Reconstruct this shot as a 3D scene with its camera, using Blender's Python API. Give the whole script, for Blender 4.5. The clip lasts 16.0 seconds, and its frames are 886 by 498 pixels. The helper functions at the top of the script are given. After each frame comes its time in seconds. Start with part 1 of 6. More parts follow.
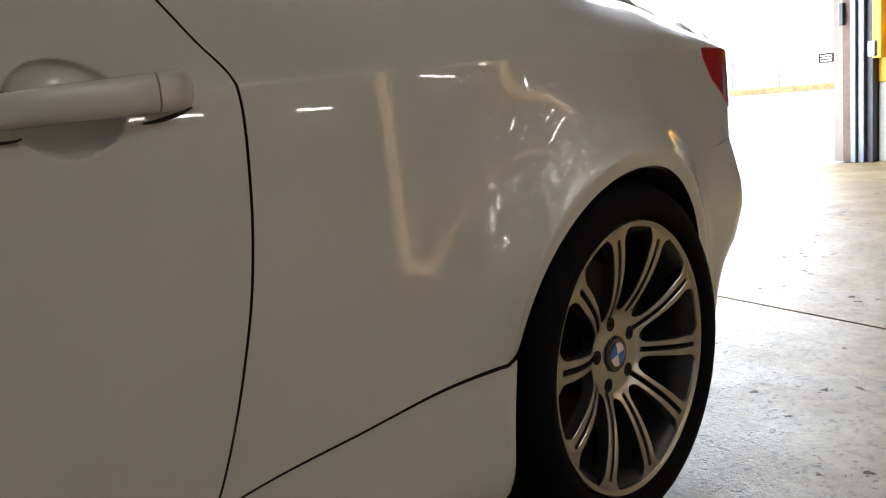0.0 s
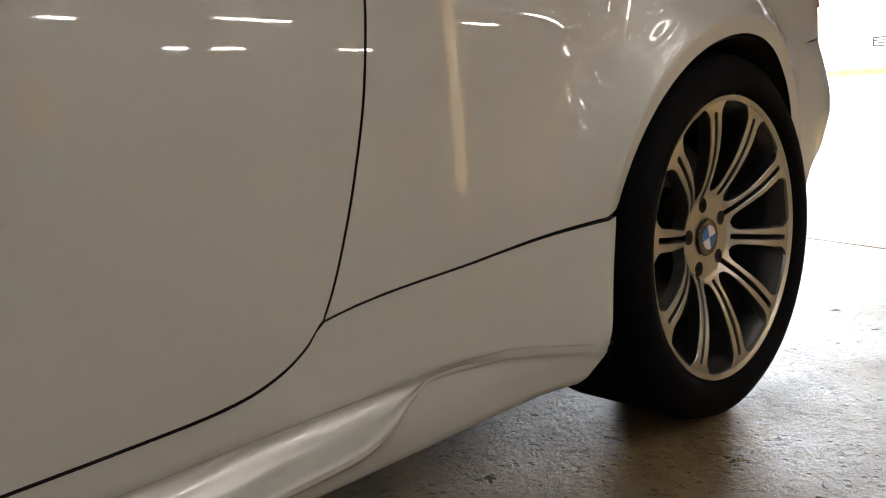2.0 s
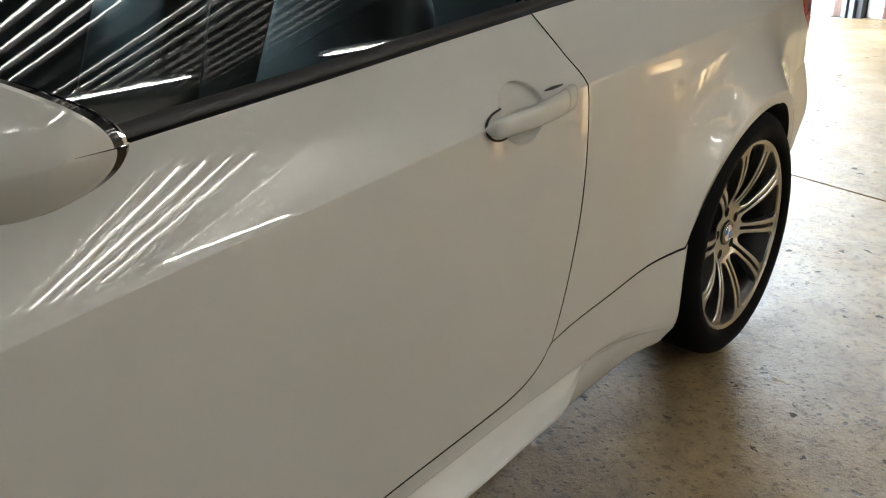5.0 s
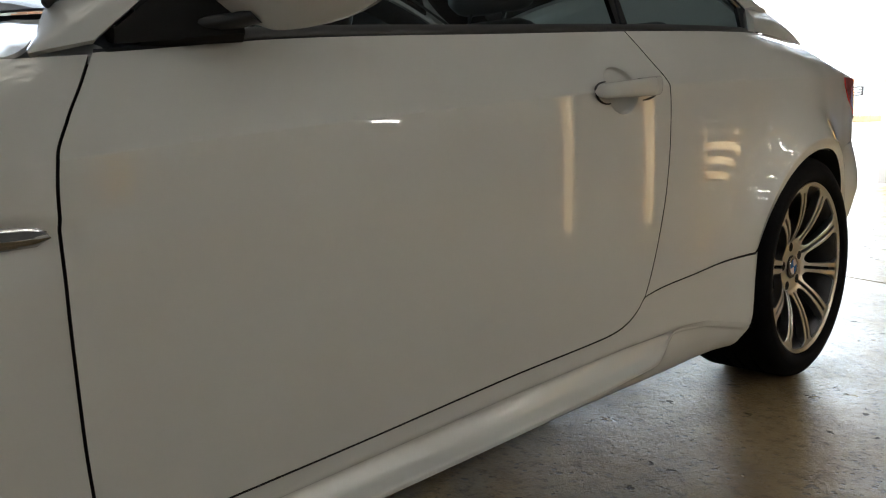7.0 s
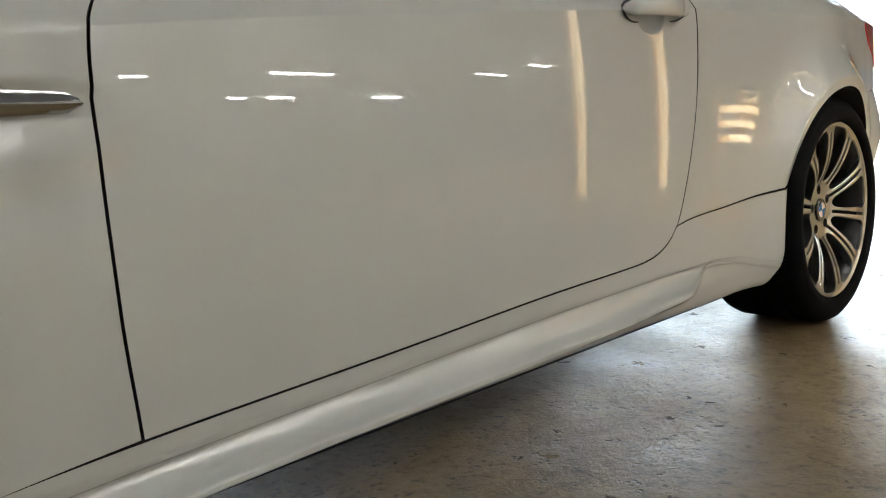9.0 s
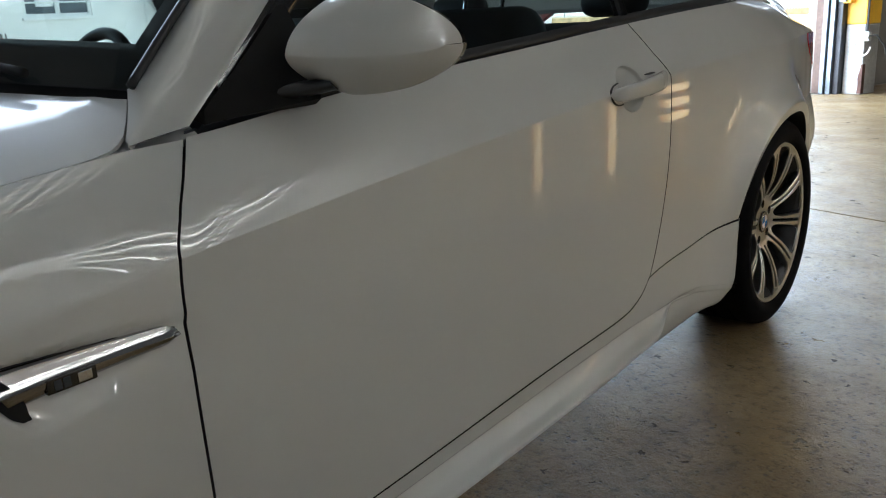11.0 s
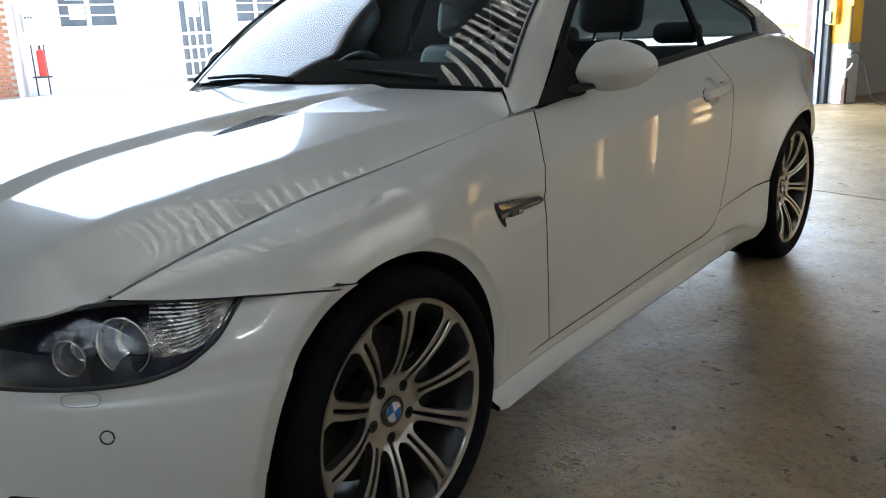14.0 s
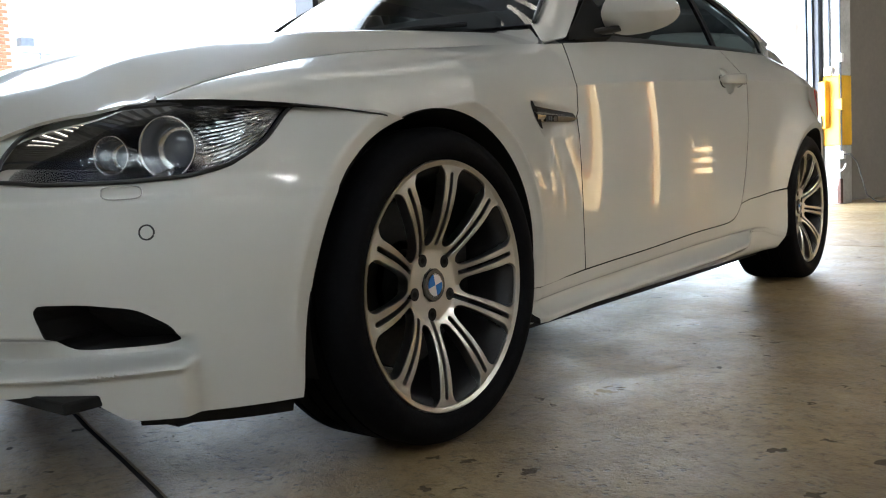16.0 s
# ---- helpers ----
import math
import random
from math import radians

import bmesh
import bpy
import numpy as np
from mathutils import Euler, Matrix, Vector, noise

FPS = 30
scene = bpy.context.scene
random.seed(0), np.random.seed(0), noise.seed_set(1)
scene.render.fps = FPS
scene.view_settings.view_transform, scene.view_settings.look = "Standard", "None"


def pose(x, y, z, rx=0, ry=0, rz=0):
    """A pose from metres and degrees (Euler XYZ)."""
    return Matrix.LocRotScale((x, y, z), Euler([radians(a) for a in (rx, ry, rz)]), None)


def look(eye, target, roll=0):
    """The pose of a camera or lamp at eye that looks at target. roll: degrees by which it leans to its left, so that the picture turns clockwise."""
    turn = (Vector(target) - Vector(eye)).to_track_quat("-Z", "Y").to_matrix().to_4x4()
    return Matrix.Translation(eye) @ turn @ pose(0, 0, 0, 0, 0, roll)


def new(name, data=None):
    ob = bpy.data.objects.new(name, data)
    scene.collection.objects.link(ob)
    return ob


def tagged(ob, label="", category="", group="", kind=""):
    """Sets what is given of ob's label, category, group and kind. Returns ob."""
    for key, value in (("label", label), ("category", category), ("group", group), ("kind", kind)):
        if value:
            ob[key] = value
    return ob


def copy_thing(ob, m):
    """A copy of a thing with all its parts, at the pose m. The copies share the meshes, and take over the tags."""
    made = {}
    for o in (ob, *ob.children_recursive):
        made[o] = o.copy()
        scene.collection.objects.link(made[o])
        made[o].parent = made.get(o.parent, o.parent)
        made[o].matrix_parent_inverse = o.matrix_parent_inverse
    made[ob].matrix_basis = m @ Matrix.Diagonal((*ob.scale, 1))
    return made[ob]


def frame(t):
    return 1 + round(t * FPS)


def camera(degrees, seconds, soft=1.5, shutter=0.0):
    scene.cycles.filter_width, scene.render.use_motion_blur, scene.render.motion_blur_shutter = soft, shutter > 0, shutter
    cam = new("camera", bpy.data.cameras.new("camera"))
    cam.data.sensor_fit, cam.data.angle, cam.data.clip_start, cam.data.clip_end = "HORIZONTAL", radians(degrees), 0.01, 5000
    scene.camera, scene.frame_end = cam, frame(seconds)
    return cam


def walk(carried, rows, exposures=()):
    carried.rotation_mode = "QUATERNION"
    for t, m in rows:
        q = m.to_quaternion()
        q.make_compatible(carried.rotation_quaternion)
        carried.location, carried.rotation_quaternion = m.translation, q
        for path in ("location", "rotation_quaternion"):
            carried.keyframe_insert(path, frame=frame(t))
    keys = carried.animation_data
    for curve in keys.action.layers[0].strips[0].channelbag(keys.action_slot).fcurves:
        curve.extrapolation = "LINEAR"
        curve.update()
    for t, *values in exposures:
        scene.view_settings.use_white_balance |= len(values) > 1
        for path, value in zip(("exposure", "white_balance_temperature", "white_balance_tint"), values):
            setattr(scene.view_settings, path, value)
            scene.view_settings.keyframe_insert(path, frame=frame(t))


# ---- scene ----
cam = camera(56.5, 16.0, 1.1)
METRES, EYE, TILT, LEAN, TURN = 8.0, 1.5, 0.0, 0.0, 0.0
PATH = [
    (0, (1.683, 1.46, 0.827), (0.306, 2.872, 0.49), -5.0),
    (0.5, (1.659, 1.448, 0.637), (0.288, 2.888, 0.423), -4.9),
    (1, (1.664, 1.435, 0.609), (0.293, 2.865, 0.332), -5.0),
    (1.5, (1.637, 1.413, 0.625), (0.262, 2.831, 0.309), -4.7),
    (2, (1.61, 1.386, 0.628), (0.17, 2.726, 0.266), -4.6),
    (2.5, (1.601, 1.39, 0.71), (0.162, 2.716, 0.295), -3.0),
    (3, (1.593, 1.357, 1.02), (0.22, 2.628, 0.313), -2.7),
    (3.2, (1.584, 1.317, 1.106), (0.245, 2.582, 0.329), -2.5),
    (5.3, (1.657, 0.614, 1.186), (0.443, 1.999, 0.408), -1.8),
    (5.5, (1.71, 0.549, 1.188), (0.441, 1.891, 0.42), -1.6),
    (6, (1.787, 0.367, 1.192), (0.483, 1.673, 0.422), -0.7),
    (6.5, (1.802, 0.272, 1.087), (0.477, 1.624, 0.442), -1.2),
    (7, (1.846, 0.265, 0.81), (0.447, 1.66, 0.496), -1.5),
    (7.5, (1.86, 0.253, 0.637), (0.455, 1.666, 0.464), -3.5),
    (8, (1.863, 0.251, 0.617), (0.469, 1.67, 0.411), -4.0),
    (8.5, (1.828, 0.243, 0.625), (0.422, 1.615, 0.254), -3.8),
    (9, (1.801, 0.235, 0.636), (0.388, 1.622, 0.35), -3.3),
    (9.2, (1.806, 0.235, 0.635), (0.392, 1.627, 0.383), -3.0),
    (11.3, (1.686, 0.023, 1.107), (0.489, 1.512, 0.516), -2.2),
    (11.5, (1.672, -0.075, 1.135), (0.499, 1.427, 0.529), -1.5),
    (12, (1.678, -0.333, 1.149), (0.555, 1.214, 0.561), -0.6),
    (12.5, (1.726, -0.637, 1.168), (0.595, 0.914, 0.609), -1.4),
    (13, (1.845, -0.868, 1.174), (0.695, 0.683, 0.655), -0.4),
    (13.5, (1.954, -1.069, 1.161), (0.758, 0.442, 0.625), -1.0),
    (14, (1.98, -1.196, 1.137), (0.768, 0.305, 0.612), -2.6),
    (14.5, (1.965, -1.269, 0.966), (0.735, 0.263, 0.596), -2.2),
    (15, (1.92, -1.302, 0.727), (0.686, 0.266, 0.594), -1.9),
    (15.5, (1.926, -1.319, 0.572), (0.682, 0.244, 0.476), -2.6),
    (16, (1.924, -1.322, 0.544), (0.69, 0.243, 0.378), -3.0),
]
walk(cam, [(t, look(eye, target, roll)) for t, eye, target, roll in PATH], [(0.0, 1.18, 6350, 13.5), (0.5, 1.12, 6350, 13.5), (1.0, 1.52, 6450, 13.0), (2.0, 1.65, 6500, 14.0), (3.0, 1.69, 6450, 13.0), (5.5, 2.13, 6150, 8.0), (6.2, 2.03, 6150, 8.0), (7.0, 1.58, 6150, 8.0), (7.5, 1.58, 6150, 8.0), (8.0, 1.78, 6150, 8.0), (9.0, 2.33, 6000, 7.0), (11.5, 1.39, 5700, 7.0), (12.5, 1.43, 5700, 7.0), (13.5, 1.63, 5700, 7.0), (14.5, 1.91, 5700, 7.0), (15.5, 1.93, 5950, 8.0), (16.0, 2.25, 6000, 8.0)])

# ---------------------------------------------------------------- light
world = bpy.data.worlds.new("world")
scene.world = world
world.use_nodes = True
wn = world.node_tree.nodes
sky = wn.new("ShaderNodeTexSky")
sky.sky_type = "NISHITA"
sky.sun_disc = False
sky.sun_elevation = radians(58)
sky.sun_rotation = radians(196.6)
sky.dust_density = 6.0
wn["Background"].inputs["Strength"].default_value = 0.15
haze = wn.new("ShaderNodeMixRGB")
haze.inputs[0].default_value = 0.5
haze.inputs[2].default_value = (8.2, 8.5, 9.0, 1)
world.node_tree.links.new(sky.outputs["Color"], haze.inputs[1])
world.node_tree.links.new(haze.outputs[0], wn["Background"].inputs["Color"])

sun = new("sun", bpy.data.lights.new("sun", "SUN"))
sun.data.energy = 4.5
sun.data.angle = radians(0.5)
sun.data.color = (1.0, 0.96, 0.9)
sun.matrix_world = look((-4.0, -13.4, 24), (0, 0, 0))


def opening_lamp(name, eye, target, wide, high, watts, colour=(0.86, 0.94, 1.0)):
    lamp = new(name, bpy.data.lights.new(name, "AREA"))
    lamp.data.shape = "RECTANGLE"
    lamp.data.size, lamp.data.size_y = wide, high
    lamp.data.energy = watts
    lamp.data.color = colour
    lamp.matrix_world = look(eye, target)
    return lamp


opening_lamp("daylight_rear_door", (-1.786, 7.635, 1.72), (0.13, 7.061, 1.6), 4.2, 3.3, 175)
opening_lamp("daylight_side_door", (-3.493, 1.868, 2.5), (-1.577, 1.294, 2.3), 2.9, 4.9, 46, (0.78, 0.89, 1.0))

# ---------------------------------------------------------------- materials


def material(name, base, rough=0.5, metal=0.0, spread=0.12, scale=6.0, fine=90.0, bump=0.0, coat=0.0, specular=0.5, coat_rough=0.03):
    """Principled surface with colour variation at two scales and a fine relief."""
    m = bpy.data.materials.new(name)
    m.use_nodes = True
    nt = m.node_tree
    b = nt.nodes["Principled BSDF"]
    b.inputs["Roughness"].default_value = rough
    b.inputs["Metallic"].default_value = metal
    b.inputs["Coat Weight"].default_value = coat
    b.inputs["Coat Roughness"].default_value = coat_rough
    b.inputs["Specular IOR Level"].default_value = specular
    b.inputs["Base Color"].default_value = (*base, 1)
    if spread > 0:
        tc = nt.nodes.new("ShaderNodeTexCoord")
        n1 = nt.nodes.new("ShaderNodeTexNoise")
        n2 = nt.nodes.new("ShaderNodeTexNoise")
        n1.inputs["Scale"].default_value = scale
        n2.inputs["Scale"].default_value = fine
        n1.inputs["Detail"].default_value = 5
        n2.inputs["Detail"].default_value = 3
        mix = nt.nodes.new("ShaderNodeMath")
        mix.operation = "MULTIPLY_ADD"
        mix.inputs[1].default_value = 0.6
        half = nt.nodes.new("ShaderNodeMath")
        half.operation = "MULTIPLY"
        half.inputs[1].default_value = 0.4
        ramp = nt.nodes.new("ShaderNodeValToRGB")
        ramp.color_ramp.elements[0].position = 0.3
        ramp.color_ramp.elements[1].position = 0.7
        ramp.color_ramp.elements[0].color = (*[c * (1 - spread) for c in base], 1)
        ramp.color_ramp.elements[1].color = (*[min(1, c * (1 + spread)) for c in base], 1)
        for n in (n1, n2):
            nt.links.new(tc.outputs["Object"], n.inputs["Vector"])
        nt.links.new(n2.outputs["Fac"], half.inputs[0])
        nt.links.new(n1.outputs["Fac"], mix.inputs[0])
        nt.links.new(half.outputs[0], mix.inputs[2])
        nt.links.new(mix.outputs[0], ramp.inputs["Fac"])
        nt.links.new(ramp.outputs["Color"], b.inputs["Base Color"])
        if bump > 0:
            bp = nt.nodes.new("ShaderNodeBump")
            bp.inputs["Strength"].default_value = bump
            bp.inputs["Distance"].default_value = 0.004
            nt.links.new(mix.outputs[0], bp.inputs["Height"])
            nt.links.new(bp.outputs["Normal"], b.inputs["Normal"])
    return m


def glowing(name, colour, strength, dirt=0.0):
    m = bpy.data.materials.new(name)
    m.use_nodes = True
    b = m.node_tree.nodes["Principled BSDF"]
    b.inputs["Base Color"].default_value = (*colour, 1)
    b.inputs["Emission Color"].default_value = (*colour, 1)
    b.inputs["Emission Strength"].default_value = strength
    if dirt:
        tree = m.node_tree
        where = tree.nodes.new("ShaderNodeTexCoord")
        grime = tree.nodes.new("ShaderNodeTexNoise")
        grime.inputs["Scale"].default_value = dirt
        grime.inputs["Detail"].default_value = 5
        span = tree.nodes.new("ShaderNodeMapRange")
        span.inputs["From Min"].default_value, span.inputs["From Max"].default_value = 0.35, 0.62
        span.inputs["To Min"].default_value, span.inputs["To Max"].default_value = 0.25 * strength, strength
        tree.links.new(where.outputs["Object"], grime.inputs["Vector"])
        tree.links.new(grime.outputs["Fac"], span.inputs["Value"])
        tree.links.new(span.outputs["Result"], b.inputs["Emission Strength"])
    return m


def glass(name, tint, ior=1.5, rough=0.0):
    m = bpy.data.materials.new(name)
    m.use_nodes = True
    nt = m.node_tree
    nt.nodes.remove(nt.nodes["Principled BSDF"])
    tr = nt.nodes.new("ShaderNodeBsdfTransparent")
    tr.inputs["Color"].default_value = (*tint, 1)
    gl = nt.nodes.new("ShaderNodeBsdfGlossy")
    gl.inputs["Roughness"].default_value = rough
    fr = nt.nodes.new("ShaderNodeFresnel")
    fr.inputs["IOR"].default_value = ior
    mx = nt.nodes.new("ShaderNodeMixShader")
    nt.links.new(fr.outputs[0], mx.inputs[0])
    nt.links.new(tr.outputs[0], mx.inputs[1])
    nt.links.new(gl.outputs[0], mx.inputs[2])
    nt.links.new(mx.outputs[0], nt.nodes["Material Output"].inputs["Surface"])
    return m


def concrete_floor(name):
    """Worn, damp-looking workshop concrete: broad stains, pits and patches that shine differently."""
    m = bpy.data.materials.new(name)
    m.use_nodes = True
    nt = m.node_tree
    b = nt.nodes["Principled BSDF"]
    tc = nt.nodes.new("ShaderNodeTexCoord")

    def noise_node(scale, detail=6, rough=0.6):
        n = nt.nodes.new("ShaderNodeTexNoise")
        n.inputs["Scale"].default_value = scale
        n.inputs["Detail"].default_value = detail
        n.inputs["Roughness"].default_value = rough
        nt.links.new(tc.outputs["Object"], n.inputs["Vector"])
        return n.outputs["Fac"]

    def ramp(value, stops):
        r = nt.nodes.new("ShaderNodeValToRGB")
        while len(r.color_ramp.elements) < len(stops):
            r.color_ramp.elements.new(0.5)
        for e, (p, c) in zip(r.color_ramp.elements, stops):
            e.position, e.color = p, (*c, 1) if len(c) == 3 else c
        nt.links.new(value, r.inputs["Fac"])
        return r.outputs["Color"]

    def math(op, a, c):
        n = nt.nodes.new("ShaderNodeMath")
        n.operation = op
        for i, v in enumerate((a, c)):
            if isinstance(v, (int, float)):
                n.inputs[i].default_value = v
            else:
                nt.links.new(v, n.inputs[i])
        return n.outputs[0]

    def blend(kind, f, a, c):
        n = nt.nodes.new("ShaderNodeMixRGB")
        n.blend_type = kind
        for i, v in enumerate((f, a, c)):
            if isinstance(v, (int, float)):
                n.inputs[i].default_value = v
            else:
                nt.links.new(v, n.inputs[i])
        return n.outputs[0]

    broad = ramp(noise_node(0.9), [(0.3, (0.150, 0.104, 0.046)), (0.5, (0.285, 0.206, 0.104)), (0.72, (0.410, 0.312, 0.172))])
    mottled = ramp(noise_node(9, 8, 0.72), [(0.34, (0.55, 0.52, 0.47)), (0.50, (0.92, 0.91, 0.90)), (0.66, (1.16, 1.14, 1.10))])
    base = blend("MULTIPLY", 0.75, broad, mottled)
    grit = ramp(noise_node(170, 3, 0.6), [(0.40, (0.72, 0.71, 0.70)), (0.58, (1.06, 1.06, 1.06))])
    base = blend("MULTIPLY", 0.5, base, grit)
    worn = ramp(noise_node(34, 7, 0.75), [(0.37, (0.36, 0.33, 0.28)), (0.49, (1, 1, 1))])
    base = blend("MULTIPLY", 0.8, base, worn)
    warp = nt.nodes.new("ShaderNodeTexNoise")
    warp.inputs["Scale"].default_value = 38
    warp.inputs["Detail"].default_value = 4
    nt.links.new(tc.outputs["Object"], warp.inputs["Vector"])
    shift = nt.nodes.new("ShaderNodeVectorMath")
    shift.operation = "MULTIPLY_ADD"
    shift.inputs[1].default_value = (0.075, 0.075, 0.0)
    nt.links.new(warp.outputs["Color"], shift.inputs[0])
    nt.links.new(tc.outputs["Object"], shift.inputs[2])
    vor = nt.nodes.new("ShaderNodeTexVoronoi")
    vor.inputs["Scale"].default_value = 17
    nt.links.new(shift.outputs[0], vor.inputs["Vector"])
    pick = nt.nodes.new("ShaderNodeSeparateColor")
    nt.links.new(vor.outputs["Color"], pick.inputs[0])
    size = math("MULTIPLY", math("POWER", pick.outputs[0], 1.5), 0.34)
    size = math("MULTIPLY", size, ramp(noise_node(1.7, 3), [(0.36, (0.25, 0.25, 0.25)), (0.60, (1, 1, 1))]))
    pit = ramp(math("MULTIPLY", math("SUBTRACT", size, vor.outputs["Distance"]), 9), [(0.0, (0, 0, 0)), (0.35, (1, 1, 1))])
    base = blend("MIX", math("MULTIPLY", pit, 0.85), base, ramp(noise_node(30), [(0, (0.035, 0.028, 0.018)), (1, (0.075, 0.060, 0.042))]))
    vor2 = nt.nodes.new("ShaderNodeTexVoronoi")
    vor2.inputs["Scale"].default_value = 42
    nt.links.new(tc.outputs["Object"], vor2.inputs["Vector"])
    speck = ramp(math("ADD", vor2.outputs["Distance"], math("MULTIPLY", noise_node(7, 4), 0.9)), [(0.57, (1, 1, 1)), (0.64, (0, 0, 0))])
    base = blend("MIX", math("MULTIPLY", speck, 0.7), base, ramp(noise_node(60), [(0, (0.05, 0.042, 0.03)), (1, (0.10, 0.085, 0.06))]))
    pit = math("ADD", pit, math("MULTIPLY", speck, 0.35))
    nt.links.new(base, b.inputs["Base Color"])
    b.inputs["Specular IOR Level"].default_value = 0.43
    rough = ramp(noise_node(3.5, 6, 0.65), [(0.32, (0.27, 0.27, 0.27)), (0.66, (0.44, 0.44, 0.44))])
    nt.links.new(math("MAXIMUM", rough, math("MULTIPLY", pit, 0.8)), b.inputs["Roughness"])
    height = math("SUBTRACT", math("ADD", math("MULTIPLY", noise_node(22, 5, 0.55), 0.35), math("MULTIPLY", noise_node(80, 5, 0.75), 0.42)), math("MULTIPLY", pit, 0.5))
    bp = nt.nodes.new("ShaderNodeBump")
    bp.inputs["Strength"].default_value = 1.0
    bp.inputs["Distance"].default_value = 0.0110
    nt.links.new(height, bp.inputs["Height"])
    nt.links.new(bp.outputs["Normal"], b.inputs["Normal"])
    return m


paint = material("white_car_paint", (0.60, 0.595, 0.565), rough=0.35, spread=0.012, scale=2.0, fine=900, coat=1.0, specular=0.5, coat_rough=0.012)
roof_black = material("black_roof", (0.015, 0.015, 0.017), rough=0.2, spread=0.2, scale=60, fine=300, coat=1.0)
rubber = material("tyre_rubber", (0.0050, 0.0051, 0.0062), rough=0.7, spread=0.4, scale=14, fine=120, bump=0.3, specular=0.06)
trim_black = material("black_plastic", (0.012, 0.012, 0.013), rough=0.42, spread=0.15, scale=40, fine=300)
gloss_black = material("gloss_black_trim", (0.008, 0.008, 0.009), rough=0.12, spread=0.1, coat=1.0)
lamp_black = material("blue_black_lamp_housing", (0.010, 0.013, 0.034), rough=0.2, spread=0.1, coat=0.6)
# black for felt liners, and for shade painted into gaps and holes
liner_shade_black = material("black_felt_and_gap_shade", (0.006, 0.006, 0.006), rough=0.95, spread=0.3, scale=30, fine=200)
machined = material("machined_alloy", (0.56, 0.55, 0.53), rough=0.28, metal=1.0, spread=0.06, scale=20, fine=400)
alloy_dark = material("dark_alloy", (0.035, 0.035, 0.038), rough=0.4, metal=0.6, spread=0.2, scale=15, fine=200)
dark_chrome = material("dark_chrome", (0.52, 0.51, 0.51), rough=0.12, metal=1.0, spread=0.1)
chrome = material("chrome", (0.75, 0.75, 0.76), rough=0.08, metal=1.0, spread=0.03)
disc_metal = material("brake_disc", (0.035, 0.035, 0.035), rough=0.5, metal=1.0, spread=0.2, scale=30)
vent_grey = material("grey_mesh_plastic", (0.34, 0.34, 0.35), rough=0.4, spread=0.1)
blue_enamel = material("blue_enamel", (0.02, 0.16, 0.55), rough=0.25, spread=0.05, coat=1.0)
white_enamel = material("white_enamel", (0.75, 0.76, 0.78), rough=0.25, spread=0.03, coat=1.0)
seat_leather = material("dark_leather", (0.022, 0.021, 0.022), rough=0.5, spread=0.25, scale=12, fine=160, bump=0.3)
# lighter and bluer than the plastic: sky reflection put into the colour
dash_plastic = material("sky_tinted_dash_plastic", (0.045, 0.050, 0.058), rough=0.6, spread=0.2, scale=20, fine=250, bump=0.2)
red_lens = material("red_lamp_lens", (0.45, 0.008, 0.01), rough=0.12, spread=0.1, coat=1.0)
lens_reflector = material("lamp_reflector", (0.86, 0.85, 0.84), rough=0.2, metal=1.0, spread=0.12, scale=60, fine=180, bump=0.06)
window_glass = glass("tinted_window_glass", (0.52, 0.61, 0.60), 1.6)
screen_glass = glass("windscreen_glass", (0.86, 0.94, 0.91), 1.75)
lens_glass = glass("clear_lamp_lens", (0.92, 0.93, 0.94), 1.45)
mirror_silver = material("mirror_glass", (0.8, 0.82, 0.85), rough=0.02, metal=1.0, spread=0.0)

floor_concrete = concrete_floor("workshop_concrete")
yard_concrete = material("yard_concrete", (0.58, 0.56, 0.53), rough=0.85, spread=0.16, scale=0.7, fine=20, bump=0.3)
wall_paint = material("grey_wall_paint", (0.20, 0.18, 0.158), rough=0.75, spread=0.12, scale=1.2, fine=18, bump=0.2)
wall_grey = material("grey_wall_render", (0.42, 0.41, 0.39), rough=0.85, spread=0.10, scale=1.4, fine=30, bump=0.2)
# for the unseen front wall: pale so that it throws light on the bumper
bounce_wall = material("bounce_wall_paint", (0.66, 0.65, 0.63), rough=0.7, spread=0.08, scale=1.2, fine=18, bump=0.2)
column_white = material("chipped_white_paint", (0.44, 0.44, 0.44), rough=0.6, spread=0.22, scale=5, fine=40, bump=0.3)
column_rust = material("rusty_red_oxide", (0.11, 0.055, 0.045), rough=0.8, spread=0.5, scale=7, fine=50, bump=0.5)
yellow_paint = material("yellow_safety_paint", (0.72, 0.40, 0.02), rough=0.5, spread=0.14, scale=6, fine=50, bump=0.2)
galvanised = material("galvanised_steel", (0.20, 0.23, 0.27), rough=0.42, metal=0.8, spread=0.2, scale=10, fine=80)
rust_brown = material("weathered_brown_steel", (0.10, 0.06, 0.045), rough=0.7, spread=0.35, scale=6, fine=50, bump=0.3)
dark_steel = material("dark_steel", (0.045, 0.047, 0.055), rough=0.45, metal=0.4, spread=0.25, scale=8, fine=80)
trolley_black = material("black_powder_coat", (0.012, 0.012, 0.014), rough=0.7, spread=0.25, scale=8, fine=80, specular=0.2)
roof_sheet = material("dark_roof_sheeting", (0.07, 0.068, 0.065), rough=0.7, spread=0.25, scale=1.5, fine=30)
skylight_sheet = glowing("daylit_rooflight_sheet", (1.0, 0.95, 0.84), 6.4)
skylight_dull = glowing("dirty_rooflight_sheet", (1.0, 0.90, 0.74), 0.95, 5.0)
# made-up rooflight over the front, added to brighten bumper and wing
front_fill_sheet = glowing("bluish_front_fill_glow", (0.88, 0.96, 1.0), 6.0)
tube_glow = glowing("fluorescent_tube", (1.0, 0.93, 0.82), 22.0)
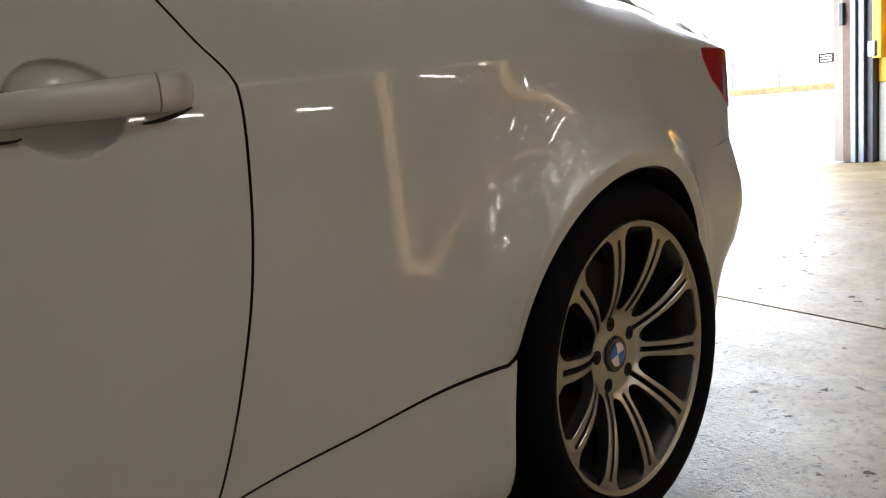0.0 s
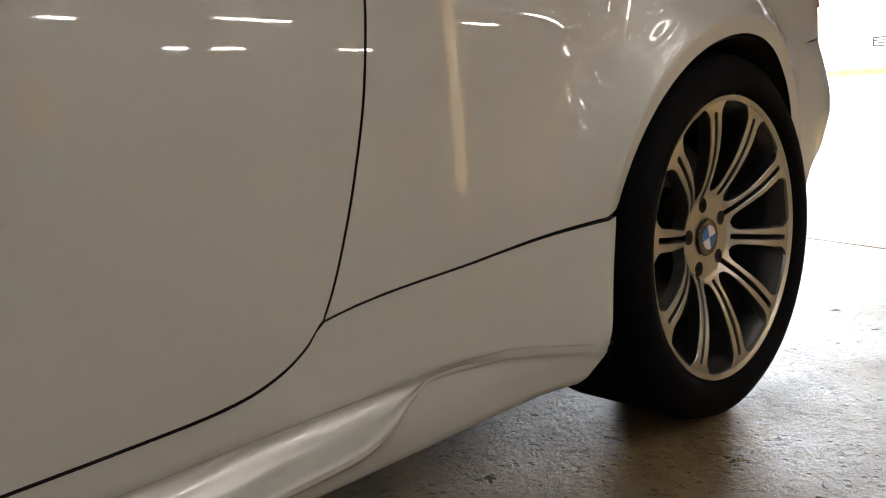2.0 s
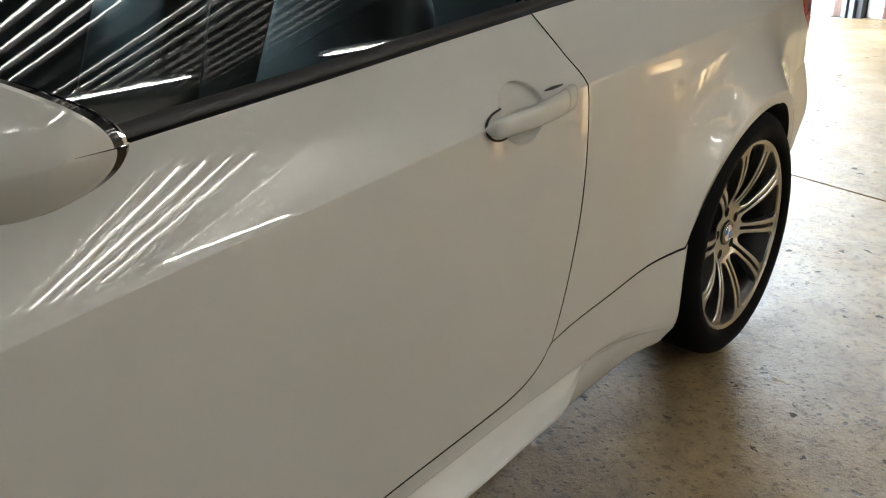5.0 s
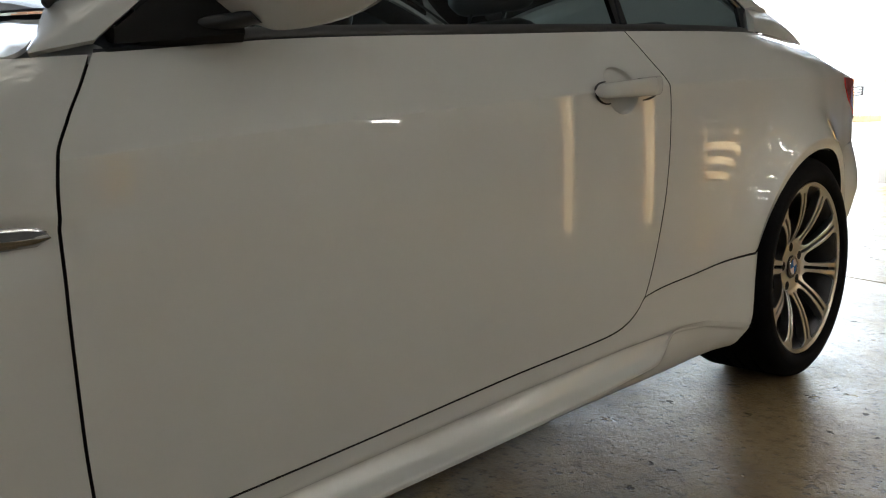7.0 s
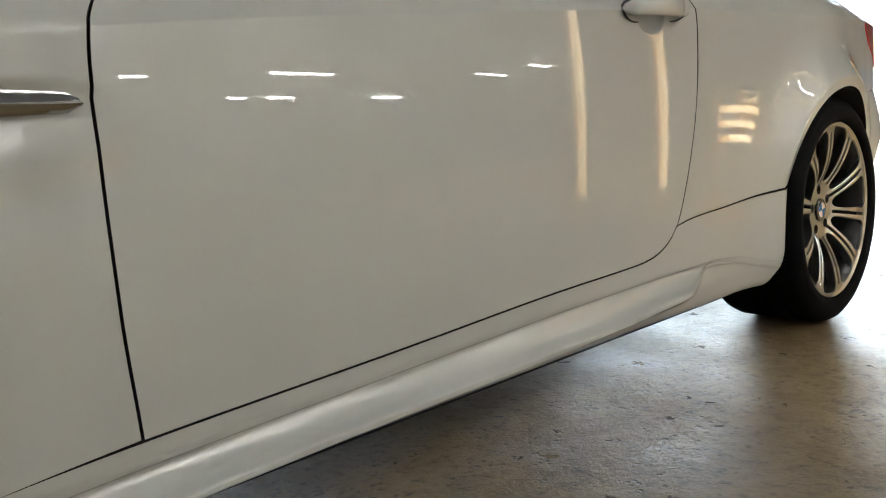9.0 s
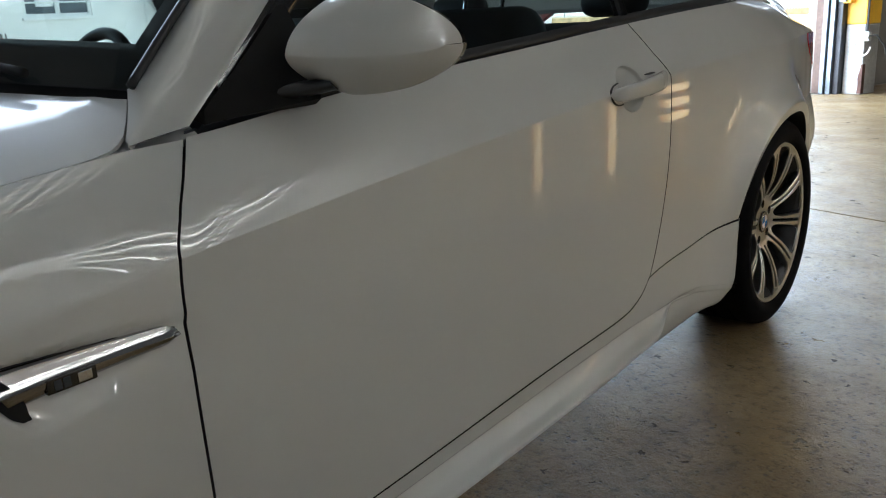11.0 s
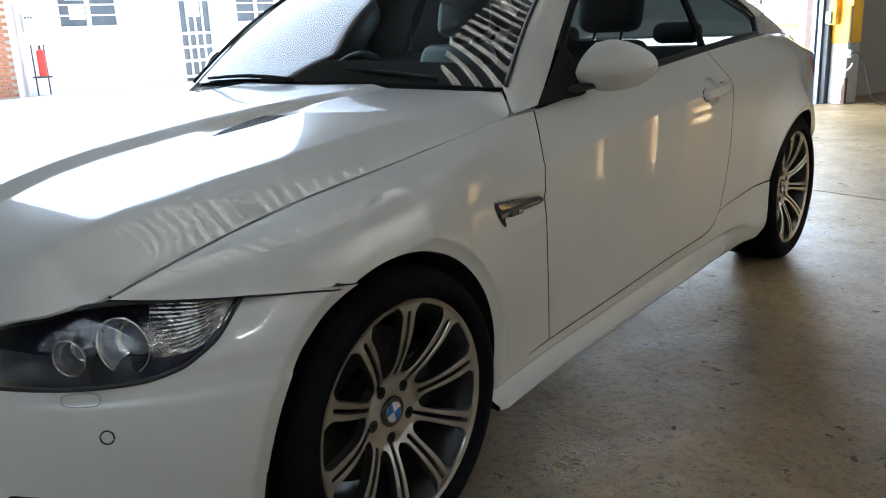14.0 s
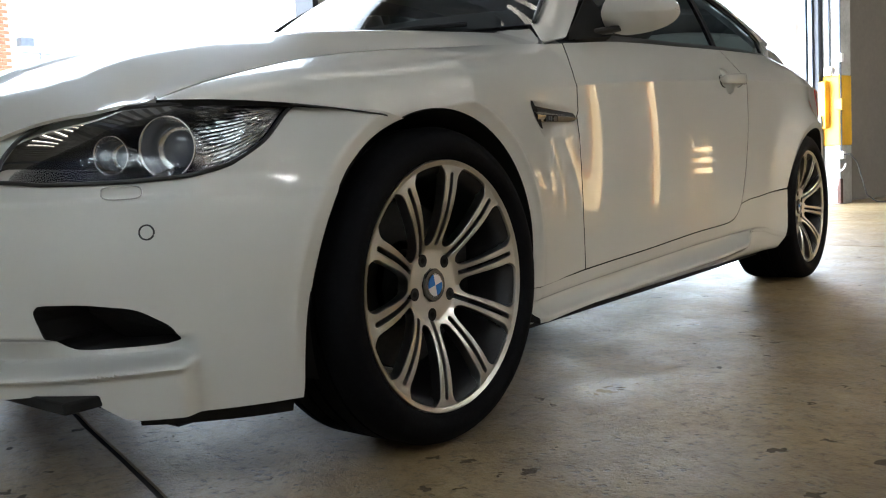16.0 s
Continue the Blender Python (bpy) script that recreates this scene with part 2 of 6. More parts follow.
render_white = material("white_rendered_wall", (0.78, 0.77, 0.75), rough=0.8, spread=0.05, scale=1.5, fine=40, bump=0.2)
white_upvc = material("white_plastic_frame", (0.75, 0.75, 0.74), rough=0.4, spread=0.04)
dark_pane = material("dark_window_pane", (0.10, 0.12, 0.14), rough=0.08, spread=0.3, scale=3)
brick_red = material("red_brick", (0.36, 0.17, 0.10), rough=0.85, spread=0.3, scale=9, fine=60, bump=0.4)
mortar = material("mortar", (0.45, 0.42, 0.37), rough=0.9, spread=0.15)
red_paint = material("red_enamel", (0.55, 0.03, 0.025), rough=0.35, spread=0.08)
fence_steel = material("grey_green_palisade", (0.42, 0.46, 0.46), rough=0.55, metal=0.2, spread=0.12)
dry_grass = material("dry_verge", (0.24, 0.19, 0.10), rough=0.95, spread=0.5, scale=3, fine=40, bump=0.6)
cladding = material("pale_cladding", (0.62, 0.62, 0.58), rough=0.6, spread=0.08, scale=1)
fascia_blue = material("pale_blue_fascia", (0.35, 0.47, 0.58), rough=0.5, spread=0.08, scale=1)
cable_grey = material("pale_cable", (0.6, 0.6, 0.58), rough=0.5, spread=0.05)
cable_black = material("black_cable", (0.02, 0.02, 0.02), rough=0.5, spread=0.1)

# ---------------------------------------------------------------- mesh helpers


def mesh_object(name, verts, faces, mat, smooth=True, angle=None):
    me = bpy.data.meshes.new(name)
    me.from_pydata([tuple(map(float, v)) for v in verts], [], [tuple(map(int, f)) for f in faces])
    me.update()
    me.materials.append(mat)
    if smooth:
        me.polygons.foreach_set("use_smooth", [True] * len(me.polygons))
        if angle:
            me.set_sharp_from_angle(angle=radians(angle))
    return new(name, me)


def bm_object(name, bm, mat, smooth=False, angle=35):
    bmesh.ops.recalc_face_normals(bm, faces=bm.faces)
    me = bpy.data.meshes.new(name)
    bm.to_mesh(me)
    bm.free()
    me.materials.append(mat)
    if smooth:
        me.polygons.foreach_set("use_smooth", [True] * len(me.polygons))
        me.set_sharp_from_angle(angle=radians(angle))
    return new(name, me)


def part(name, bm, mat, parent, label="", smooth=False, angle=35):
    ob = bm_object(name, bm, mat, smooth, angle)
    ob.parent = parent
    if label:
        tagged(ob, label=label)
    return ob


def box(bm, lo, hi, bevel=0.0, segments=2):
    """An axis-aligned block, its edges rounded."""
    made = bmesh.ops.create_cube(bm, size=1.0)["verts"]
    lo, hi = Vector(lo), Vector(hi)
    for v in made:
        v.co = Vector([(lo[i] + hi[i]) / 2 + v.co[i] * (hi[i] - lo[i]) for i in range(3)])
    if bevel > 0:
        edges = list({e for v in made for e in v.link_edges})
        bmesh.ops.bevel(bm, geom=edges, offset=bevel, segments=segments, affect="EDGES", profile=0.5)
    return bm


def block(lo, hi, bevel=0.0, segments=2):
    return box(bmesh.new(), lo, hi, bevel, segments)


def rod(bm, a, b, radius, sides=12, radius2=None):
    a, b = Vector(a), Vector(b)
    d = b - a
    m = Matrix.Translation((a + b) / 2) @ d.to_track_quat("Z", "Y").to_matrix().to_4x4()
    bmesh.ops.create_cone(bm, cap_ends=True, segments=sides, radius1=radius, radius2=radius if radius2 is None else radius2, depth=d.length, matrix=m)
    return bm


def tube(points, radius, sides=8, closed=False):
    """Sweep of a circle along points: verts and faces."""
    pts = [Vector(p) for p in points]
    n = len(pts)
    verts, faces = [], []
    up = Vector((0.13, 0.21, 0.97))
    for i, p in enumerate(pts):
        a = pts[(i - 1) % n] if closed or i else p
        b = pts[(i + 1) % n] if closed or i < n - 1 else p
        d = (b - a).normalized()
        s = d.cross(up).normalized()
        w = s.cross(d)
        r = radius(i / (n - 1)) if callable(radius) else radius
        verts += [p + (s * math.cos(k * math.tau / sides) + w * math.sin(k * math.tau / sides)) * r for k in range(sides)]
    for i in range(n if closed else n - 1):
        j = (i + 1) % n
        for k in range(sides):
            l = (k + 1) % sides
            faces.append((i * sides + k, i * sides + l, j * sides + l, j * sides + k))
    if not closed:
        faces.append(tuple(range(sides))[::-1])
        faces.append(tuple((n - 1) * sides + k for k in range(sides)))
    return verts, faces


def keys(table):
    """A smooth curve through (at, value) pairs: monotone cubic."""
    xs = np.array([k[0] for k in table], float)
    ys = np.array([k[1] for k in table], float)
    h = np.diff(xs)
    d = np.diff(ys) / h
    m = np.zeros(len(xs))
    m[0], m[-1] = d[0], d[-1]
    for i in range(1, len(xs) - 1):
        if d[i - 1] * d[i] > 0:
            w1, w2 = 2 * h[i] + h[i - 1], h[i] + 2 * h[i - 1]
            m[i] = (w1 + w2) / (w1 / d[i - 1] + w2 / d[i])

    def f(x):
        x = np.asarray(x, float)
        c = np.clip(x, xs[0], xs[-1])
        i = np.clip(np.searchsorted(xs, c, side="right") - 1, 0, len(xs) - 2)
        t = (c - xs[i]) / h[i]
        return ((1 + 2 * t) * (1 - t) ** 2 * ys[i] + t * (1 - t) ** 2 * h[i] * m[i] + t * t * (3 - 2 * t) * ys[i + 1] + t * t * (t - 1) * h[i] * m[i + 1])
    return f


def smooth01(t):
    t = np.clip(t, 0, 1)
    return t * t * (3 - 2 * t)


def grid_faces(n, m, start=0, flip=False):
    out = []
    for i in range(n - 1):
        for j in range(m - 1):
            q = (start + i * m + j, start + (i + 1) * m + j, start + (i + 1) * m + j + 1, start + i * m + j + 1)
            out.append(q[::-1] if flip else q)
    return out


def spread(n, edge=0.004):
    """n steps from 0 to 1 with tight ones at both ends."""
    return np.concatenate(([0, edge], np.linspace(edge * 2.5, 1 - edge * 2.5, n), [1 - edge, 1]))

# ---------------------------------------------------------------- the car's form (metres: y runs from front axle to tail, x to its left side)
AXLE_R, WHEEL_F, WHEEL_R, ARCH_F, ARCH = 2.761, 0.327, 0.334, 0.361, 0.358
TAIL0, TAIL_L, BAND = 3.25, 0.60, 0.032
crease_z = keys([(-0.5, 0.62), (-0.3, 0.645), (0.0, 0.69), (0.35, 0.742), (0.62, 0.772), (1.0, 0.805), (1.5, 0.840), (2.0, 0.872), (2.7, 0.897), (3.3, 0.908), (3.8, 0.91)])
waist_x = keys([(-0.5, 0.89), (0.0, 0.874), (0.45, 0.870), (0.8, 0.868), (2.0, 0.868), (2.5, 0.869), (2.76, 0.871), (3.0, 0.846), (3.2, 0.816), (3.3, 0.80), (3.55, 0.78), (3.7, 0.77)])
nose_x = keys([(0.15, 0.885), (0.3, 0.908), (0.42, 0.913), (0.5, 0.906), (0.58, 0.887), (0.69, 0.842), (0.76, 0.80)])
nose_l = keys([(0.15, 0.765), (0.3, 0.79), (0.46, 0.80), (0.58, 0.785), (0.66, 0.745), (0.72, 0.70)])
top_z = keys([(-0.52, 0.70), (-0.42, 0.738), (-0.15, 0.803), (0.2, 0.848), (0.634, 0.898), (0.72, 0.905), (1.0, 0.935), (1.5, 0.968), (2.0, 1.0), (2.52, 1.026), (2.8, 1.034), (3.02, 1.030), (3.25, 0.990), (3.46, 0.942), (3.7, 0.930)])
top_x = keys([(-0.52, 0.668), (-0.42, 0.70), (-0.15, 0.735), (0.2, 0.752), (0.634, 0.757), (0.72, 0.776), (1.0, 0.783), (2.0, 0.772), (2.52, 0.765), (2.8, 0.728), (3.02, 0.703), (3.25, 0.692), (3.46, 0.686), (3.7, 0.62)])
swell = keys([(-0.5, 0.1), (0.25, 0.15), (0.55, 0.55), (0.8, 0.82), (2.2, 0.80), (2.8, 0.40), (3.4, 0.3)])
sill_z = keys([(0.3, 0.268), (0.632, 0.286), (1.037, 0.309), (1.468, 0.331), (1.72, 0.338), (1.80, 0.346)])


def narrowing(y, z):
    """How the plan closes in at nose and tail."""
    tf = np.clip(-np.asarray(y, float), 0, None) / nose_l(z)
    tr = np.clip(np.asarray(y, float) - TAIL0, 0, None) / TAIL_L
    return np.sqrt(np.clip(1 - tf ** 3, 0, 1)) * np.sqrt(np.clip(1 - tr ** 2.75, 0, 1))


def flare(y, z):
    out = 0
    for y0, z0, ar, amount, reach in ((0.0, WHEEL_F, ARCH_F, 0.041, 0.15), (AXLE_R, WHEEL_R, ARCH, 0.066, 0.102)):
        r = np.hypot(y - y0, z - z0)
        up = np.clip((z - z0) / np.maximum(r, 1e-6), 0, 1)
        out = out + amount * (0.30 + 0.70 * up) * np.exp(-(np.clip(r - ar, 0, None) / reach) ** 2)
        out = out - 0.011 * np.clip((ar + BAND - r) / BAND, 0, 1) + 0.0030 * np.exp(-((r - ar - BAND) / 0.010) ** 2)
    return out


def arch_bulge(y, z):
    """What is left of the front flare on the bumper, close to the arch."""
    r = np.hypot(y, z - WHEEL_F)
    up = np.clip((z - WHEEL_F) / np.maximum(r, 1e-6), 0, 1)
    return 0.041 * (0.30 + 0.70 * up) * np.exp(-(np.clip(r - ARCH_F, 0, None) / 0.15) ** 2) - 0.011 * np.clip((ARCH_F + BAND - r) / BAND, 0, 1) + 0.0025 * np.exp(-((r - ARCH_F - BAND) / 0.010) ** 2)


def scoop(y, z):
    """The hollow behind the door handle and the gill in the front wing."""
    d = np.hypot((y - 1.800) / 0.060, (z - 0.858) / 0.051)
    out = -0.024 * np.sqrt(np.clip(1.0 - d ** 2, 0, 1)) * smooth01((1.0 - d) / 0.1)
    left = np.interp(z, [0.636, 0.662, 0.69, 0.718], [0.425, 0.400, 0.384, 0.376])
    deep = 0.026 * np.clip((0.645 - y) / 0.25, 0, 1) ** 0.7
    ends = smooth01((y - left) / 0.012)
    hollow = smooth01((0.724 - 0.016 * (y - 0.376) / 0.25 - z) / 0.016) * np.clip((z - 0.634) / 0.06, 0, 1)
    return out - deep * ends * hollow


def lower_side(y, z):
    h = np.clip((crease_z(y) - z) / (crease_z(y) - 0.28), 0, 1.2)
    x = waist_x(y) - 0.006 + 0.030 * h * (1 - h) + flare(y, z)
    w = smooth01((-0.12 - y) / 0.24)
    x = x * (1 - w) + (nose_x(z) + arch_bulge(y, z)) * w
    return x * narrowing(y, z)


def side(y, z):
    """Half width of the body's side at y, z, from sill to waist rail or bonnet edge."""
    y, z = np.asarray(y, float), np.asarray(z, float)
    zc, zt = crease_z(y), top_z(y)
    low = lower_side(y, np.minimum(z, zc))
    s = np.clip((z - zc) / np.maximum(zt - zc, 1e-4), 0, 1.1)
    a = swell(y)
    g = a * s + (1 - a) * s ** (2 + 1.8 * (1 - smooth01((y - 0.45) / 0.35)))
    x = low + (top_x(y) - low) * g
    return x + scoop(y, z)


def on_side(y, z):
    return np.stack([side(y, z), np.broadcast_to(y, np.shape(z)) + 0 * z, z + 0 * np.asarray(y)], -1)


# arc length round nose and tail, so that panels wrap evenly
_th = np.linspace(0, math.pi / 2, 400)
_fx, _fy = 0.9 * np.cos(_th), 0.8 * np.sin(_th) ** (2 / 3)
NOSE_S = np.concatenate(([0], np.cumsum(np.hypot(np.diff(_fx), np.diff(_fy)))))
_rx, _ry = 0.80 * np.cos(_th), TAIL_L * np.sin(_th) ** (2 / 2.75)
TAIL_S = np.concatenate(([0], np.cumsum(np.hypot(np.diff(_rx), np.diff(_ry)))))


def nose_q(y):
    return float(np.interp(-y / 0.8, _fy / 0.8, NOSE_S))


def nose(q, z, push=0.0):
    """A point on the front end: q metres round the corner from the front axle, at height z."""
    th = np.interp(q, NOSE_S, _th)
    sy = np.sin(th) ** (2 / 3)
    y = -nose_l(z) * sy
    xr = nose_x(z) + arch_bulge(y, z)
    w = smooth01((-0.12 - y) / 0.24)
    plain = waist_x(y) + flare(y, z)
    x = (plain * (1 - w) + xr * w) * np.cos(th)
    x = x + push * np.cos(th) ** 0.5
    y = y - push * np.sin(th)
    return np.stack([x, y, z + 0 * q], -1)


def tail(q, z, push=0.0):
    th = np.interp(q, TAIL_S, _th)
    y = TAIL0 + (TAIL_L - 0.25 * np.clip(np.abs(z - 0.6) - 0.1, 0, 1) ** 1.5) * np.sin(th) ** (2 / 2.75)
    base = lower_side(np.minimum(y, TAIL0), np.minimum(z, 0.9))
    base = base * (1 + (waist_x(y) / waist_x(TAIL0) - 1) * (y > TAIL0) * smooth01((z - 0.55) / 0.15))
    tuck = 0.07 * smooth01((z - 0.85) / 0.10)
    x = (base - tuck) * np.cos(th) + push * np.cos(th) ** 0.5
    return np.stack([x, y + push * np.sin(th), z + 0 * q], -1)


car = new("car")
car.empty_display_size = 0.3
tagged(car, label="glossy white two-door coupe with black roof, parked on the concrete floor", category="car")


def grid_normals(P):
    du = np.gradient(P, axis=0)
    dv = np.gradient(P, axis=1)
    n = np.cross(du, dv)
    return n / np.maximum(np.linalg.norm(n, axis=-1, keepdims=True), 1e-9)


def flip_mesh(verts, faces):
    return [(-v[0], v[1], v[2]) for v in verts], [f[::-1] for f in faces]


def both_sides(name, verts, faces, mat, parent=None, label="", smooth=True, angle=None, mirrored=True):
    parent = parent or car
    made = []
    for k in range(2 if mirrored else 1):
        v, f = (verts, faces) if k == 0 else flip_mesh(verts, faces)
        ob = mesh_object(name, v, f, mat, smooth, angle)
        ob.parent = parent
        if label:
            tagged(ob, label=label)
        made.append(ob)
    return made


def panel_mesh(P, outward, gap=0.0022, depth=0.014, keep=None):
    """Sheet P drawn back by the gap at its edges, with rounded returns going inwards."""
    P = P.copy()
    n, m, _ = P.shape
    N = grid_normals(P)
    if float((N * np.asarray(outward)).sum(-1).mean()) < 0:
        N = -N
        turned = True
    else:
        turned = False

    def pull(a, b):
        d = b - a
        return a + d / np.maximum(np.linalg.norm(d, axis=-1, keepdims=True), 1e-9) * gap
    if gap > 0:
        P[0], P[-1] = pull(P[0], P[2]), pull(P[-1], P[-3])
        P[:, 0], P[:, -1] = pull(P[:, 0], P[:, 2]), pull(P[:, -1], P[:, -3])
    verts = P.reshape(-1, 3)
    ring = [(i, 0) for i in range(n)] + [(n - 1, j) for j in range(1, m)] + [(i, m - 1) for i in range(n - 2, -1, -1)] + [(0, j) for j in range(m - 2, 0, -1)]
    faces = grid_faces(n, m, 0, turned)
    extra = np.array([P[i, j] - N[i, j] * depth for i, j in ring])
    start, c = len(verts), len(ring)
    for k in range(c):
        l = (k + 1) % c
        a, b = ring[k][0] * m + ring[k][1], ring[l][0] * m + ring[l][1]
        q = (a, start + k, start + l, b)
        faces.append(q if turned else q[::-1])
    return np.concatenate([verts, extra]), faces


def panel(name, P, outward, mat=None, label="", gap=0.0022, depth=0.014, mirrored=True, parent=None, dark=False):
    v, f = panel_mesh(P, outward, gap, depth)
    made = both_sides(name, v, f, mat or paint, parent, label, True, 50, mirrored)
    # painted returns turned black: the shade inside the panel gaps
    if dark:
        inner = 2 * (P.shape[0] + P.shape[1]) - 4
        for ob in made:
            ob.data.materials.append(liner_shade_black)
            for k, face in enumerate(list(ob.data.polygons)[-inner:]):
                face.material_index = 0 if P.shape[0] + P.shape[1] - 2 <= k < 2 * P.shape[0] + P.shape[1] - 3 else 1
    return made


def resample(points, fractions, cuts=None):
    """Points of a polyline at the given fractions of its length; cuts: (fraction, index) pairs that pin corners."""
    pts = np.asarray(points, float)
    s = np.concatenate(([0], np.cumsum(np.linalg.norm(np.diff(pts, axis=0), axis=1))))
    s /= s[-1]
    if cuts:
        fractions = np.interp(fractions, [0] + [c[0] for c in cuts] + [1], [0] + [s[c[1]] for c in cuts] + [1])
    return np.stack([np.interp(fractions, s, pts[:, k]) for k in range(pts.shape[1])], -1)


def arch_points(y0, z0, a0, a1, n=60, r=ARCH):
    a = np.radians(np.linspace(a0, a1, n))
    return np.stack([y0 + r * np.cos(a), z0 + r * np.sin(a)], -1)


def ruled(lower, upper, rows):
    r = np.asarray(rows)[None, :, None]
    return lower[:, None] * (1 - r) + upper[:, None] * r


def ruled_from_arch(lower, upper, rows):
    """As ruled(), with rows laid on both sides of the arch's turned-in band."""
    span = np.linalg.norm(upper - lower, axis=1)
    fr = []
    for L in span:
        near = np.array([0, 0.004, 0.016, BAND - 0.003, BAND, BAND + 0.003, BAND + 0.010]) / L
        if near[-1] > 0.6:
            near = np.linspace(0, 0.5, 7)
        rest = near[-1] + (1 - near[-1]) * np.asarray(rows)[1:]
        fr.append(np.concatenate([near, rest]))
    fr = np.array(fr)[..., None]
    return lower[:, None] * (1 - fr) + upper[:, None] * fr


# ---- front wing
front_gap = keys([(0.2, 0.640), (0.287, 0.634), (0.45, 0.622), (0.6, 0.619), (0.72, 0.621), (0.772, 0.626), (0.82, 0.652), (0.86, 0.681), (0.905, 0.712)])
s = spread(110, 0.004)
arch = arch_points(0, WHEEL_F, 111.5, -9, 80, ARCH_F)
bottom = np.concatenate([arch, [[0.47, 0.2755], [0.545, 0.281], [0.632, 0.287]]])
mid_y = np.interp(s, [0, 0.25, 0.55, 0.75, 1], [-0.308, -0.12, 0.25, 0.46, 0.622])
mid = np.stack([mid_y, np.where(mid_y < -0.2, np.interp(mid_y, [-0.308, -0.2], [0.691, float(crease_z(-0.2))]), crease_z(mid_y))], -1)
over = np.clip((ARCH_F + 0.062) ** 2 - mid[:, 0] ** 2, 0, 1)
mid[:, 1] = np.maximum(mid[:, 1], np.where(mid[:, 0] > -0.16, WHEEL_F + np.sqrt(over), 0) - 0.06 * np.clip((-0.10 - mid[:, 0]) / 0.06, 0, 1))
low = resample(bottom, s, [(0.74, 79)])
up_y = np.interp(s, [0, 0.25, 0.55, 0.75, 1], [-0.508, -0.17, 0.25, 0.48, 0.70])
up_y = np.convolve(np.pad(up_y, 12, mode="reflect", reflect_type="odd"), np.ones(25) / 25, "valid")
up = np.stack([up_y, top_z(up_y) - 0.001], -1)
wing_yz = ruled_from_arch(low, up, spread(84, 0.004))
bow = np.linspace(0, 1, wing_yz.shape[1])[None, :]
wing_yz[..., 1] += 0.018 * bow * (1 - bow) * (1 - smooth01(s / 0.1))[:, None]
edge_y = wing_yz[-1:, :, 0]
wing_yz[..., 0] += (front_gap(wing_yz[-1:, :, 1]) - edge_y) * smooth01((s[:, None] - 0.72) / 0.28)
panel("front_wing", on_side(wing_yz[..., 0], wing_yz[..., 1]), (1, 0, 0.5), dark=True)
seam = wing_yz[0][(wing_yz[0][:, 0] > -0.345) & (wing_yz[0][:, 0] < -0.172)]
line = []
for y, z in seam:
    front = nose(np.linspace(0.02, 0.8, 400), np.full(400, z))
    line.append((max(float(side(y, z)), float(np.interp(-y, -front[:, 1], front[:, 0]))) + 0.0010, y, z - 0.001))
v, f = tube(line, 0.0017, 6)
both_sides("wing_joint", v, f, trim_black, None, "dark joint between wing and bumper")

# ---- door
sill_curve = keys([(0.3, 0.268), (0.632, 0.286), (1.037, 0.302), (1.468, 0.322), (1.66, 0.327), (1.735, 0.330), (1.785, 0.336), (1.830, 0.350), (1.866, 0.372), (1.888, 0.394), (2.15, 0.415), (2.44, 0.438)])
gap_above = keys([(0.38, 1.880), (0.394, 1.888), (0.42, 1.902), (0.46, 1.919), (0.55, 1.950), (0.65, 1.976), (0.75, 1.990), (0.84, 1.995), (0.878, 1.991), (0.927, 1.966), (0.98, 1.945), (1.0, 1.938)])


def rear_gap(z):
    """Where the door ends at height z."""
    return np.where(np.asarray(z) < 0.394, 1.888, gap_above(z))


s = np.unique(np.concatenate([spread(150, 0.002), np.linspace(0.795, 0.915, 64)]))
rows = np.concatenate([spread(54, 0.006) * 0.74, (1 + 0 * spread(20, 0.02)) * 0.74 + spread(20, 0.02) * 0.26])
rows = np.unique(np.concatenate([rows, [0.733, 0.747], np.linspace(0.64, 0.88, 60)]))
S, Rr = np.meshgrid(s, rows, indexing="ij")
Z = 0.3 + 0.6 * Rr
for _ in range(12):
    Y = front_gap(Z) + (rear_gap(Z) - front_gap(Z)) * S
    zb, zc, zt = sill_curve(Y), crease_z(Y), top_z(Y)
    Z = np.where(Rr < 0.74, zb + (zc - zb) * Rr / 0.74, zc + (zt - zc) * (Rr - 0.74) / 0.26)
door_l, door_r = panel("door", on_side(Y, Z), (1, 0, 0.3), dark=True)

# ---- rear quarter
s = spread(110, 0.003)
arch = arch_points(AXLE_R, WHEEL_R, 162.5, 50, 70)
_by = np.linspace(1.888, 2.39, 12)
bottom = np.concatenate([np.stack([_by, sill_curve(_by)], -1), arch, [[3.06, 0.640], [3.17, 0.650], [3.205, 0.667], [3.36, 0.688], [3.60, 0.709]]])
low = resample(bottom, s, [(0.30, 12), (0.72, 81)])
rise = spread(36, 0.008)
mid_y = np.interp(s, [0, 0.30, 0.72, 1], [1.992, 2.30, 2.95, 3.525])
mid = np.stack([mid_y, crease_z(mid_y)], -1)
q_low = ruled_from_arch(low, mid, rise)
edge_shift = (rear_gap(q_low[:1, :, 1]) - q_low[:1, :, 0]) * (1 - smooth01(s / 0.25))[:, None]
q_low[..., 0] += edge_shift
up_y = np.interp(s, [0, 0.30, 0.72, 1], [1.94, 2.30, 2.93, 3.49])
up = np.stack([up_y, top_z(up_y)], -1)
q_up = ruled(mid, up, spread(20, 0.02))
q_up[..., 0] += (rear_gap(q_up[:1, :, 1]) - q_up[:1, :, 0]) * (1 - smooth01(s / 0.25))[:, None]
q_yz = np.concatenate([q_low, q_up[:, 1:]], 1)
panel("rear_quarter_panel", on_side(q_yz[..., 0], q_yz[..., 1]), (1, 0, 0.3), gap=0.0018, dark=True)

# ---- side skirt with its flared blade


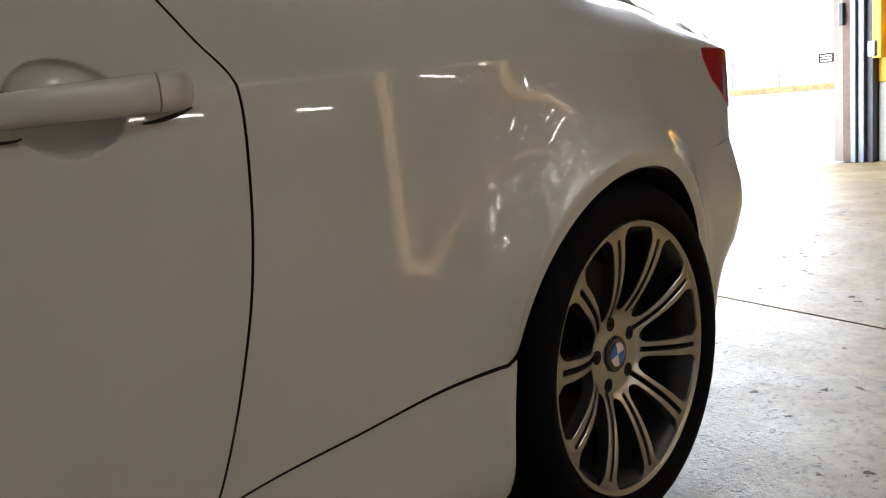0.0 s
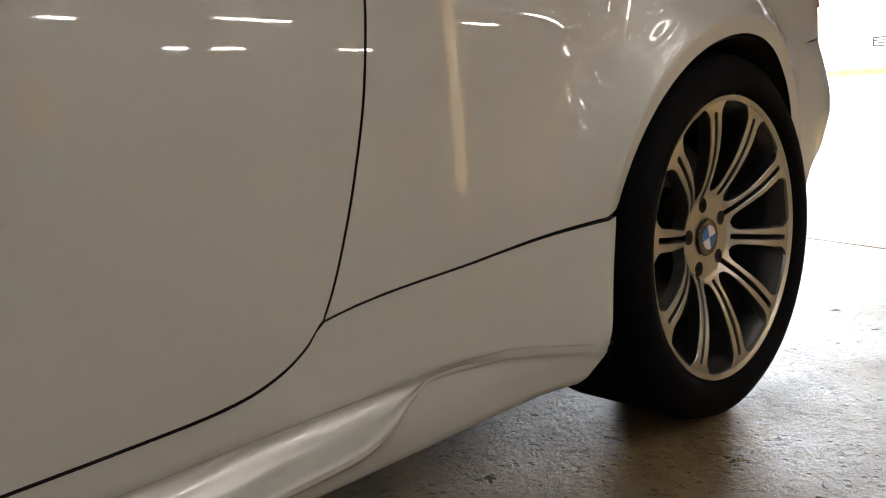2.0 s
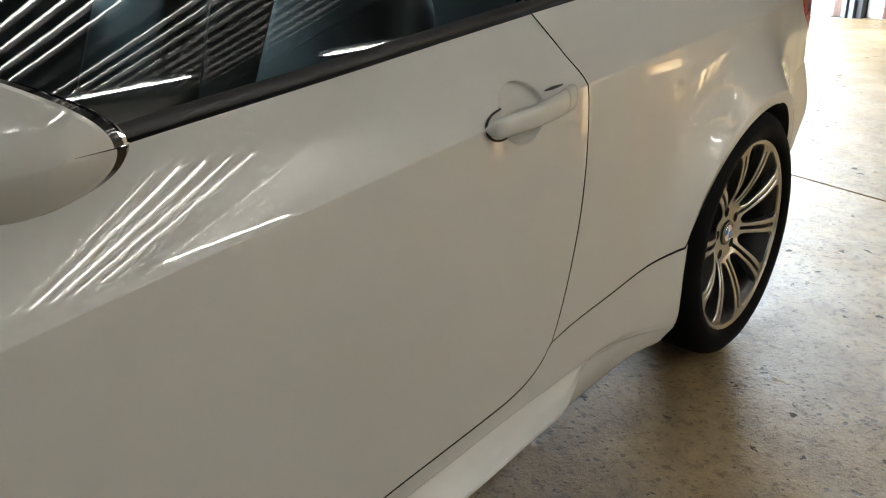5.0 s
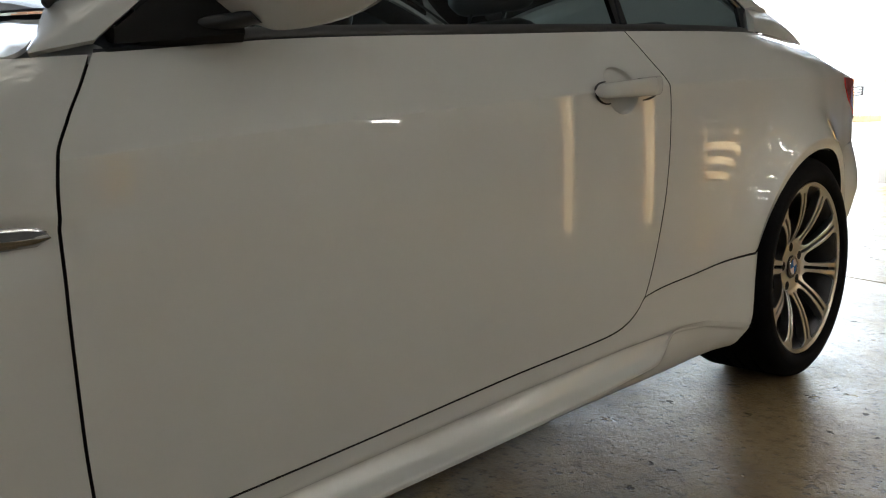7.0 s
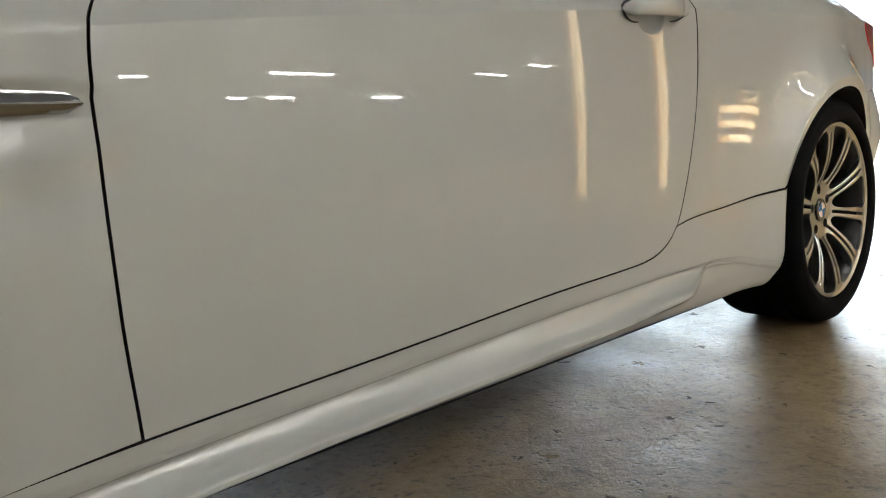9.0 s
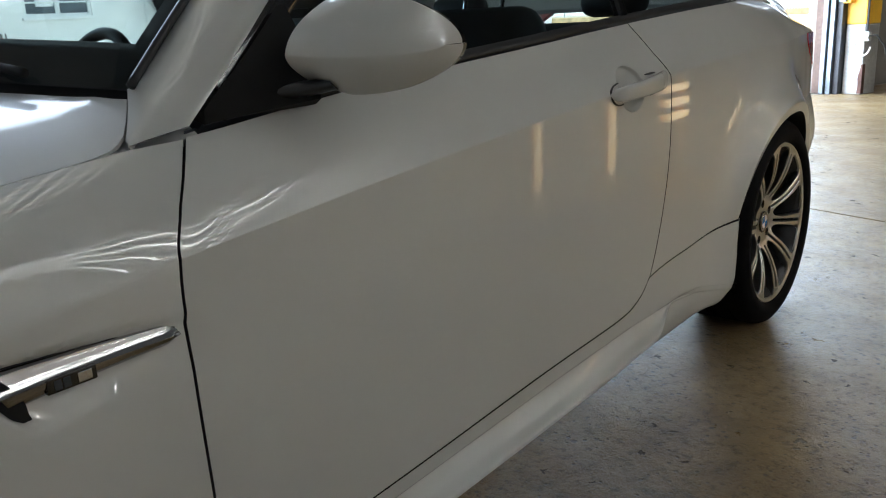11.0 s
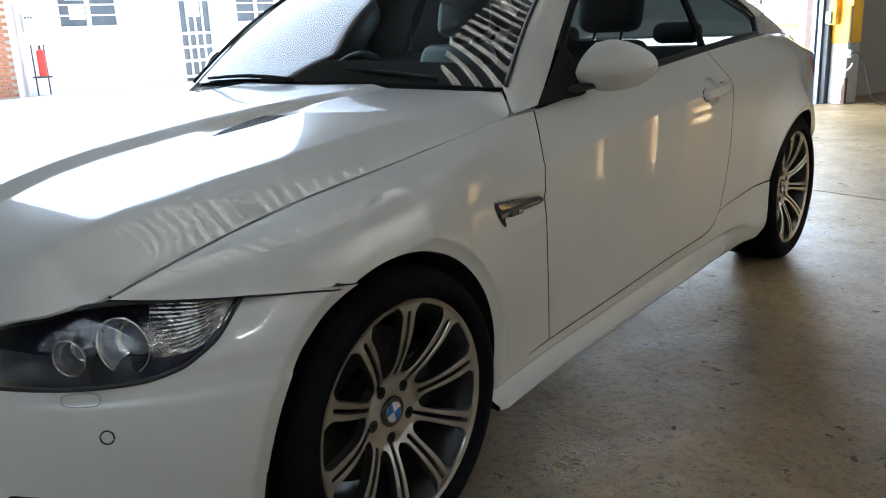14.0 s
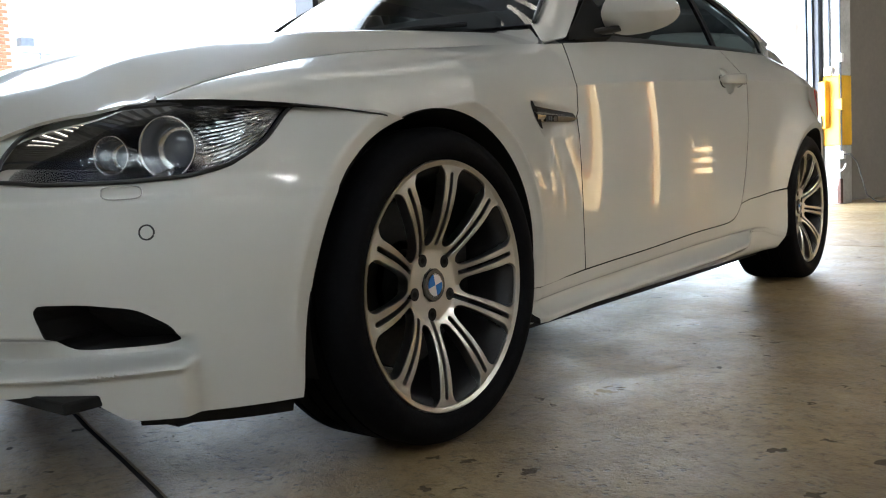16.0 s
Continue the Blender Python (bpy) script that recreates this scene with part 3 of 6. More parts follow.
def curve3(points, ts):
    """Catmull-Rom through points, evaluated at ts from 0 to 1."""
    p = np.asarray(points, float)
    p = np.concatenate([[2 * p[0] - p[1]], p, [2 * p[-1] - p[-2]]])
    n = len(p) - 3
    t = np.clip(np.asarray(ts) * n, 0, n - 1e-6)
    i = t.astype(int)
    u = (t - i)[:, None]
    a, b, c, d = p[i], p[i + 1], p[i + 2], p[i + 3]
    return 0.5 * (2 * b + (c - a) * u + (2 * a - 5 * b + 4 * c - d) * u * u + (3 * b - 3 * c + d - a) * u ** 3)


blade_edge = keys([(0.36, 0.194), (0.9, 0.208), (1.45, 0.214), (1.70, 0.220), (1.80, 0.226), (1.88, 0.230), (1.968, 0.243), (2.017, 0.262), (2.057, 0.276), (2.10, 0.278), (2.4, 0.22)])
ys = np.concatenate([[0.362, 0.365], np.linspace(0.374, 2.36, 170), [2.372, 2.378]])
ts = spread(84, 0.006)
rows_3d = []
for y in ys:
    top = float(sill_curve(y))
    blade = 1 - float(smooth01((y - 1.90) / 0.16))
    soft = 1 - float(smooth01((y - 1.98) / 0.26))
    start = float(smooth01((y - 0.36) / 0.25))
    fold = float(np.interp(y, [0.36, 0.75, 1.45, 1.82, 2.08, 2.19, 2.29, 2.40], [0.240, 0.255, 0.278, 0.285, 0.286, 0.277, 0.255, 0.235]))
    edge = float(blade_edge(y))
    x0 = float(side(y, top)) - 0.004 * (1 - start)
    late = float(smooth01((y - 1.9) / 0.3))
    lip = x0 + 0.020 * blade - (0.006 + 0.008 * soft) * (1 - blade)
    edge = min(edge, fold - 0.012)
    pts = [(x0, top), (x0 - 0.0015, fold + (top - fold) * 0.5), (x0 - 0.002, fold + 0.010), (x0 - 0.003 - 0.005 * soft, fold + 0.001),
           (x0 - 0.004 - 0.012 * soft - 0.004 * blade, fold - 0.5 * min(0.020, fold - edge)),
           (x0 + (lip - x0) * (0.35 + 0.5 * (1 - blade)) - 0.010 * soft, edge + 0.42 * (fold - 0.010 - edge)), (lip - 0.0035 * blade, edge + 0.006), (lip - 0.001, edge), (lip - 0.004, edge - 0.007),
           (x0 - 0.010 - 0.006 * late, 0.5 * (edge + 0.182)), (x0 - 0.022 - 0.004 * late, 0.185), (x0 - 0.05, 0.175), (x0 - 0.16, 0.170)]
    c = curve3(pts, ts)
    rows_3d.append(np.stack([c[:, 0], np.full(len(ts), y), c[:, 1]], -1))
skirt = np.array(rows_3d)
ends = np.interp(skirt[..., 2], [0.17, 0.184, 0.22, 0.28, 0.368, 0.43], [2.333, 2.354, 2.376, 2.389, 2.403, 2.416])
before_y = skirt[..., 1].copy()
skirt[..., 1] += (ends - 2.378) * smooth01((skirt[..., 1] - 2.12) / 0.258)
skirt[..., 0] += side(skirt[..., 1], np.full(skirt.shape[:2], 0.44)) - side(before_y, np.full(skirt.shape[:2], 0.44))
panel("side_skirt", skirt, (1, 0, -0.2), gap=0.0018, dark=True)

# ---- front bumper, wrapped round the corner, with the outer air intake cut through
q_nose = float(NOSE_S[-1])
def nose_at(x, y, z):
    """The q of the place on the front end that lies nearest to x, y at height z."""
    qs = np.linspace(0.1, q_nose, 1500)
    p = nose(qs, np.full(1500, z))
    return float(qs[np.argmin((p[:, 0] - x) ** 2 + (p[:, 1] - y) ** 2)])


bumper_top = keys([(nose_q(-0.12), 0.663), (nose_q(-0.155), 0.669), (nose_q(-0.25), 0.684), (nose_at(0.825, -0.314, 0.690), 0.690)]
                  + [(nose_at(x, y, z), z) for x, y, z in ((0.81, -0.40, 0.618), (0.78, -0.45, 0.586), (0.74, -0.51, 0.571), (0.67, -0.59, 0.567), (0.57, -0.65, 0.569), (0.52, -0.68, 0.575))] + [(q_nose, 0.60)])
s = spread(150, 0.002)
rows = spread(120, 0.003)
S, Rr = np.meshgrid(s, rows, indexing="ij")
Zb = 0.2 + 0.4 * Rr
z_joint = 0.667
for _ in range(30):
    z_joint = float(bumper_top(np.interp(math.sqrt(max(ARCH_F ** 2 - (min(z_joint, 0.672) - WHEEL_F) ** 2, 0.115 ** 2)), _fy, NOSE_S)))
for _ in range(12):
    Zq = zlow + (z_joint - zlow) * Rr if _ else Zb
    ya = np.sqrt(np.clip(ARCH_F ** 2 - (np.clip(Zq, 0.17, 0.672) - WHEEL_F) ** 2, 0.115 ** 2, 1))
    ya = np.where(Zq < 0.36, np.interp(Zq, [0.17, 0.20, 0.29, 0.36], [0.386, 0.384, 0.374, 0.3625]), ya)
    ya = ya - 0.008 * np.sin(math.pi * np.clip((Zq - 0.36) / 0.30, 0, 1))
    qa = np.interp(ya, _fy, NOSE_S)
    Q = qa + (q_nose - qa) * S
    zlow = np.interp(Q, [0.36, nose_q(-0.60), nose_q(-0.615), nose_q(-0.64), nose_q(-0.68), nose_q(-0.72), q_nose], [0.180, 0.176, 0.180, 0.208, 0.224, 0.215, 0.212])
    Zb = zlow + (bumper_top(Q) - zlow) * Rr


def shelf(q, z):
    """Ledge below the intake and the crease above it."""
    w = smooth01((q - 0.560) / 0.035)
    front = np.interp(q, [0.55, 0.80, 1.1], [0.272, 0.258, 0.248])
    ledge = 0.040 * smooth01((front + 0.012 - z) / 0.016) * (1 - 0.25 * smooth01((front - 0.006 - z) / 0.008)) * w
    hollow = -0.050 * smooth01((z - front) / 0.014) * smooth01((0.318 - z) / 0.020) * w
    groove = 0.0
    fold = 0.004 * smooth01((z - 0.535) / 0.010) * smooth01((0.60 - z) / 0.03)
    return ledge + hollow + groove - fold


P = nose(Q, Zb, shelf(Q, Zb))
# outline of the intake in (q, z)
qi = [float(np.interp(-v, _fy, NOSE_S)) for v in (-0.690, -0.676, -0.542, -0.565, -0.60, -0.645)]
intake = [(qi[0], 0.372), (qi[1], 0.283), (qi[2], 0.292), (qi[3] - 0.012, 0.330), (qi[4] - 0.012, 0.361), (qi[5], 0.372)]


def inside_poly(q, z, poly):
    odd = np.zeros(np.shape(q), bool)
    n = len(poly)
    for i in range(n):
        (x1, y1), (x2, y2) = poly[i], poly[(i + 1) % n]
        hit = ((y1 > z) != (y2 > z)) & (q < (x2 - x1) * (z - y1) / (y2 - y1 + 1e-12) + x1)
        odd ^= hit
    return odd


def nearest_on(q, z, poly):
    best, bx, bz = np.full(np.shape(q), 9.0), np.zeros(np.shape(q)), np.zeros(np.shape(q))
    n = len(poly)
    for i in range(n):
        a, b = np.array(poly[i]), np.array(poly[(i + 1) % n])
        d = b - a
        t = np.clip(((q - a[0]) * d[0] + (z - a[1]) * d[1]) / (d @ d), 0, 1)
        px, pz = a[0] + t * d[0], a[1] + t * d[1]
        r = np.hypot(px - q, pz - z)
        m = r < best
        best, bx, bz = np.where(m, r, best), np.where(m, px, bx), np.where(m, pz, bz)
    return best, bx, bz


def corner_cut(poly, times=2):
    for _ in range(times):
        out = []
        for i in range(len(poly)):
            a, b = np.array(poly[i]), np.array(poly[(i + 1) % len(poly)])
            out += [tuple(a * 0.85 + b * 0.15), tuple(a * 0.15 + b * 0.85)]
        poly = out
    return poly


intake = corner_cut(intake)
gone = inside_poly(Q, Zb, intake)
dist, bx, bz = nearest_on(Q, Zb, intake)
near = dist < 0.0052
Q2, Z2 = np.where(near, bx, Q), np.where(near, bz, Zb)
P = nose(Q2, Z2, shelf(Q2, Z2))
keep_v = ~(gone & ~near)
v, f = panel_mesh(P, (0.5, -1, 0), 0.003)
n, m, _ = P.shape
flat = keep_v.reshape(-1)
f = [q for q in f if all(k >= n * m or flat[k] for k in q)]
edge_count = sum(1 for q in f if max(q) >= n * m)
bumper_l, bumper_r = both_sides("front_bumper", v, f, paint, None, "", True, 50)
# bumper returns likewise blackened for the shade in its joints
for ob in (bumper_l, bumper_r):
    ob.data.materials.append(liner_shade_black)
    for face in list(ob.data.polygons)[-edge_count:]:
        face.material_index = 1
# walls of the intake going inwards, and its black grille
poly = corner_cut(intake, 1)
ring = np.array(poly)
outer = nose(ring[:, 0], ring[:, 1], shelf(ring[:, 0], ring[:, 1]))
inner = outer + np.array([-0.03, 0.11, 0.0])
k = len(ring)
fs = [(i, (i + 1) % k, k + (i + 1) % k, k + i) for i in range(k)] + [tuple(range(k, 2 * k))]
both_sides("intake_duct", np.concatenate([outer, inner]), fs, liner_shade_black, None, "black air intake in the bumper", False)

# black undertray under the nose
bm = bmesh.new()
box(bm, (-0.70, -0.46, 0.150), (0.70, -0.36, 0.182), 0.012)
box(bm, (-0.30, -0.60, 0.19), (0.30, -0.40, 0.30), 0.02)
part("undertray", bm, trim_black, car, "black plastic undertray")
# hung low to block light; its black doubles as the shadow under the sill
bm = block((-0.58, -0.45, 0.105), (0.58, 3.45, 0.21), 0.01)
box(bm, (-0.66, 0.45, 0.100), (0.66, 2.28, 0.20), 0.02)
box(bm, (-0.79, 0.42, 0.150), (0.79, 2.32, 0.195), 0.01)
box(bm, (-0.66, -0.70, 0.205), (0.66, -0.37, 0.225), 0.004)
part("floor_pan", bm, liner_shade_black, car)
qs = np.linspace(0.40, nose_q(-0.605), 40)
QQ, ZZ = np.meshgrid(qs, np.linspace(0, 1, 6), indexing="ij")
tray = nose(QQ, 0.150 + 0.035 * ZZ, -0.020 - 0.010 * (1 - ZZ))
panel("nose_undertray", tray, (0.7, -1, 0), liner_shade_black, "black plastic edge under the bumper", gap=0.0, depth=0.05)

# parking sensors: a thin dark ring round a painted disc
for q0, z0 in ((nose_q(-0.572), 0.485), (nose_q(-0.757), 0.475)):
    c = nose(np.array([q0]), np.array([z0]))[0]
    c2 = nose(np.array([q0 + 0.01]), np.array([z0]))[0]
    c3 = nose(np.array([q0]), np.array([z0 + 0.01]))[0]
    nrm = Vector(c2 - c).cross(Vector(c3 - c)).normalized()
    if nrm.y > 0:
        nrm = -nrm
    u = (Vector(c2 - c)).normalized()
    w = nrm.cross(u)
    loop = [Vector(c) + (u * math.cos(a) + w * math.sin(a)) * 0.0118 + nrm * 0.0002 for a in np.linspace(0, math.tau, 28, endpoint=False)]
    v, f = tube(loop, 0.0016, 6, True)
    both_sides("parking_sensor", v, f, trim_black, None, "round parking sensor ring")

# headlamp washer cap outline
loop = []
for a in np.linspace(0, math.tau, 36, endpoint=False):
    loop.append(nose(np.array([nose_q(-0.595) + 0.033 * math.copysign(abs(math.cos(a)) ** 0.6, math.cos(a))]), np.array([0.551 + 0.011 * math.copysign(abs(math.sin(a)) ** 0.6, math.sin(a))]), 0.001)[0])
v, f = tube(loop, 0.0012, 5, True)
both_sides("washer_cap", v, f, material("seam_shadow", (0.35, 0.35, 0.33), spread=0.05), None, "headlamp washer cap")

# ---- headlamps
q_tip = nose_at(0.487, -0.69, 0.58)
q_out = nose_at(0.825, -0.317, 0.690) + 0.004
lamp_top = keys([(q_out, 0.693), (nose_at(0.715, -0.47, 0.697), 0.697)]
                + [(nose_at(x, y, z), z) for x, y, z in ((0.68, -0.51, 0.696), (0.63, -0.56, 0.691), (0.56, -0.61, 0.682), (0.515, -0.64, 0.664))] + [(q_tip - 0.010, 0.624), (q_tip, 0.584)])
q = np.concatenate([np.linspace(q_out, q_tip - 0.03, 55)[:-1], np.linspace(q_tip - 0.03, q_tip, 16)])
zl, zu = bumper_top(q) + 0.001, lamp_top(q)
zu = np.maximum(zu, zl + 0.003)
Zh = ruled(zl[:, None], zu[:, None], np.linspace(0, 1, 24))[..., 0]
Qh = np.repeat(q[:, None], 24, 1)
rise = np.sin(np.linspace(0, math.pi, 24))[None, :] * np.sin(np.linspace(0.12, math.pi - 0.1, 70))[:, None]
lens_P = nose(Qh, Zh, 0.004 * rise - 0.002)
n = lens_P.shape
housing_P = nose(Qh, Zh, -0.004 - 0.10 * np.clip(rise * 2.2, 0, 1))
g = grid_faces(n[0], n[1])
for m_side in (1, -1):
    lamp = mesh_object("headlamp", housing_P.reshape(-1, 3) * (m_side, 1, 1), g, lamp_black)
    lamp.parent = car
    tagged(lamp, label="clear headlamp with dark housing and twin round projectors")
    lens = mesh_object("lens", lens_P.reshape(-1, 3) * (m_side, 1, 1), g, lens_glass)
    lens.parent = lamp
    lens.visible_shadow = False
    # black seal round the lens
    edge = np.concatenate([lens_P[:, 0], lens_P[::-1, -1]])
    v, f = tube([Vector(p) * 1.0 for p in edge * (m_side, 1, 1)], 0.0042, 6, True)
    seal = mesh_object("seal", v, f, trim_black)
    seal.parent = lamp
    # projectors: outer one larger with reflector bowl, inner smaller
    for qc, zc0, rad, depth in ((nose_q(-0.528), 0.622, 0.050, 0.056), (nose_q(-0.596), 0.612, 0.031, 0.046)):
        c = Vector(nose(np.array([qc]), np.array([zc0]), -depth)[0] * (m_side, 1, 1))
        axis = Vector((0.42 * m_side, -0.90, 0.03)).normalized()
        u = axis.cross(Vector((0, 0, 1))).normalized()
        w = u.cross(axis)
        profile = [(1.07, 0.030), (1.07, 0.033), (1.03, 0.034), (1.0, 0.030), (0.93, 0.0), (0.72, -0.025), (0.66, -0.02)]
        vs, fs = [], []
        for r, d in profile:
            vs += [c + (u * math.cos(a) + w * math.sin(a)) * r * rad + axis * d for a in np.linspace(0, math.tau, 40, endpoint=False)]
        for i in range(len(profile) - 1):
            for k in range(40):
                fs.append((i * 40 + k, i * 40 + (k + 1) % 40, (i + 1) * 40 + (k + 1) % 40, (i + 1) * 40 + k))
        ob = mesh_object("reflector_ring", vs, fs, lens_reflector if rad > 0.04 else dark_chrome)
        ob.parent = lamp
        bm = bmesh.new()
        bmesh.ops.create_uvsphere(bm, u_segments=28, v_segments=16, radius=rad * 0.66)
        for vv in bm.verts:
            vv.co.z *= 0.5
        bmesh.ops.transform(bm, matrix=Matrix.Translation(c + axis * -0.012) @ axis.to_track_quat("Z", "Y").to_matrix().to_4x4(), verts=bm.verts)
        ob = bm_object("projector_lens", bm, material("projector_glass", (0.10, 0.11, 0.13), rough=0.05, spread=0.1, coat=1.0), True)
        ob.parent = lamp
    # fluted indicator reflector at the outer end
    qi2 = np.linspace(q_out + 0.012, nose_q(-0.505), 26)
    zl2, zu2 = bumper_top(qi2) + 0.006, lamp_top(qi2) - 0.006
    zi = ruled(zl2[:, None], np.maximum(zu2, zl2 + 0.004)[:, None], np.linspace(0, 1, 30))[..., 0]
    facets = np.random.default_rng(5).uniform(-1, 1, (26, 30))
    deep = np.interp(np.arange(26), [0, 12, 18, 25], [0.016, 0.020, 0.040, 0.060])[:, None]
    flute = -deep + 0.0005 * np.cos(np.arange(30) * math.pi)[None, :] + 0.0005 * facets
    ip = nose(np.repeat(qi2[:, None], 30, 1), zi, flute)
    ob = mesh_object("indicator_reflector", ip.reshape(-1, 3) * (m_side, 1, 1), grid_faces(26, 30), lens_reflector, False)
    ob.parent = lamp

# painted brow between lamp, grille and bonnet
brow_top = keys([(nose_at(0.56, -0.61, 0.676), 0.684), (nose_at(0.515, -0.64, 0.656), 0.670), (q_tip, 0.656), (q_nose, 0.622)])
q = np.linspace(nose_at(0.56, -0.61, 0.676), q_nose, 60)
zl = np.where(q < q_tip, lamp_top(np.minimum(q, q_tip)) + 0.004, bumper_top(q) + 0.002)
zl = np.minimum(zl, brow_top(q) - 0.002)
Zw = ruled(zl[:, None], brow_top(q)[:, None], np.linspace(0, 1, 12))[..., 0]
panel("nose_brow", nose(np.repeat(q[:, None], 12, 1), Zw, -0.001 + 0 * Zw), (0.6, -1, 0.2), gap=0.0, depth=0.02)

# ---- bonnet with its dome, vents and sharp edges
front_edge = keys([(0.0, -0.765), (0.3, -0.735), (0.42, -0.705), (0.5, -0.662), (0.6, -0.592), (0.672, -0.50)])
centre_z = keys([(-0.77, 0.605), (-0.70, 0.675), (-0.6, 0.748), (-0.3, 0.862), (0.0, 0.912), (0.22, 0.938), (0.65, 0.968)])


bonnet_edge_x = keys([(-0.52, 0.668), (-0.42, 0.70), (-0.15, 0.735), (0.2, 0.752), (0.5, 0.757), (0.60, 0.755), (0.64, 0.745), (0.665, 0.72), (0.70, 0.675)])
bonnet_edge_z = keys([(-0.52, 0.70), (-0.42, 0.738), (-0.15, 0.803), (0.2, 0.848), (0.5, 0.882), (0.62, 0.897), (0.645, 0.910), (0.70, 0.962)])


def bonnet_z(x, y):
    xe, ze = bonnet_edge_x(np.clip(y, -0.52, 0.70)), bonnet_edge_z(np.clip(y, -0.52, 0.70))
    fall = np.clip(-0.52 - y, 0, 1)
    ze = ze - 2.2 * fall ** 2
    u = np.clip(np.abs(x) / xe, 0, 1)
    z = ze + (centre_z(y) - ze) * (1 - u ** 3.4)
    # raised dome with firm shoulders
    wide = np.interp(y, [-0.75, -0.28, -0.1, 0.2, 0.6], [0.11, 0.172, 0.210, 0.252, 0.30])
    up = np.clip((wide + 0.045 - np.abs(x)) / 0.055, 0, 1)
    z = z + (0.020 - 0.008 * smooth01(y / 0.5)) * (0.7 * up + 0.3 * smooth01(up)) * smooth01((y + 0.72) / 0.3)
    # crease that runs from the lamp to the foot of the pillar
    xc = np.interp(y, [-0.60, -0.43, -0.30, -0.10, 0.10, 0.35, 0.65], [0.45, 0.52, 0.575, 0.608, 0.620, 0.630, 0.632])
    def soft(d):
        return 0.5 * (d + np.sqrt(d * d + 0.006 ** 2))
    kink = 0.17 * smooth01((y + 0.70) / 0.2)
    z = z + kink * (np.maximum(xe - xc, 0) * u ** 2 - soft(np.minimum(np.abs(x), xe) - xc))
    # shallow hollow round the vent
    d = np.hypot((np.abs(x) - 0.315) / 0.055, (y - 0.15) / 0.20)
    z = z - 0.010 * smooth01((1.15 - d) / 0.5)
    # the lip rolls down to the lamps
    lip = np.clip(1 - (y - front_edge(np.minimum(np.abs(x), 0.672))) / 0.24, 0, 1) ** 2
    return z - 0.026 * lip * smooth01((0.685 - np.abs(x)) / 0.09)


sx = np.concatenate([-spread(130, 0.004)[::-1], spread(130, 0.004)[1:]])
sy = spread(90, 0.003)
SX, SY = np.meshgrid(sx, sy, indexing="ij")
BY = -0.1 + 0 * SX
for _ in range(60):
    xe = np.where(BY > -0.50, bonnet_edge_x(np.clip(BY, -0.52, 0.70)), 0.672)
    BX = SX * xe
    yf = front_edge(np.abs(BX))
    yr = 0.585 + 0.105 * np.clip(np.abs(BX) / 0.685, 0, 1.03) ** 2
    BY = 0.5 * BY + 0.5 * (yf + (yr - yf) * SY)
BX = SX * np.where(BY > -0.50, bonnet_edge_x(np.clip(BY, -0.52, 0.70)), 0.672)
panel("bonnet", np.stack([BX, BY, bonnet_z(BX, BY)], -1), (0, 0, 1), mirrored=False, depth=0.006, gap=0.0012)
for sgn in (1, -1):
    us, ws = np.linspace(0, 1, 24), np.linspace(-1, 1, 7)
    U, Wv = np.meshgrid(us, ws, indexing="ij")
    half = 0.040 * np.sqrt(np.clip(np.minimum(U / 0.6, 1), 0, 1)) * np.sqrt(np.clip((1 - U) / 0.12, 0, 1).clip(0, 1)) + 0.0008
    vy = 0.005 + 0.200 * U - 0.02 * Wv
    vx = 0.318 + 0.012 * U + Wv * half
    vent = mesh_object("bonnet_vent", np.stack([vx * sgn, vy, bonnet_z(vx, vy) + 0.0025], -1).reshape(-1, 3), grid_faces(24, 7), liner_shade_black)
    vent.parent = car
    tagged(vent, label="black honeycomb bonnet vent")
    bm = bmesh.new()
    for i in range(15):
        for j in range(7):
            u, w = (i + 0.5 * (j % 2) + 0.5) / 15.5, (j - 3) / 3
            hw = 0.040 * math.sqrt(min(u / 0.6, 1)) * math.sqrt(max(0, min(1, (1 - u) / 0.12)))
            if hw < 0.008 or abs(w) * 0.036 > hw:
                continue
            y, x = 0.005 + 0.200 * u - 0.02 * w, 0.318 + 0.012 * u + w * 0.036
            z = float(bonnet_z(np.array(x), np.array(y))) + 0.0035
            ring = [bm.verts.new(((x + r * 0.0078 * math.cos(k * math.tau / 6)) * sgn, y + r * 0.0078 * math.sin(k * math.tau / 6), z)) for r in (1.0, 0.72) for k in range(6)]
            for k in range(6):
                l = (k + 1) % 6
                bm.faces.new((ring[k], ring[l], ring[6 + l], ring[6 + k]))
    mesh_ob = bm_object("vent_mesh", bm, vent_grey)
    mesh_ob.parent = vent
# ---- cowl, windscreen, roof, rear window
RAIL = [(0.66, 0.70, 0.950), (0.69, 0.690, 0.965), (0.87, 0.645, 1.120), (1.05, 0.602, 1.238), (1.22, 0.566, 1.325), (1.5, 0.55, 1.374), (1.8, 0.545, 1.370), (2.13, 0.552, 1.334), (2.44, 0.574, 1.272), (2.7, 0.612, 1.194), (2.95, 0.668, 1.108), (3.12, 0.688, 1.042)]
rail_x, rail_z = keys([(a, b) for a, b, c in RAIL]), keys([(a, c) for a, b, c in RAIL])
sx = np.linspace(-1, 1, 61)
tt = np.linspace(0, 1, 41)
SX, TT = np.meshgrid(sx, tt, indexing="ij")
B = np.stack([0.70 * SX, 0.605 + 0.085 * SX ** 2, 0.985 - 0.02 * SX ** 2], -1)
T = np.stack([0.566 * SX, 1.12 + 0.10 * SX ** 2, 1.392 - 0.067 * SX ** 2], -1)
W = B + (T - B) * TT[..., None]
W[..., 2] += 0.028 * np.sin(TT * math.pi)
W[..., 1] -= 0.012 * np.sin(TT * math.pi)
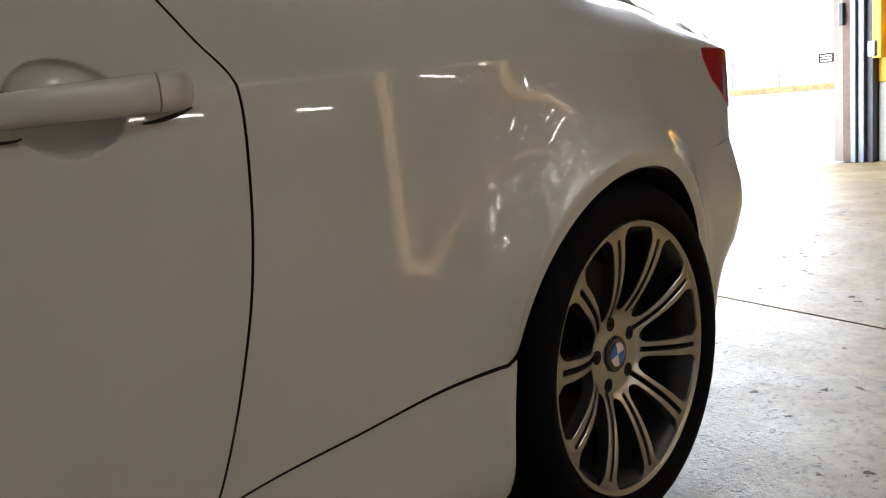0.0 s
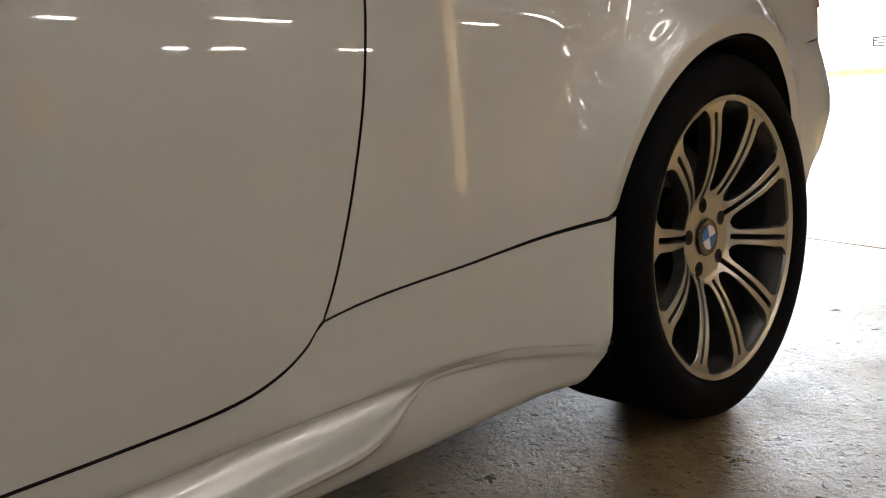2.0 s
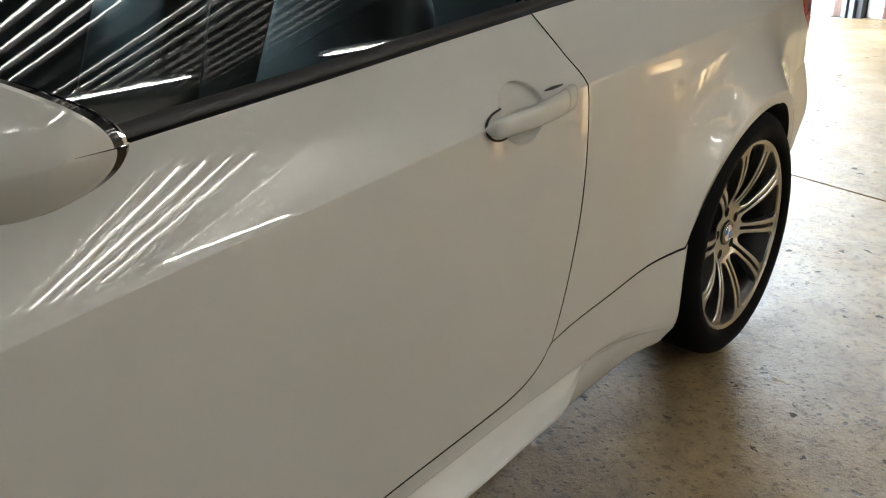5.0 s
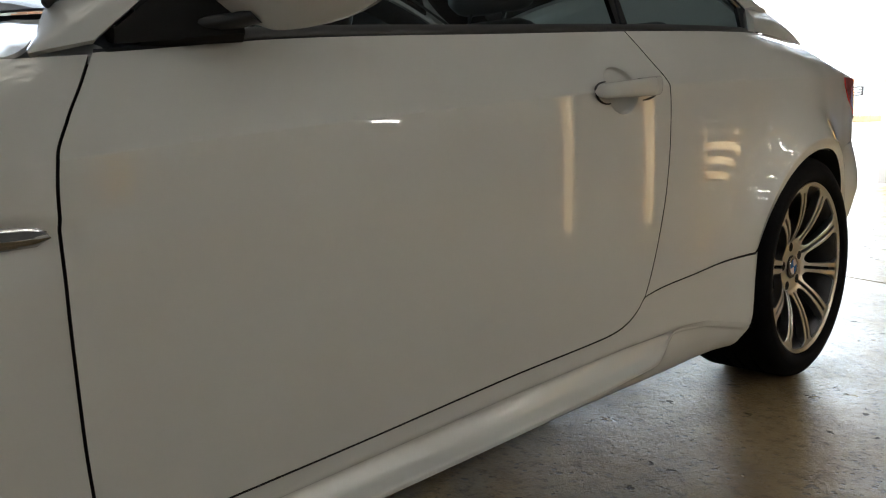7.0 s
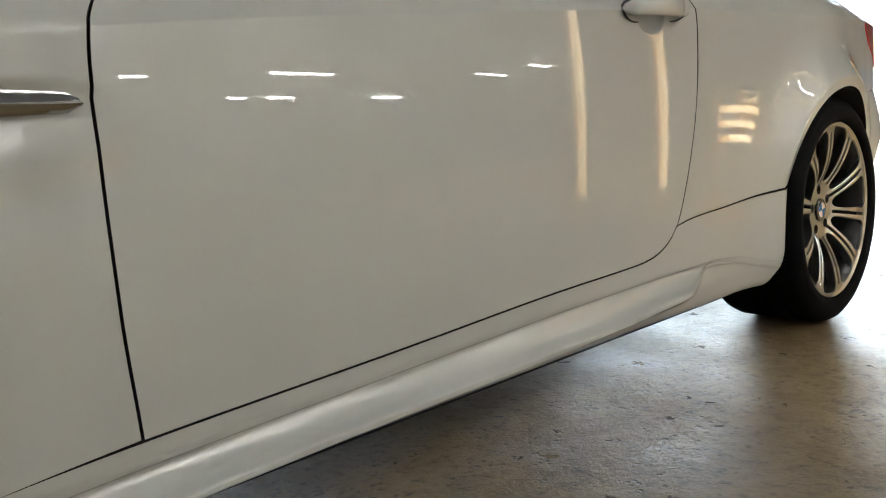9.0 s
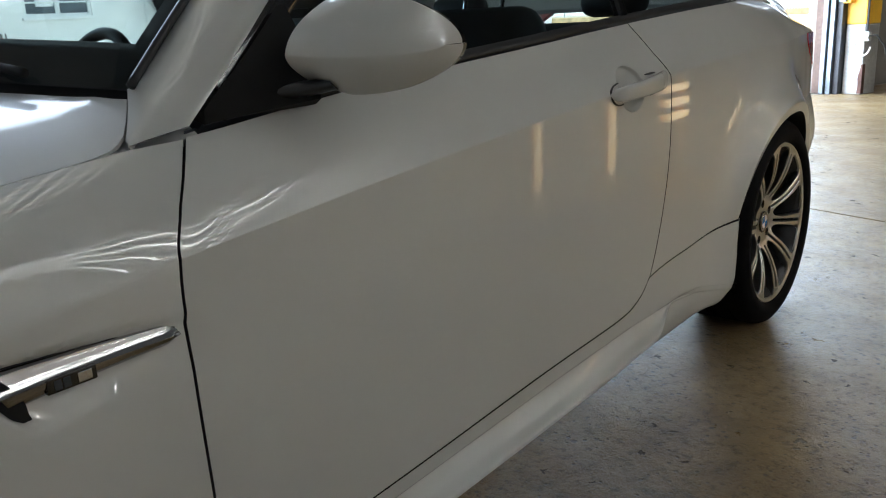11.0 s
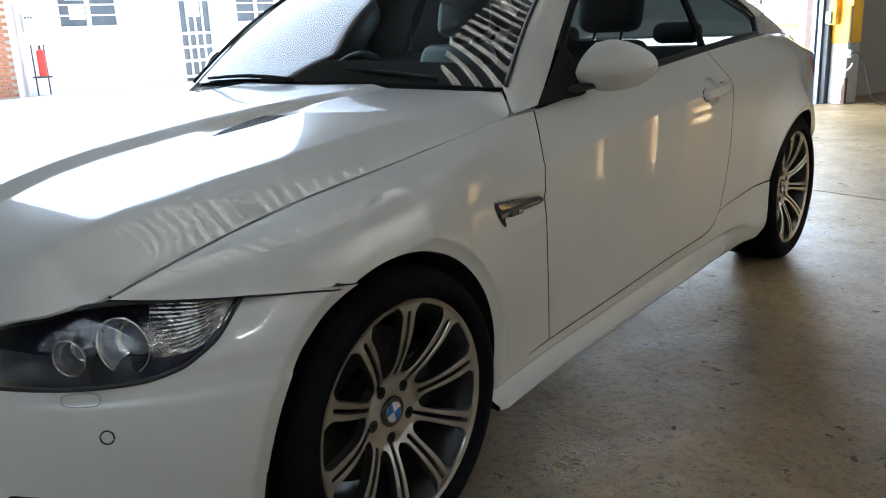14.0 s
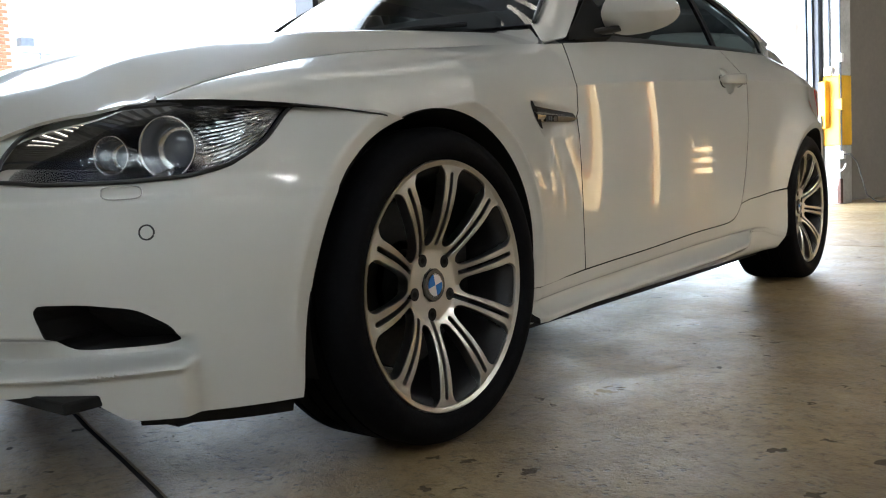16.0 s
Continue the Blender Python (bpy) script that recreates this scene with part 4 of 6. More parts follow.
screen = mesh_object("windscreen", W.reshape(-1, 3), grid_faces(61, 41), screen_glass)
screen.parent = car
screen.visible_shadow = False
# black printed border of the screen
for name, sel in (("screen_border", [(slice(0, 61), slice(0, 6)), (slice(0, 61), slice(38, 41)), (slice(0, 3), slice(0, 41)), (slice(58, 61), slice(0, 41))]),):
    vs, fs = [], []
    for a, b in sel:
        Pp = W[a, b] - np.array([0, -0.003, 0.003])
        fs += grid_faces(Pp.shape[0], Pp.shape[1], len(vs))
        vs += list(Pp.reshape(-1, 3))
    ob = mesh_object(name, vs, fs, trim_black)
    ob.parent = car
for k, label in ((0, "black rubber seal along the screen"), (-1, "black rubber seal along the screen")):
    v, f = tube([Vector(p) + Vector((0.003 if k else -0.003, -0.002, 0.004)) for p in W[k]], 0.0065, 8)
    ob = mesh_object("screen_seal", v, f, trim_black)
    ob.parent = car
    tagged(ob, label=label)
# cowl tray between bonnet and glass
C0 = np.stack([0.69 * sx, 0.57 + 0.105 * sx ** 2, 0.925 + 0 * sx], -1)
C1 = B[:, 0] + np.array([0, 0.012, -0.004])
cw = np.stack([C0, C0 * 0.5 + C1 * 0.5 + np.array([0, 0, -0.006]), C1], 1)
cw[:, :, 0] *= 0.97
cw[:, 0, 2] = np.minimum(cw[:, 0, 2], bonnet_z(cw[:, 0, 0], cw[:, 0, 1]) - 0.02)
ob = mesh_object("cowl", cw.reshape(-1, 3), grid_faces(61, 3), trim_black)
ob.parent = car
# wipers
for a, b in (((0.50, 0.66, 0.985), (-0.02, 0.665, 1.008)), ((-0.05, 0.612, 0.985), (-0.54, 0.652, 0.984))):
    pts = [Vector(a).lerp(Vector(b), t) + Vector((0, -0.014, 0.004 + 0.010 * math.sin(t * math.pi))) for t in np.linspace(0, 1, 14)]
    v, f = tube(pts, lambda t: 0.0075 - 0.0025 * t, 8)
    w_ob = mesh_object("wiper", v, f, liner_shade_black)
    w_ob.parent = car
    v, f = tube([p + Vector((0, 0.006, -0.014)) for p in pts[5:]], 0.005, 6)
    ob = mesh_object("blade", v, f, rubber)
    ob.parent = w_ob

ry = np.concatenate([[1.22, 1.225], np.linspace(1.235, 2.42, 50), [2.435, 2.44]])
SX, RY = np.meshgrid(sx, ry, indexing="ij")
fade = smooth01((1.6 - RY) / 0.38)
RYc = RY - 0.10 * (1 - SX ** 2) * fade - 0.10 * (1 - SX ** 2) * smooth01((RY - 2.0) / 0.44)
Pf = np.stack([rail_x(RY) * SX, RYc, rail_z(RY) + 0.050 * (1 - SX ** 2) + 0.017 * (1 - SX ** 2) * fade], -1)
panel("roof", Pf, (0, 0, 1), roof_black, "gloss black carbon-look roof panel", mirrored=False, gap=0.003)
ry = np.linspace(2.44, 3.04, 30)
SX, RY = np.meshgrid(sx, ry, indexing="ij")
k = (RY - 2.44) / 0.6
Pw = np.stack([(rail_x(RY) - 0.012) * SX, RY - 0.10 * (1 - SX ** 2) * (1 - 2.2 * k), rail_z(RY) - 0.006 + 0.05 * (1 - SX ** 2) * (1 - 0.4 * k)], -1)
ob = mesh_object("rear_window", Pw.reshape(-1, 3), grid_faces(61, 30), window_glass)
ob.parent = car
ob.visible_shadow = False

# ---- side windows with black surround, roof rails and pillars
daylight_top = keys([(0.70, 0.908), (0.80, 0.985), (0.957, 1.106), (1.192, 1.247), (1.463, 1.320), (1.72, 1.338), (1.99, 1.308), (2.193, 1.274), (2.432, 1.224), (2.58, 1.176), (2.66, 1.140), (2.71, 1.104)])


def pane_x(y, z, inset=0.0):
    h = np.asarray(z, float) - 0.9
    return 0.788 - 0.30 * h - 0.36 * h * h - 0.03 * np.clip(np.asarray(y) - 2.1, 0, 1) ** 1.3 - inset


def on_pane(y, z, inset=0.0):
    return np.stack([pane_x(y, z, inset), y + 0 * z, z + 0 * y], -1)


def pane(name, y0, y1, y0t, y1t, label=""):
    a = np.linspace(y0, y1, 50)
    b = np.linspace(y0t, y1t, 50)
    lo = np.stack([a, top_z(a) + 0.012], -1)
    hi = np.stack([b, daylight_top(b) - 0.020], -1)
    yz = ruled(lo, hi, np.linspace(0, 1, 26))
    Pp = on_pane(yz[..., 0], yz[..., 1], 0.006)
    both_sides(name, Pp.reshape(-1, 3), grid_faces(50, 26), window_glass, None, label)


pane("door_window", 0.86, 1.955, 0.82, 1.945, "tinted side glass")
pane("quarter_window", 1.985, 2.640, 1.975, 2.676, "tinted rear side glass")


def strip(name, a, b, mat, lift=0.0, parent=None, label=""):
    """A band between two 3D lines, with a little thickness."""
    a, b = np.asarray(a), np.asarray(b)
    Pp = np.stack([a * (1 - t) + b * t for t in np.linspace(0, 1, 5)], 1)
    Pp[:, 1:4, 0] += lift
    return panel(name, Pp, (1, 0, 0.4), mat, label, gap=0.0, depth=0.012, parent=parent)


b = np.linspace(0.775, 2.70, 90)
strip("window_surround", on_pane(b, daylight_top(b) - np.interp(b, [0.735, 1.0, 1.3], [0.05, 0.046, 0.026]), 0.002), on_pane(b, daylight_top(b), -0.003), gloss_black, 0.003, label="gloss black window surround")
a = np.linspace(0.86, 2.665, 80)
strip("waist_moulding", on_pane(a, top_z(a) + 0.001, -0.004) + 0, on_pane(a, top_z(a) + 0.018, 0.0), trim_black, 0.003, label="black waist moulding")
for y in (1.965,):
    zz = np.linspace(float(top_z(y)) + 0.005, float(daylight_top(y)) - 0.004, 30)
    strip("door_pillar_trim", on_pane(y - 0.022 + 0 * zz, zz, 0.0), on_pane(y + 0.026 + 0 * zz, zz, 0.0), gloss_black, 0.002)
zz = np.linspace(0, 1, 30)
strip("rear_window_edge", on_pane(2.662 + 0.045 * zz, 1.030 + 0.076 * zz, -0.003), on_pane(2.630 + 0.030 * zz, 1.034 + 0.076 * zz, 0.001), gloss_black, 0.002)
# mirror sail: black moulded triangle between pillar and mirror
k = np.linspace(0, 1, 26)
low_edge = np.stack([0.778 + 0.052 * k ** 1.3, 0.742 + 0.162 * k, top_z(0.742 + 0.162 * k) + 0.008], -1)
up_y_ = 0.742 + 0.176 * k
high_edge = on_pane(up_y_, np.minimum(daylight_top(up_y_) - 0.006, 1.065), -0.004)
high_edge[:, 0] += 0.020 * k
rows_ = np.linspace(0, 1, 12)
sail = low_edge[:, None] * (1 - rows_[None, :, None]) + high_edge[:, None] * rows_[None, :, None]
sail[..., 0] += 0.010 * np.sin(math.pi * rows_)[None, :] * k[:, None]
panel("mirror_sail", sail, (1, 0, 0.2), liner_shade_black, "black mirror sail panel", gap=0.0, depth=0.03)

# roof rail and windscreen pillar
k = spread(90, 0.004)
uy = 0.712 + (2.705 - 0.712) * k
rr = np.interp(uy, [0.712, 0.957, 1.192, 1.463, 1.99, 2.432, 2.705], [0.69, 0.90, 1.13, 1.44, 2.0, 2.52, 2.93])
A = on_pane(uy, daylight_top(uy), -0.006)
Bq = np.stack([rail_x(rr), rr, rail_z(rr)], -1)
kf = np.linspace(0, 1, 14)[1:]
foot_a = np.stack([np.interp(kf, [0, 1], [0.757, A[0, 0]]), np.interp(kf, [0, 1], [0.634, A[0, 1]]), np.interp(kf, [0, 1], [0.899, A[0, 2]])], -1)[:-1]
foot_b = np.stack([np.interp(kf, [0, 0.5, 1], [0.755, 0.723, Bq[0, 0]]), np.interp(kf, [0, 0.5, 1], [0.638, 0.665, Bq[0, 1]]), np.interp(kf, [0, 0.5, 1], [0.901, 0.930, Bq[0, 2]])], -1)[:-1]
A_rail, B_rail = np.concatenate([foot_a, A]), np.concatenate([foot_b, Bq])
swellr = np.concatenate([np.linspace(0.1, 1, 12), np.ones(len(A))])[:, None]
w = np.concatenate([[0, 0.03], np.linspace(0.08, 0.92, 12), [0.97, 1.0]])
Pr = A_rail[:, None] * (1 - w[None, :, None]) + B_rail[:, None] * w[None, :, None]
bulge = np.sin(w * math.pi) ** 0.8
Pr[..., 0] += 0.012 * bulge * swellr
Pr[..., 2] += 0.010 * bulge * swellr
panel("roof_rail", Pr, (1, 0, 0.7), gap=0.001)
# painted sheet under the foot of the pillar
fy = np.linspace(0.585, 0.735, 24)
across = np.linspace(0, 1, 6)
foot = np.stack([np.stack([top_x(fy) - 0.004 - 0.085 * t, fy + 0.012 * t, top_z(fy) - 0.005 + 0.020 * t + 0.18 * t * np.clip(fy - 0.64, 0, 1)], -1) for t in across], 1)
panel("pillar_base", foot, (0.5, 0, 1), gap=0.0, depth=0.01)
# rear pillar down to the deck
k = np.linspace(0, 1, 30)
ly = 2.655 + (3.18 - 2.655) * k
lo = np.stack([top_x(ly), ly, top_z(ly)], -1)
U0, R0 = A[-1], Bq[-1]
hi = U0 + (R0 - U0) * k[:, None]
Pp = np.stack([lo * (1 - t) + hi * t for t in np.linspace(0, 1, 16)], 1)
Pp[..., 0] += 0.012 * np.sin(np.linspace(0, math.pi, 16))[None, :]
panel("rear_pillar", Pp, (1, 0, 0.5), gap=0.0012)

# ---- boot lid, rear bumper, tail lamps
by = spread(40, 0.01)
SX, K = np.meshgrid(sx, by, indexing="ij")
yb = 2.98 + (3.78 - 2.98) * K - 0.10 * (np.abs(SX) ** 3) * K
xb = top_x(np.clip(yb, 3.0, 3.7)) - 0.005
Pb = np.stack([SX * xb, yb, top_z(yb) + 0.120 * (1 - np.abs(SX) ** 8) * smooth01(K / 0.25) + 0.010 * smooth01((K - 0.86) / 0.14)], -1)
panel("boot_lid", Pb, (0, 0, 1), mirrored=False)
q_end = float(TAIL_S[-1])


def tail_q(y):
    return float(np.interp((y - TAIL0), _ry, TAIL_S)) if y > TAIL0 else y - TAIL0


bump_top = keys([(-0.45, 0.60), (-0.35, 0.625), (-0.24, 0.640), (-0.13, 0.650), (-0.095, 0.667), (tail_q(3.36), 0.688), (tail_q(3.60), 0.709), (q_end, 0.712)])
s = spread(90, 0.003)
rows = spread(50, 0.006)
S, Rr = np.meshgrid(s, rows, indexing="ij")
Zt = 0.2 + 0.5 * Rr
for _ in range(12):
    ya = AXLE_R + np.sqrt(np.clip(ARCH ** 2 - (np.clip(Zt, 0.15, 0.67) - WHEEL_R) ** 2, 0.19 ** 2, 1))
    qa = ya - TAIL0
    Qt = qa + (q_end - qa) * S
    zlow = 0.215 + 0 * Qt
    Zt = zlow + (bump_top(Qt) - zlow) * Rr
ledge = 0.004 * smooth01((bump_top(Qt) - 0.004 - Zt) / 0.055) - np.interp(Zt, [0.2, 0.28, 0.34, 0.43, 0.52], [0.12, 0.088, 0.06, 0.02, 0.0])
ledge = ledge * smooth01(Qt / 0.22)
flatpart = np.stack([lower_side(TAIL0 + Qt, Zt), TAIL0 + Qt, Zt], -1)
Pt = np.where((Qt > 0)[..., None], tail(np.maximum(Qt, 0), Zt, ledge), flatpart)
panel("rear_bumper", Pt, (0.7, 1, 0), dark=True)
# tail panel and lamps
lampf = keys([(0.70, 3.612), (0.714, 3.602), (0.78, 3.578), (0.85, 3.552), (0.908, 3.528), (0.95, 3.492)])
for name, f0, f1, mat_, label in (("tail_lamp", 0.0, 0.62, red_lens, "red tail lamp with a pale band"), ("tail_panel", 0.63, 1.0, paint, "")):
    S, Rr = np.meshgrid(spread(40, 0.01), spread(24, 0.01), indexing="ij")
    zz = 0.77 + 0.175 * Rr
    qa = np.interp(lampf(zz) - TAIL0, _ry, TAIL_S)
    qq = qa + (q_end - qa) * (f0 + (f1 - f0) * S)
    panel(name, tail(qq, zz, 0.001 if name == "tail_lamp" else 0.0), (0.7, 1, 0), mat_, label)
S, Rr = np.meshgrid(spread(30, 0.01), spread(8, 0.02), indexing="ij")
zz = bump_top(q_end) + (0.768 - bump_top(q_end)) * Rr
qa = np.interp(lampf(zz) - TAIL0, _ry, TAIL_S)
panel("tail_lower_panel", tail(qa + (q_end - qa) * S, zz), (0.7, 1, 0), gap=0.0)
S, Rr = np.meshgrid(np.linspace(0, 1, 30), np.linspace(0, 1, 10), indexing="ij")
panel("tail_backing", tail(tail_q(3.40) + (q_end - tail_q(3.40)) * S, 0.66 + 0.27 * Rr, -0.022), (0.7, 1, 0), liner_shade_black, gap=0.0)
S, Rr = np.meshgrid(np.linspace(0, 1, 20), np.linspace(0, 1, 4), indexing="ij")
zz = 0.905 - 0.115 * S + 0.012 * (Rr - 0.5)
qa = np.interp(lampf(zz) - TAIL0, _ry, TAIL_S) + 0.075 + 0.05 * S
panel("lamp_band", tail(qa, zz, 0.009), (0.7, 1, 0), white_enamel, gap=0.0, depth=0.004)

# the lamp's wedge on the flank
S, Rr = np.meshgrid(spread(24, 0.02), spread(30, 0.02), indexing="ij")
zz = 0.766 + 0.146 * Rr
ya = np.interp(zz, [0.766, 0.787, 0.836, 0.885, 0.912], [3.475, 3.415, 3.310, 3.255, 3.245])
yw = ya + (lampf(zz) + 0.006 - ya) * S
zz = np.minimum(zz, top_z(yw) - 0.004)
panel("tail_lamp_wedge", on_side(yw, zz) + np.array([0.0035, 0.0, 0.0]), (1, 0.3, 0), red_lens, "red tail lamp wrapping onto the flank", depth=0.012)

# ---- dark inner shell behind the panel gaps
yy = np.linspace(-0.30, 3.3, 220)
Y, V = np.meshgrid(yy, np.linspace(0, 1, 50), indexing="ij")
zlo = np.where(Y < 1.8, sill_z(Y), np.interp(Y, [1.8, 1.884, 2.4], [0.341, 0.392, 0.436])) - 0.012
Z = zlo + (top_z(Y) - 0.012 - zlo) * V
Pi = on_side(Y, Z)
Pi[..., 0] -= 0.022 - 0.5 * np.minimum(scoop(Y, Z), 0)
Pi[..., 0] += np.minimum(scoop(Y, Z), 0) * 0.4
fs = grid_faces(220, 50)
r1, r2 = np.hypot(Y, Z - WHEEL_F).reshape(-1), np.hypot(Y - AXLE_R, Z - WHEEL_R).reshape(-1)
fs = [f for f in fs if all(r1[k] > ARCH_F + 0.012 and r2[k] > ARCH + 0.012 for k in f)]
both_sides("inner_shell", Pi.reshape(-1, 3), fs, liner_shade_black)
# wheel arch liners
for y0, z0, ar, a0, a1 in ((0, WHEEL_F, ARCH_F, -22, 200), (AXLE_R, WHEEL_R, ARCH, -17, 203)):
    a = np.radians(np.linspace(a0, a1, 60))
    vs, fs = [], []
    for x, r in ((0.885, ar - 0.0025), (0.87, ar - 0.0015), (0.60, ar + 0.01), (0.52, ar - 0.06), (0.50, 0.0)):
        for t in a:
            y, z = y0 + r * math.cos(t), z0 + r * math.sin(t)
            xx = float(lower_side(y, max(z, 0.2))) - (0.004 if x > 0.88 else 0.035) if x > 0.8 else x
            vs.append((xx, y, max(z, 0.165)))
    for i in range(4):
        for k in range(59):
            fs.append((i * 60 + k, i * 60 + k + 1, (i + 1) * 60 + k + 1, (i + 1) * 60 + k))
    both_sides("arch_liner", vs, fs, liner_shade_black)

# ---------------------------------------------------------------- wheels


def revolve(profile, count, axis="x"):
    """Verts and faces of a profile of (radius, x) turned round the x axis."""
    vs, fs = [], []
    a = np.linspace(0, math.tau, count, endpoint=False)
    for r, x in profile:
        vs += [(x, r * math.cos(t), r * math.sin(t)) for t in a]
    for i in range(len(profile) - 1):
        for k in range(count):
            l = (k + 1) % count
            fs.append((i * count + k, i * count + l, (i + 1) * count + l, (i + 1) * count + k))
    return vs, fs


def child(name, v, f, mat, parent, label="", smooth=True, angle=40):
    ob = mesh_object(name, v, f, mat, smooth, angle)
    bm = bmesh.new()
    bm.from_mesh(ob.data)
    bmesh.ops.recalc_face_normals(bm, faces=bm.faces)
    bm.to_mesh(ob.data)
    bm.free()
    ob.parent = parent
    if label:
        tagged(ob, label=label)
    return ob


HUB_R, SLOT_HALF = 0.0335, 0.0048


def spoke_face(r):
    """Depth of the wheel's face at radius r: nearly flat towards the rim, bent in sharply at the hub."""
    return -0.045 * (1 - np.clip((r - 0.072) / 0.168, 0, 1)) ** 2.3


def spoke_half(r):
    """Half the width of a double spoke: a full disc at the hub, waisted, fanning into the rim."""
    full = r * math.tan(math.pi / 10)
    waist = 0.0140 + 0.0050 * smooth01((r - 0.10) / 0.11)
    foot = 0.014 * (1 - math.sqrt(max(0.0, 1 - max(0.0, (0.100 - r) / 0.022) ** 2))) if r > 0.078 else 1.0
    fan = 0.036 * (1 - math.sqrt(max(0.0, 1 - max(0.0, (r - 0.208) / 0.030) ** 2))) if r < 0.238 else 1.0
    return min(full, waist + foot + fan)


def double_spoke(parent, angle, slot_from):
    """Two machined bars with a closed slot between them, one with the hub and the rim."""
    vs, fs = [], []
    rs = np.unique(np.concatenate([np.linspace(HUB_R, 0.078, 10), np.linspace(0.0782, 0.104, 12), np.linspace(0.104, 0.206, 18), np.linspace(0.206, 0.2378, 16), [0.2382, 0.2405], slot_from + np.array([0, 0.0012, 0.003]), 0.224 - np.array([0, 0.0012, 0.003])]))
    for sgn in (1, -1):
        start = len(vs)
        for r in rs:
            k = min(1.0, max(0.0, min(r - slot_from, 0.224 - r) / SLOT_HALF))
            inner = SLOT_HALF * math.sqrt(1 - (1 - k) ** 2)
            outer = max(spoke_half(float(r)), inner + 0.003)
            face = float(spoke_face(r))
            for w, d in ((inner, face - 0.020), (inner, face - 0.0014), (inner + min(0.0012, inner), face), (outer - 0.0014 * (r > 0.082), face), (outer, face - (0.0016 if r > 0.082 else 0.0)), (outer - (0.0012 if r > 0.082 else 0.0), face - 0.026)):
                vs.append((d, r, sgn * w))
        for i in range(len(rs) - 1):
            for k in range(5):
                a = start + i * 6 + k
                fs.append((a, a + 1, a + 7, a + 6))
    m = Matrix.Rotation(angle, 3, "X")
    vs = [m @ Vector(v) for v in vs]
    return child("double_spoke", vs, fs, machined, parent, "", True, 30)


def wheel(radius, width, turn):
    barrel = [(0.2375, -0.004), (0.231, -0.010), (0.222, -0.02), (0.215, -0.05), (0.212, -0.16), (0.228, -width + 0.01), (0.238, -width + 0.006)]
    v, f = revolve(barrel, 72)
    hub = mesh_object("wheel", v, f, alloy_dark)
    tagged(hub, label="nineteen-inch alloy wheel with ten machined double spokes")
    lip = [(0.2360, -0.016), (0.2358, -0.003), (0.2375, 0.0003), (0.2415, 0.0014), (0.2440, 0.0035), (0.2468, 0.004), (0.2482, 0.001), (0.2482, -0.012), (0.240, -0.020)]
    v, f = revolve(lip, 96)
    child("rim", v, f, machined, hub, "bright machined rim")
    tw = 0.5 * (width + 0.018)
    prof = [(0.2560, -0.010), (0.2605, 0.0), (0.265, 0.009), (0.2685, 0.0115), (0.270, 0.0135), (0.284, 0.0175), (0.296, 0.017), (0.298, 0.0158), (0.309, 0.0115), (radius - 0.010, 0.001), (radius - 0.004, -0.010), (radius, -0.024)]
    body_w = width + 0.006
    for g in (0.055, 0.105, 0.145, 0.195):
        if g < body_w - 0.04:
            prof += [(radius, -g + 0.0045), (radius - 0.007, -g + 0.0035), (radius - 0.007, -g - 0.0035), (radius, -g - 0.0045)]
    prof += [(radius, -body_w + 0.03), (radius - 0.008, -body_w + 0.008), (0.30, -body_w - 0.006), (0.25, -body_w + 0.006)]
    v, f = revolve(prof, 120)
    tyre = child("tyre", v, f, rubber, hub, "low-profile black tyre", True, 50)
    for k in range(10):
        double_spoke(hub, math.radians(turn + 36 * k), 0.080 if k % 2 == 0 else 0.066)
    v, f = revolve([(0.0, -0.056), (0.050, -0.056), (0.070, -0.070), (0.0720, -0.12), (0.0, -0.12)], 64)
    child("hub_barrel", v, f, alloy_dark, hub)
    for k in range(5):
        a = math.radians(turn + 36 + 72 * k)
        u, w = 0.0590 * math.cos(a), 0.0590 * math.sin(a)
        # no hole: a black disc level with the face stands for its shade
        bm = bmesh.new()
        rod(bm, (-0.090, u, w), (-0.0444, u, w), 0.0130, 24)
        well = part("lug_well", bm, liner_shade_black, hub, "flush black disc for the shade in a bolt hole")
        bm = bmesh.new()
        rod(bm, (-0.0446, u, w), (-0.0438, u, w), 0.0060, 6)
        part("wheel_bolt", bm, rubber, well)
    CAP = -0.0395
    v, f = revolve([(0.0, CAP + 0.0005), (0.0315, CAP + 0.0002), (0.0335, CAP - 0.002), (0.0335, CAP - 0.008)], 48)
    cap = child("centre_cap", v, f, gloss_black, hub, "round centre cap with blue and white quarters")
    for q in range(4):
        a = np.linspace(q * math.pi / 2, (q + 1) * math.pi / 2, 12) + math.radians(12)
        vs = [(CAP + 0.0016, 0, 0)] + [(CAP + 0.0014, 0.0215 * math.cos(t), 0.0215 * math.sin(t)) for t in a] + [(CAP + 0.0004, 0.0215 * math.cos(t), 0.0215 * math.sin(t)) for t in a]
        fs = [(0, i + 1, i + 2) for i in range(11)] + [(i + 1, i + 2, i + 14, i + 13) for i in range(11)]
        child("cap_quarter", vs, fs, blue_enamel if q % 2 else white_enamel, cap, smooth=False)
    v, f = revolve([(0.0225, CAP + 0.0008), (0.0232, CAP + 0.0018), (0.0240, CAP + 0.0008)], 48)
    child("cap_ring", v, f, chrome, cap)
    # brake disc and caliper behind the spokes
    v, f = revolve([(0.09, -0.120), (0.170, -0.120), (0.172, -0.124), (0.172, -0.148), (0.09, -0.148)], 72)
    child("brake_disc", v, f, disc_metal, hub, "plain steel brake disc")
    bm = bmesh.new()
    box(bm, (-0.165, 0.115, -0.075), (-0.098, 0.195, 0.075), 0.016)
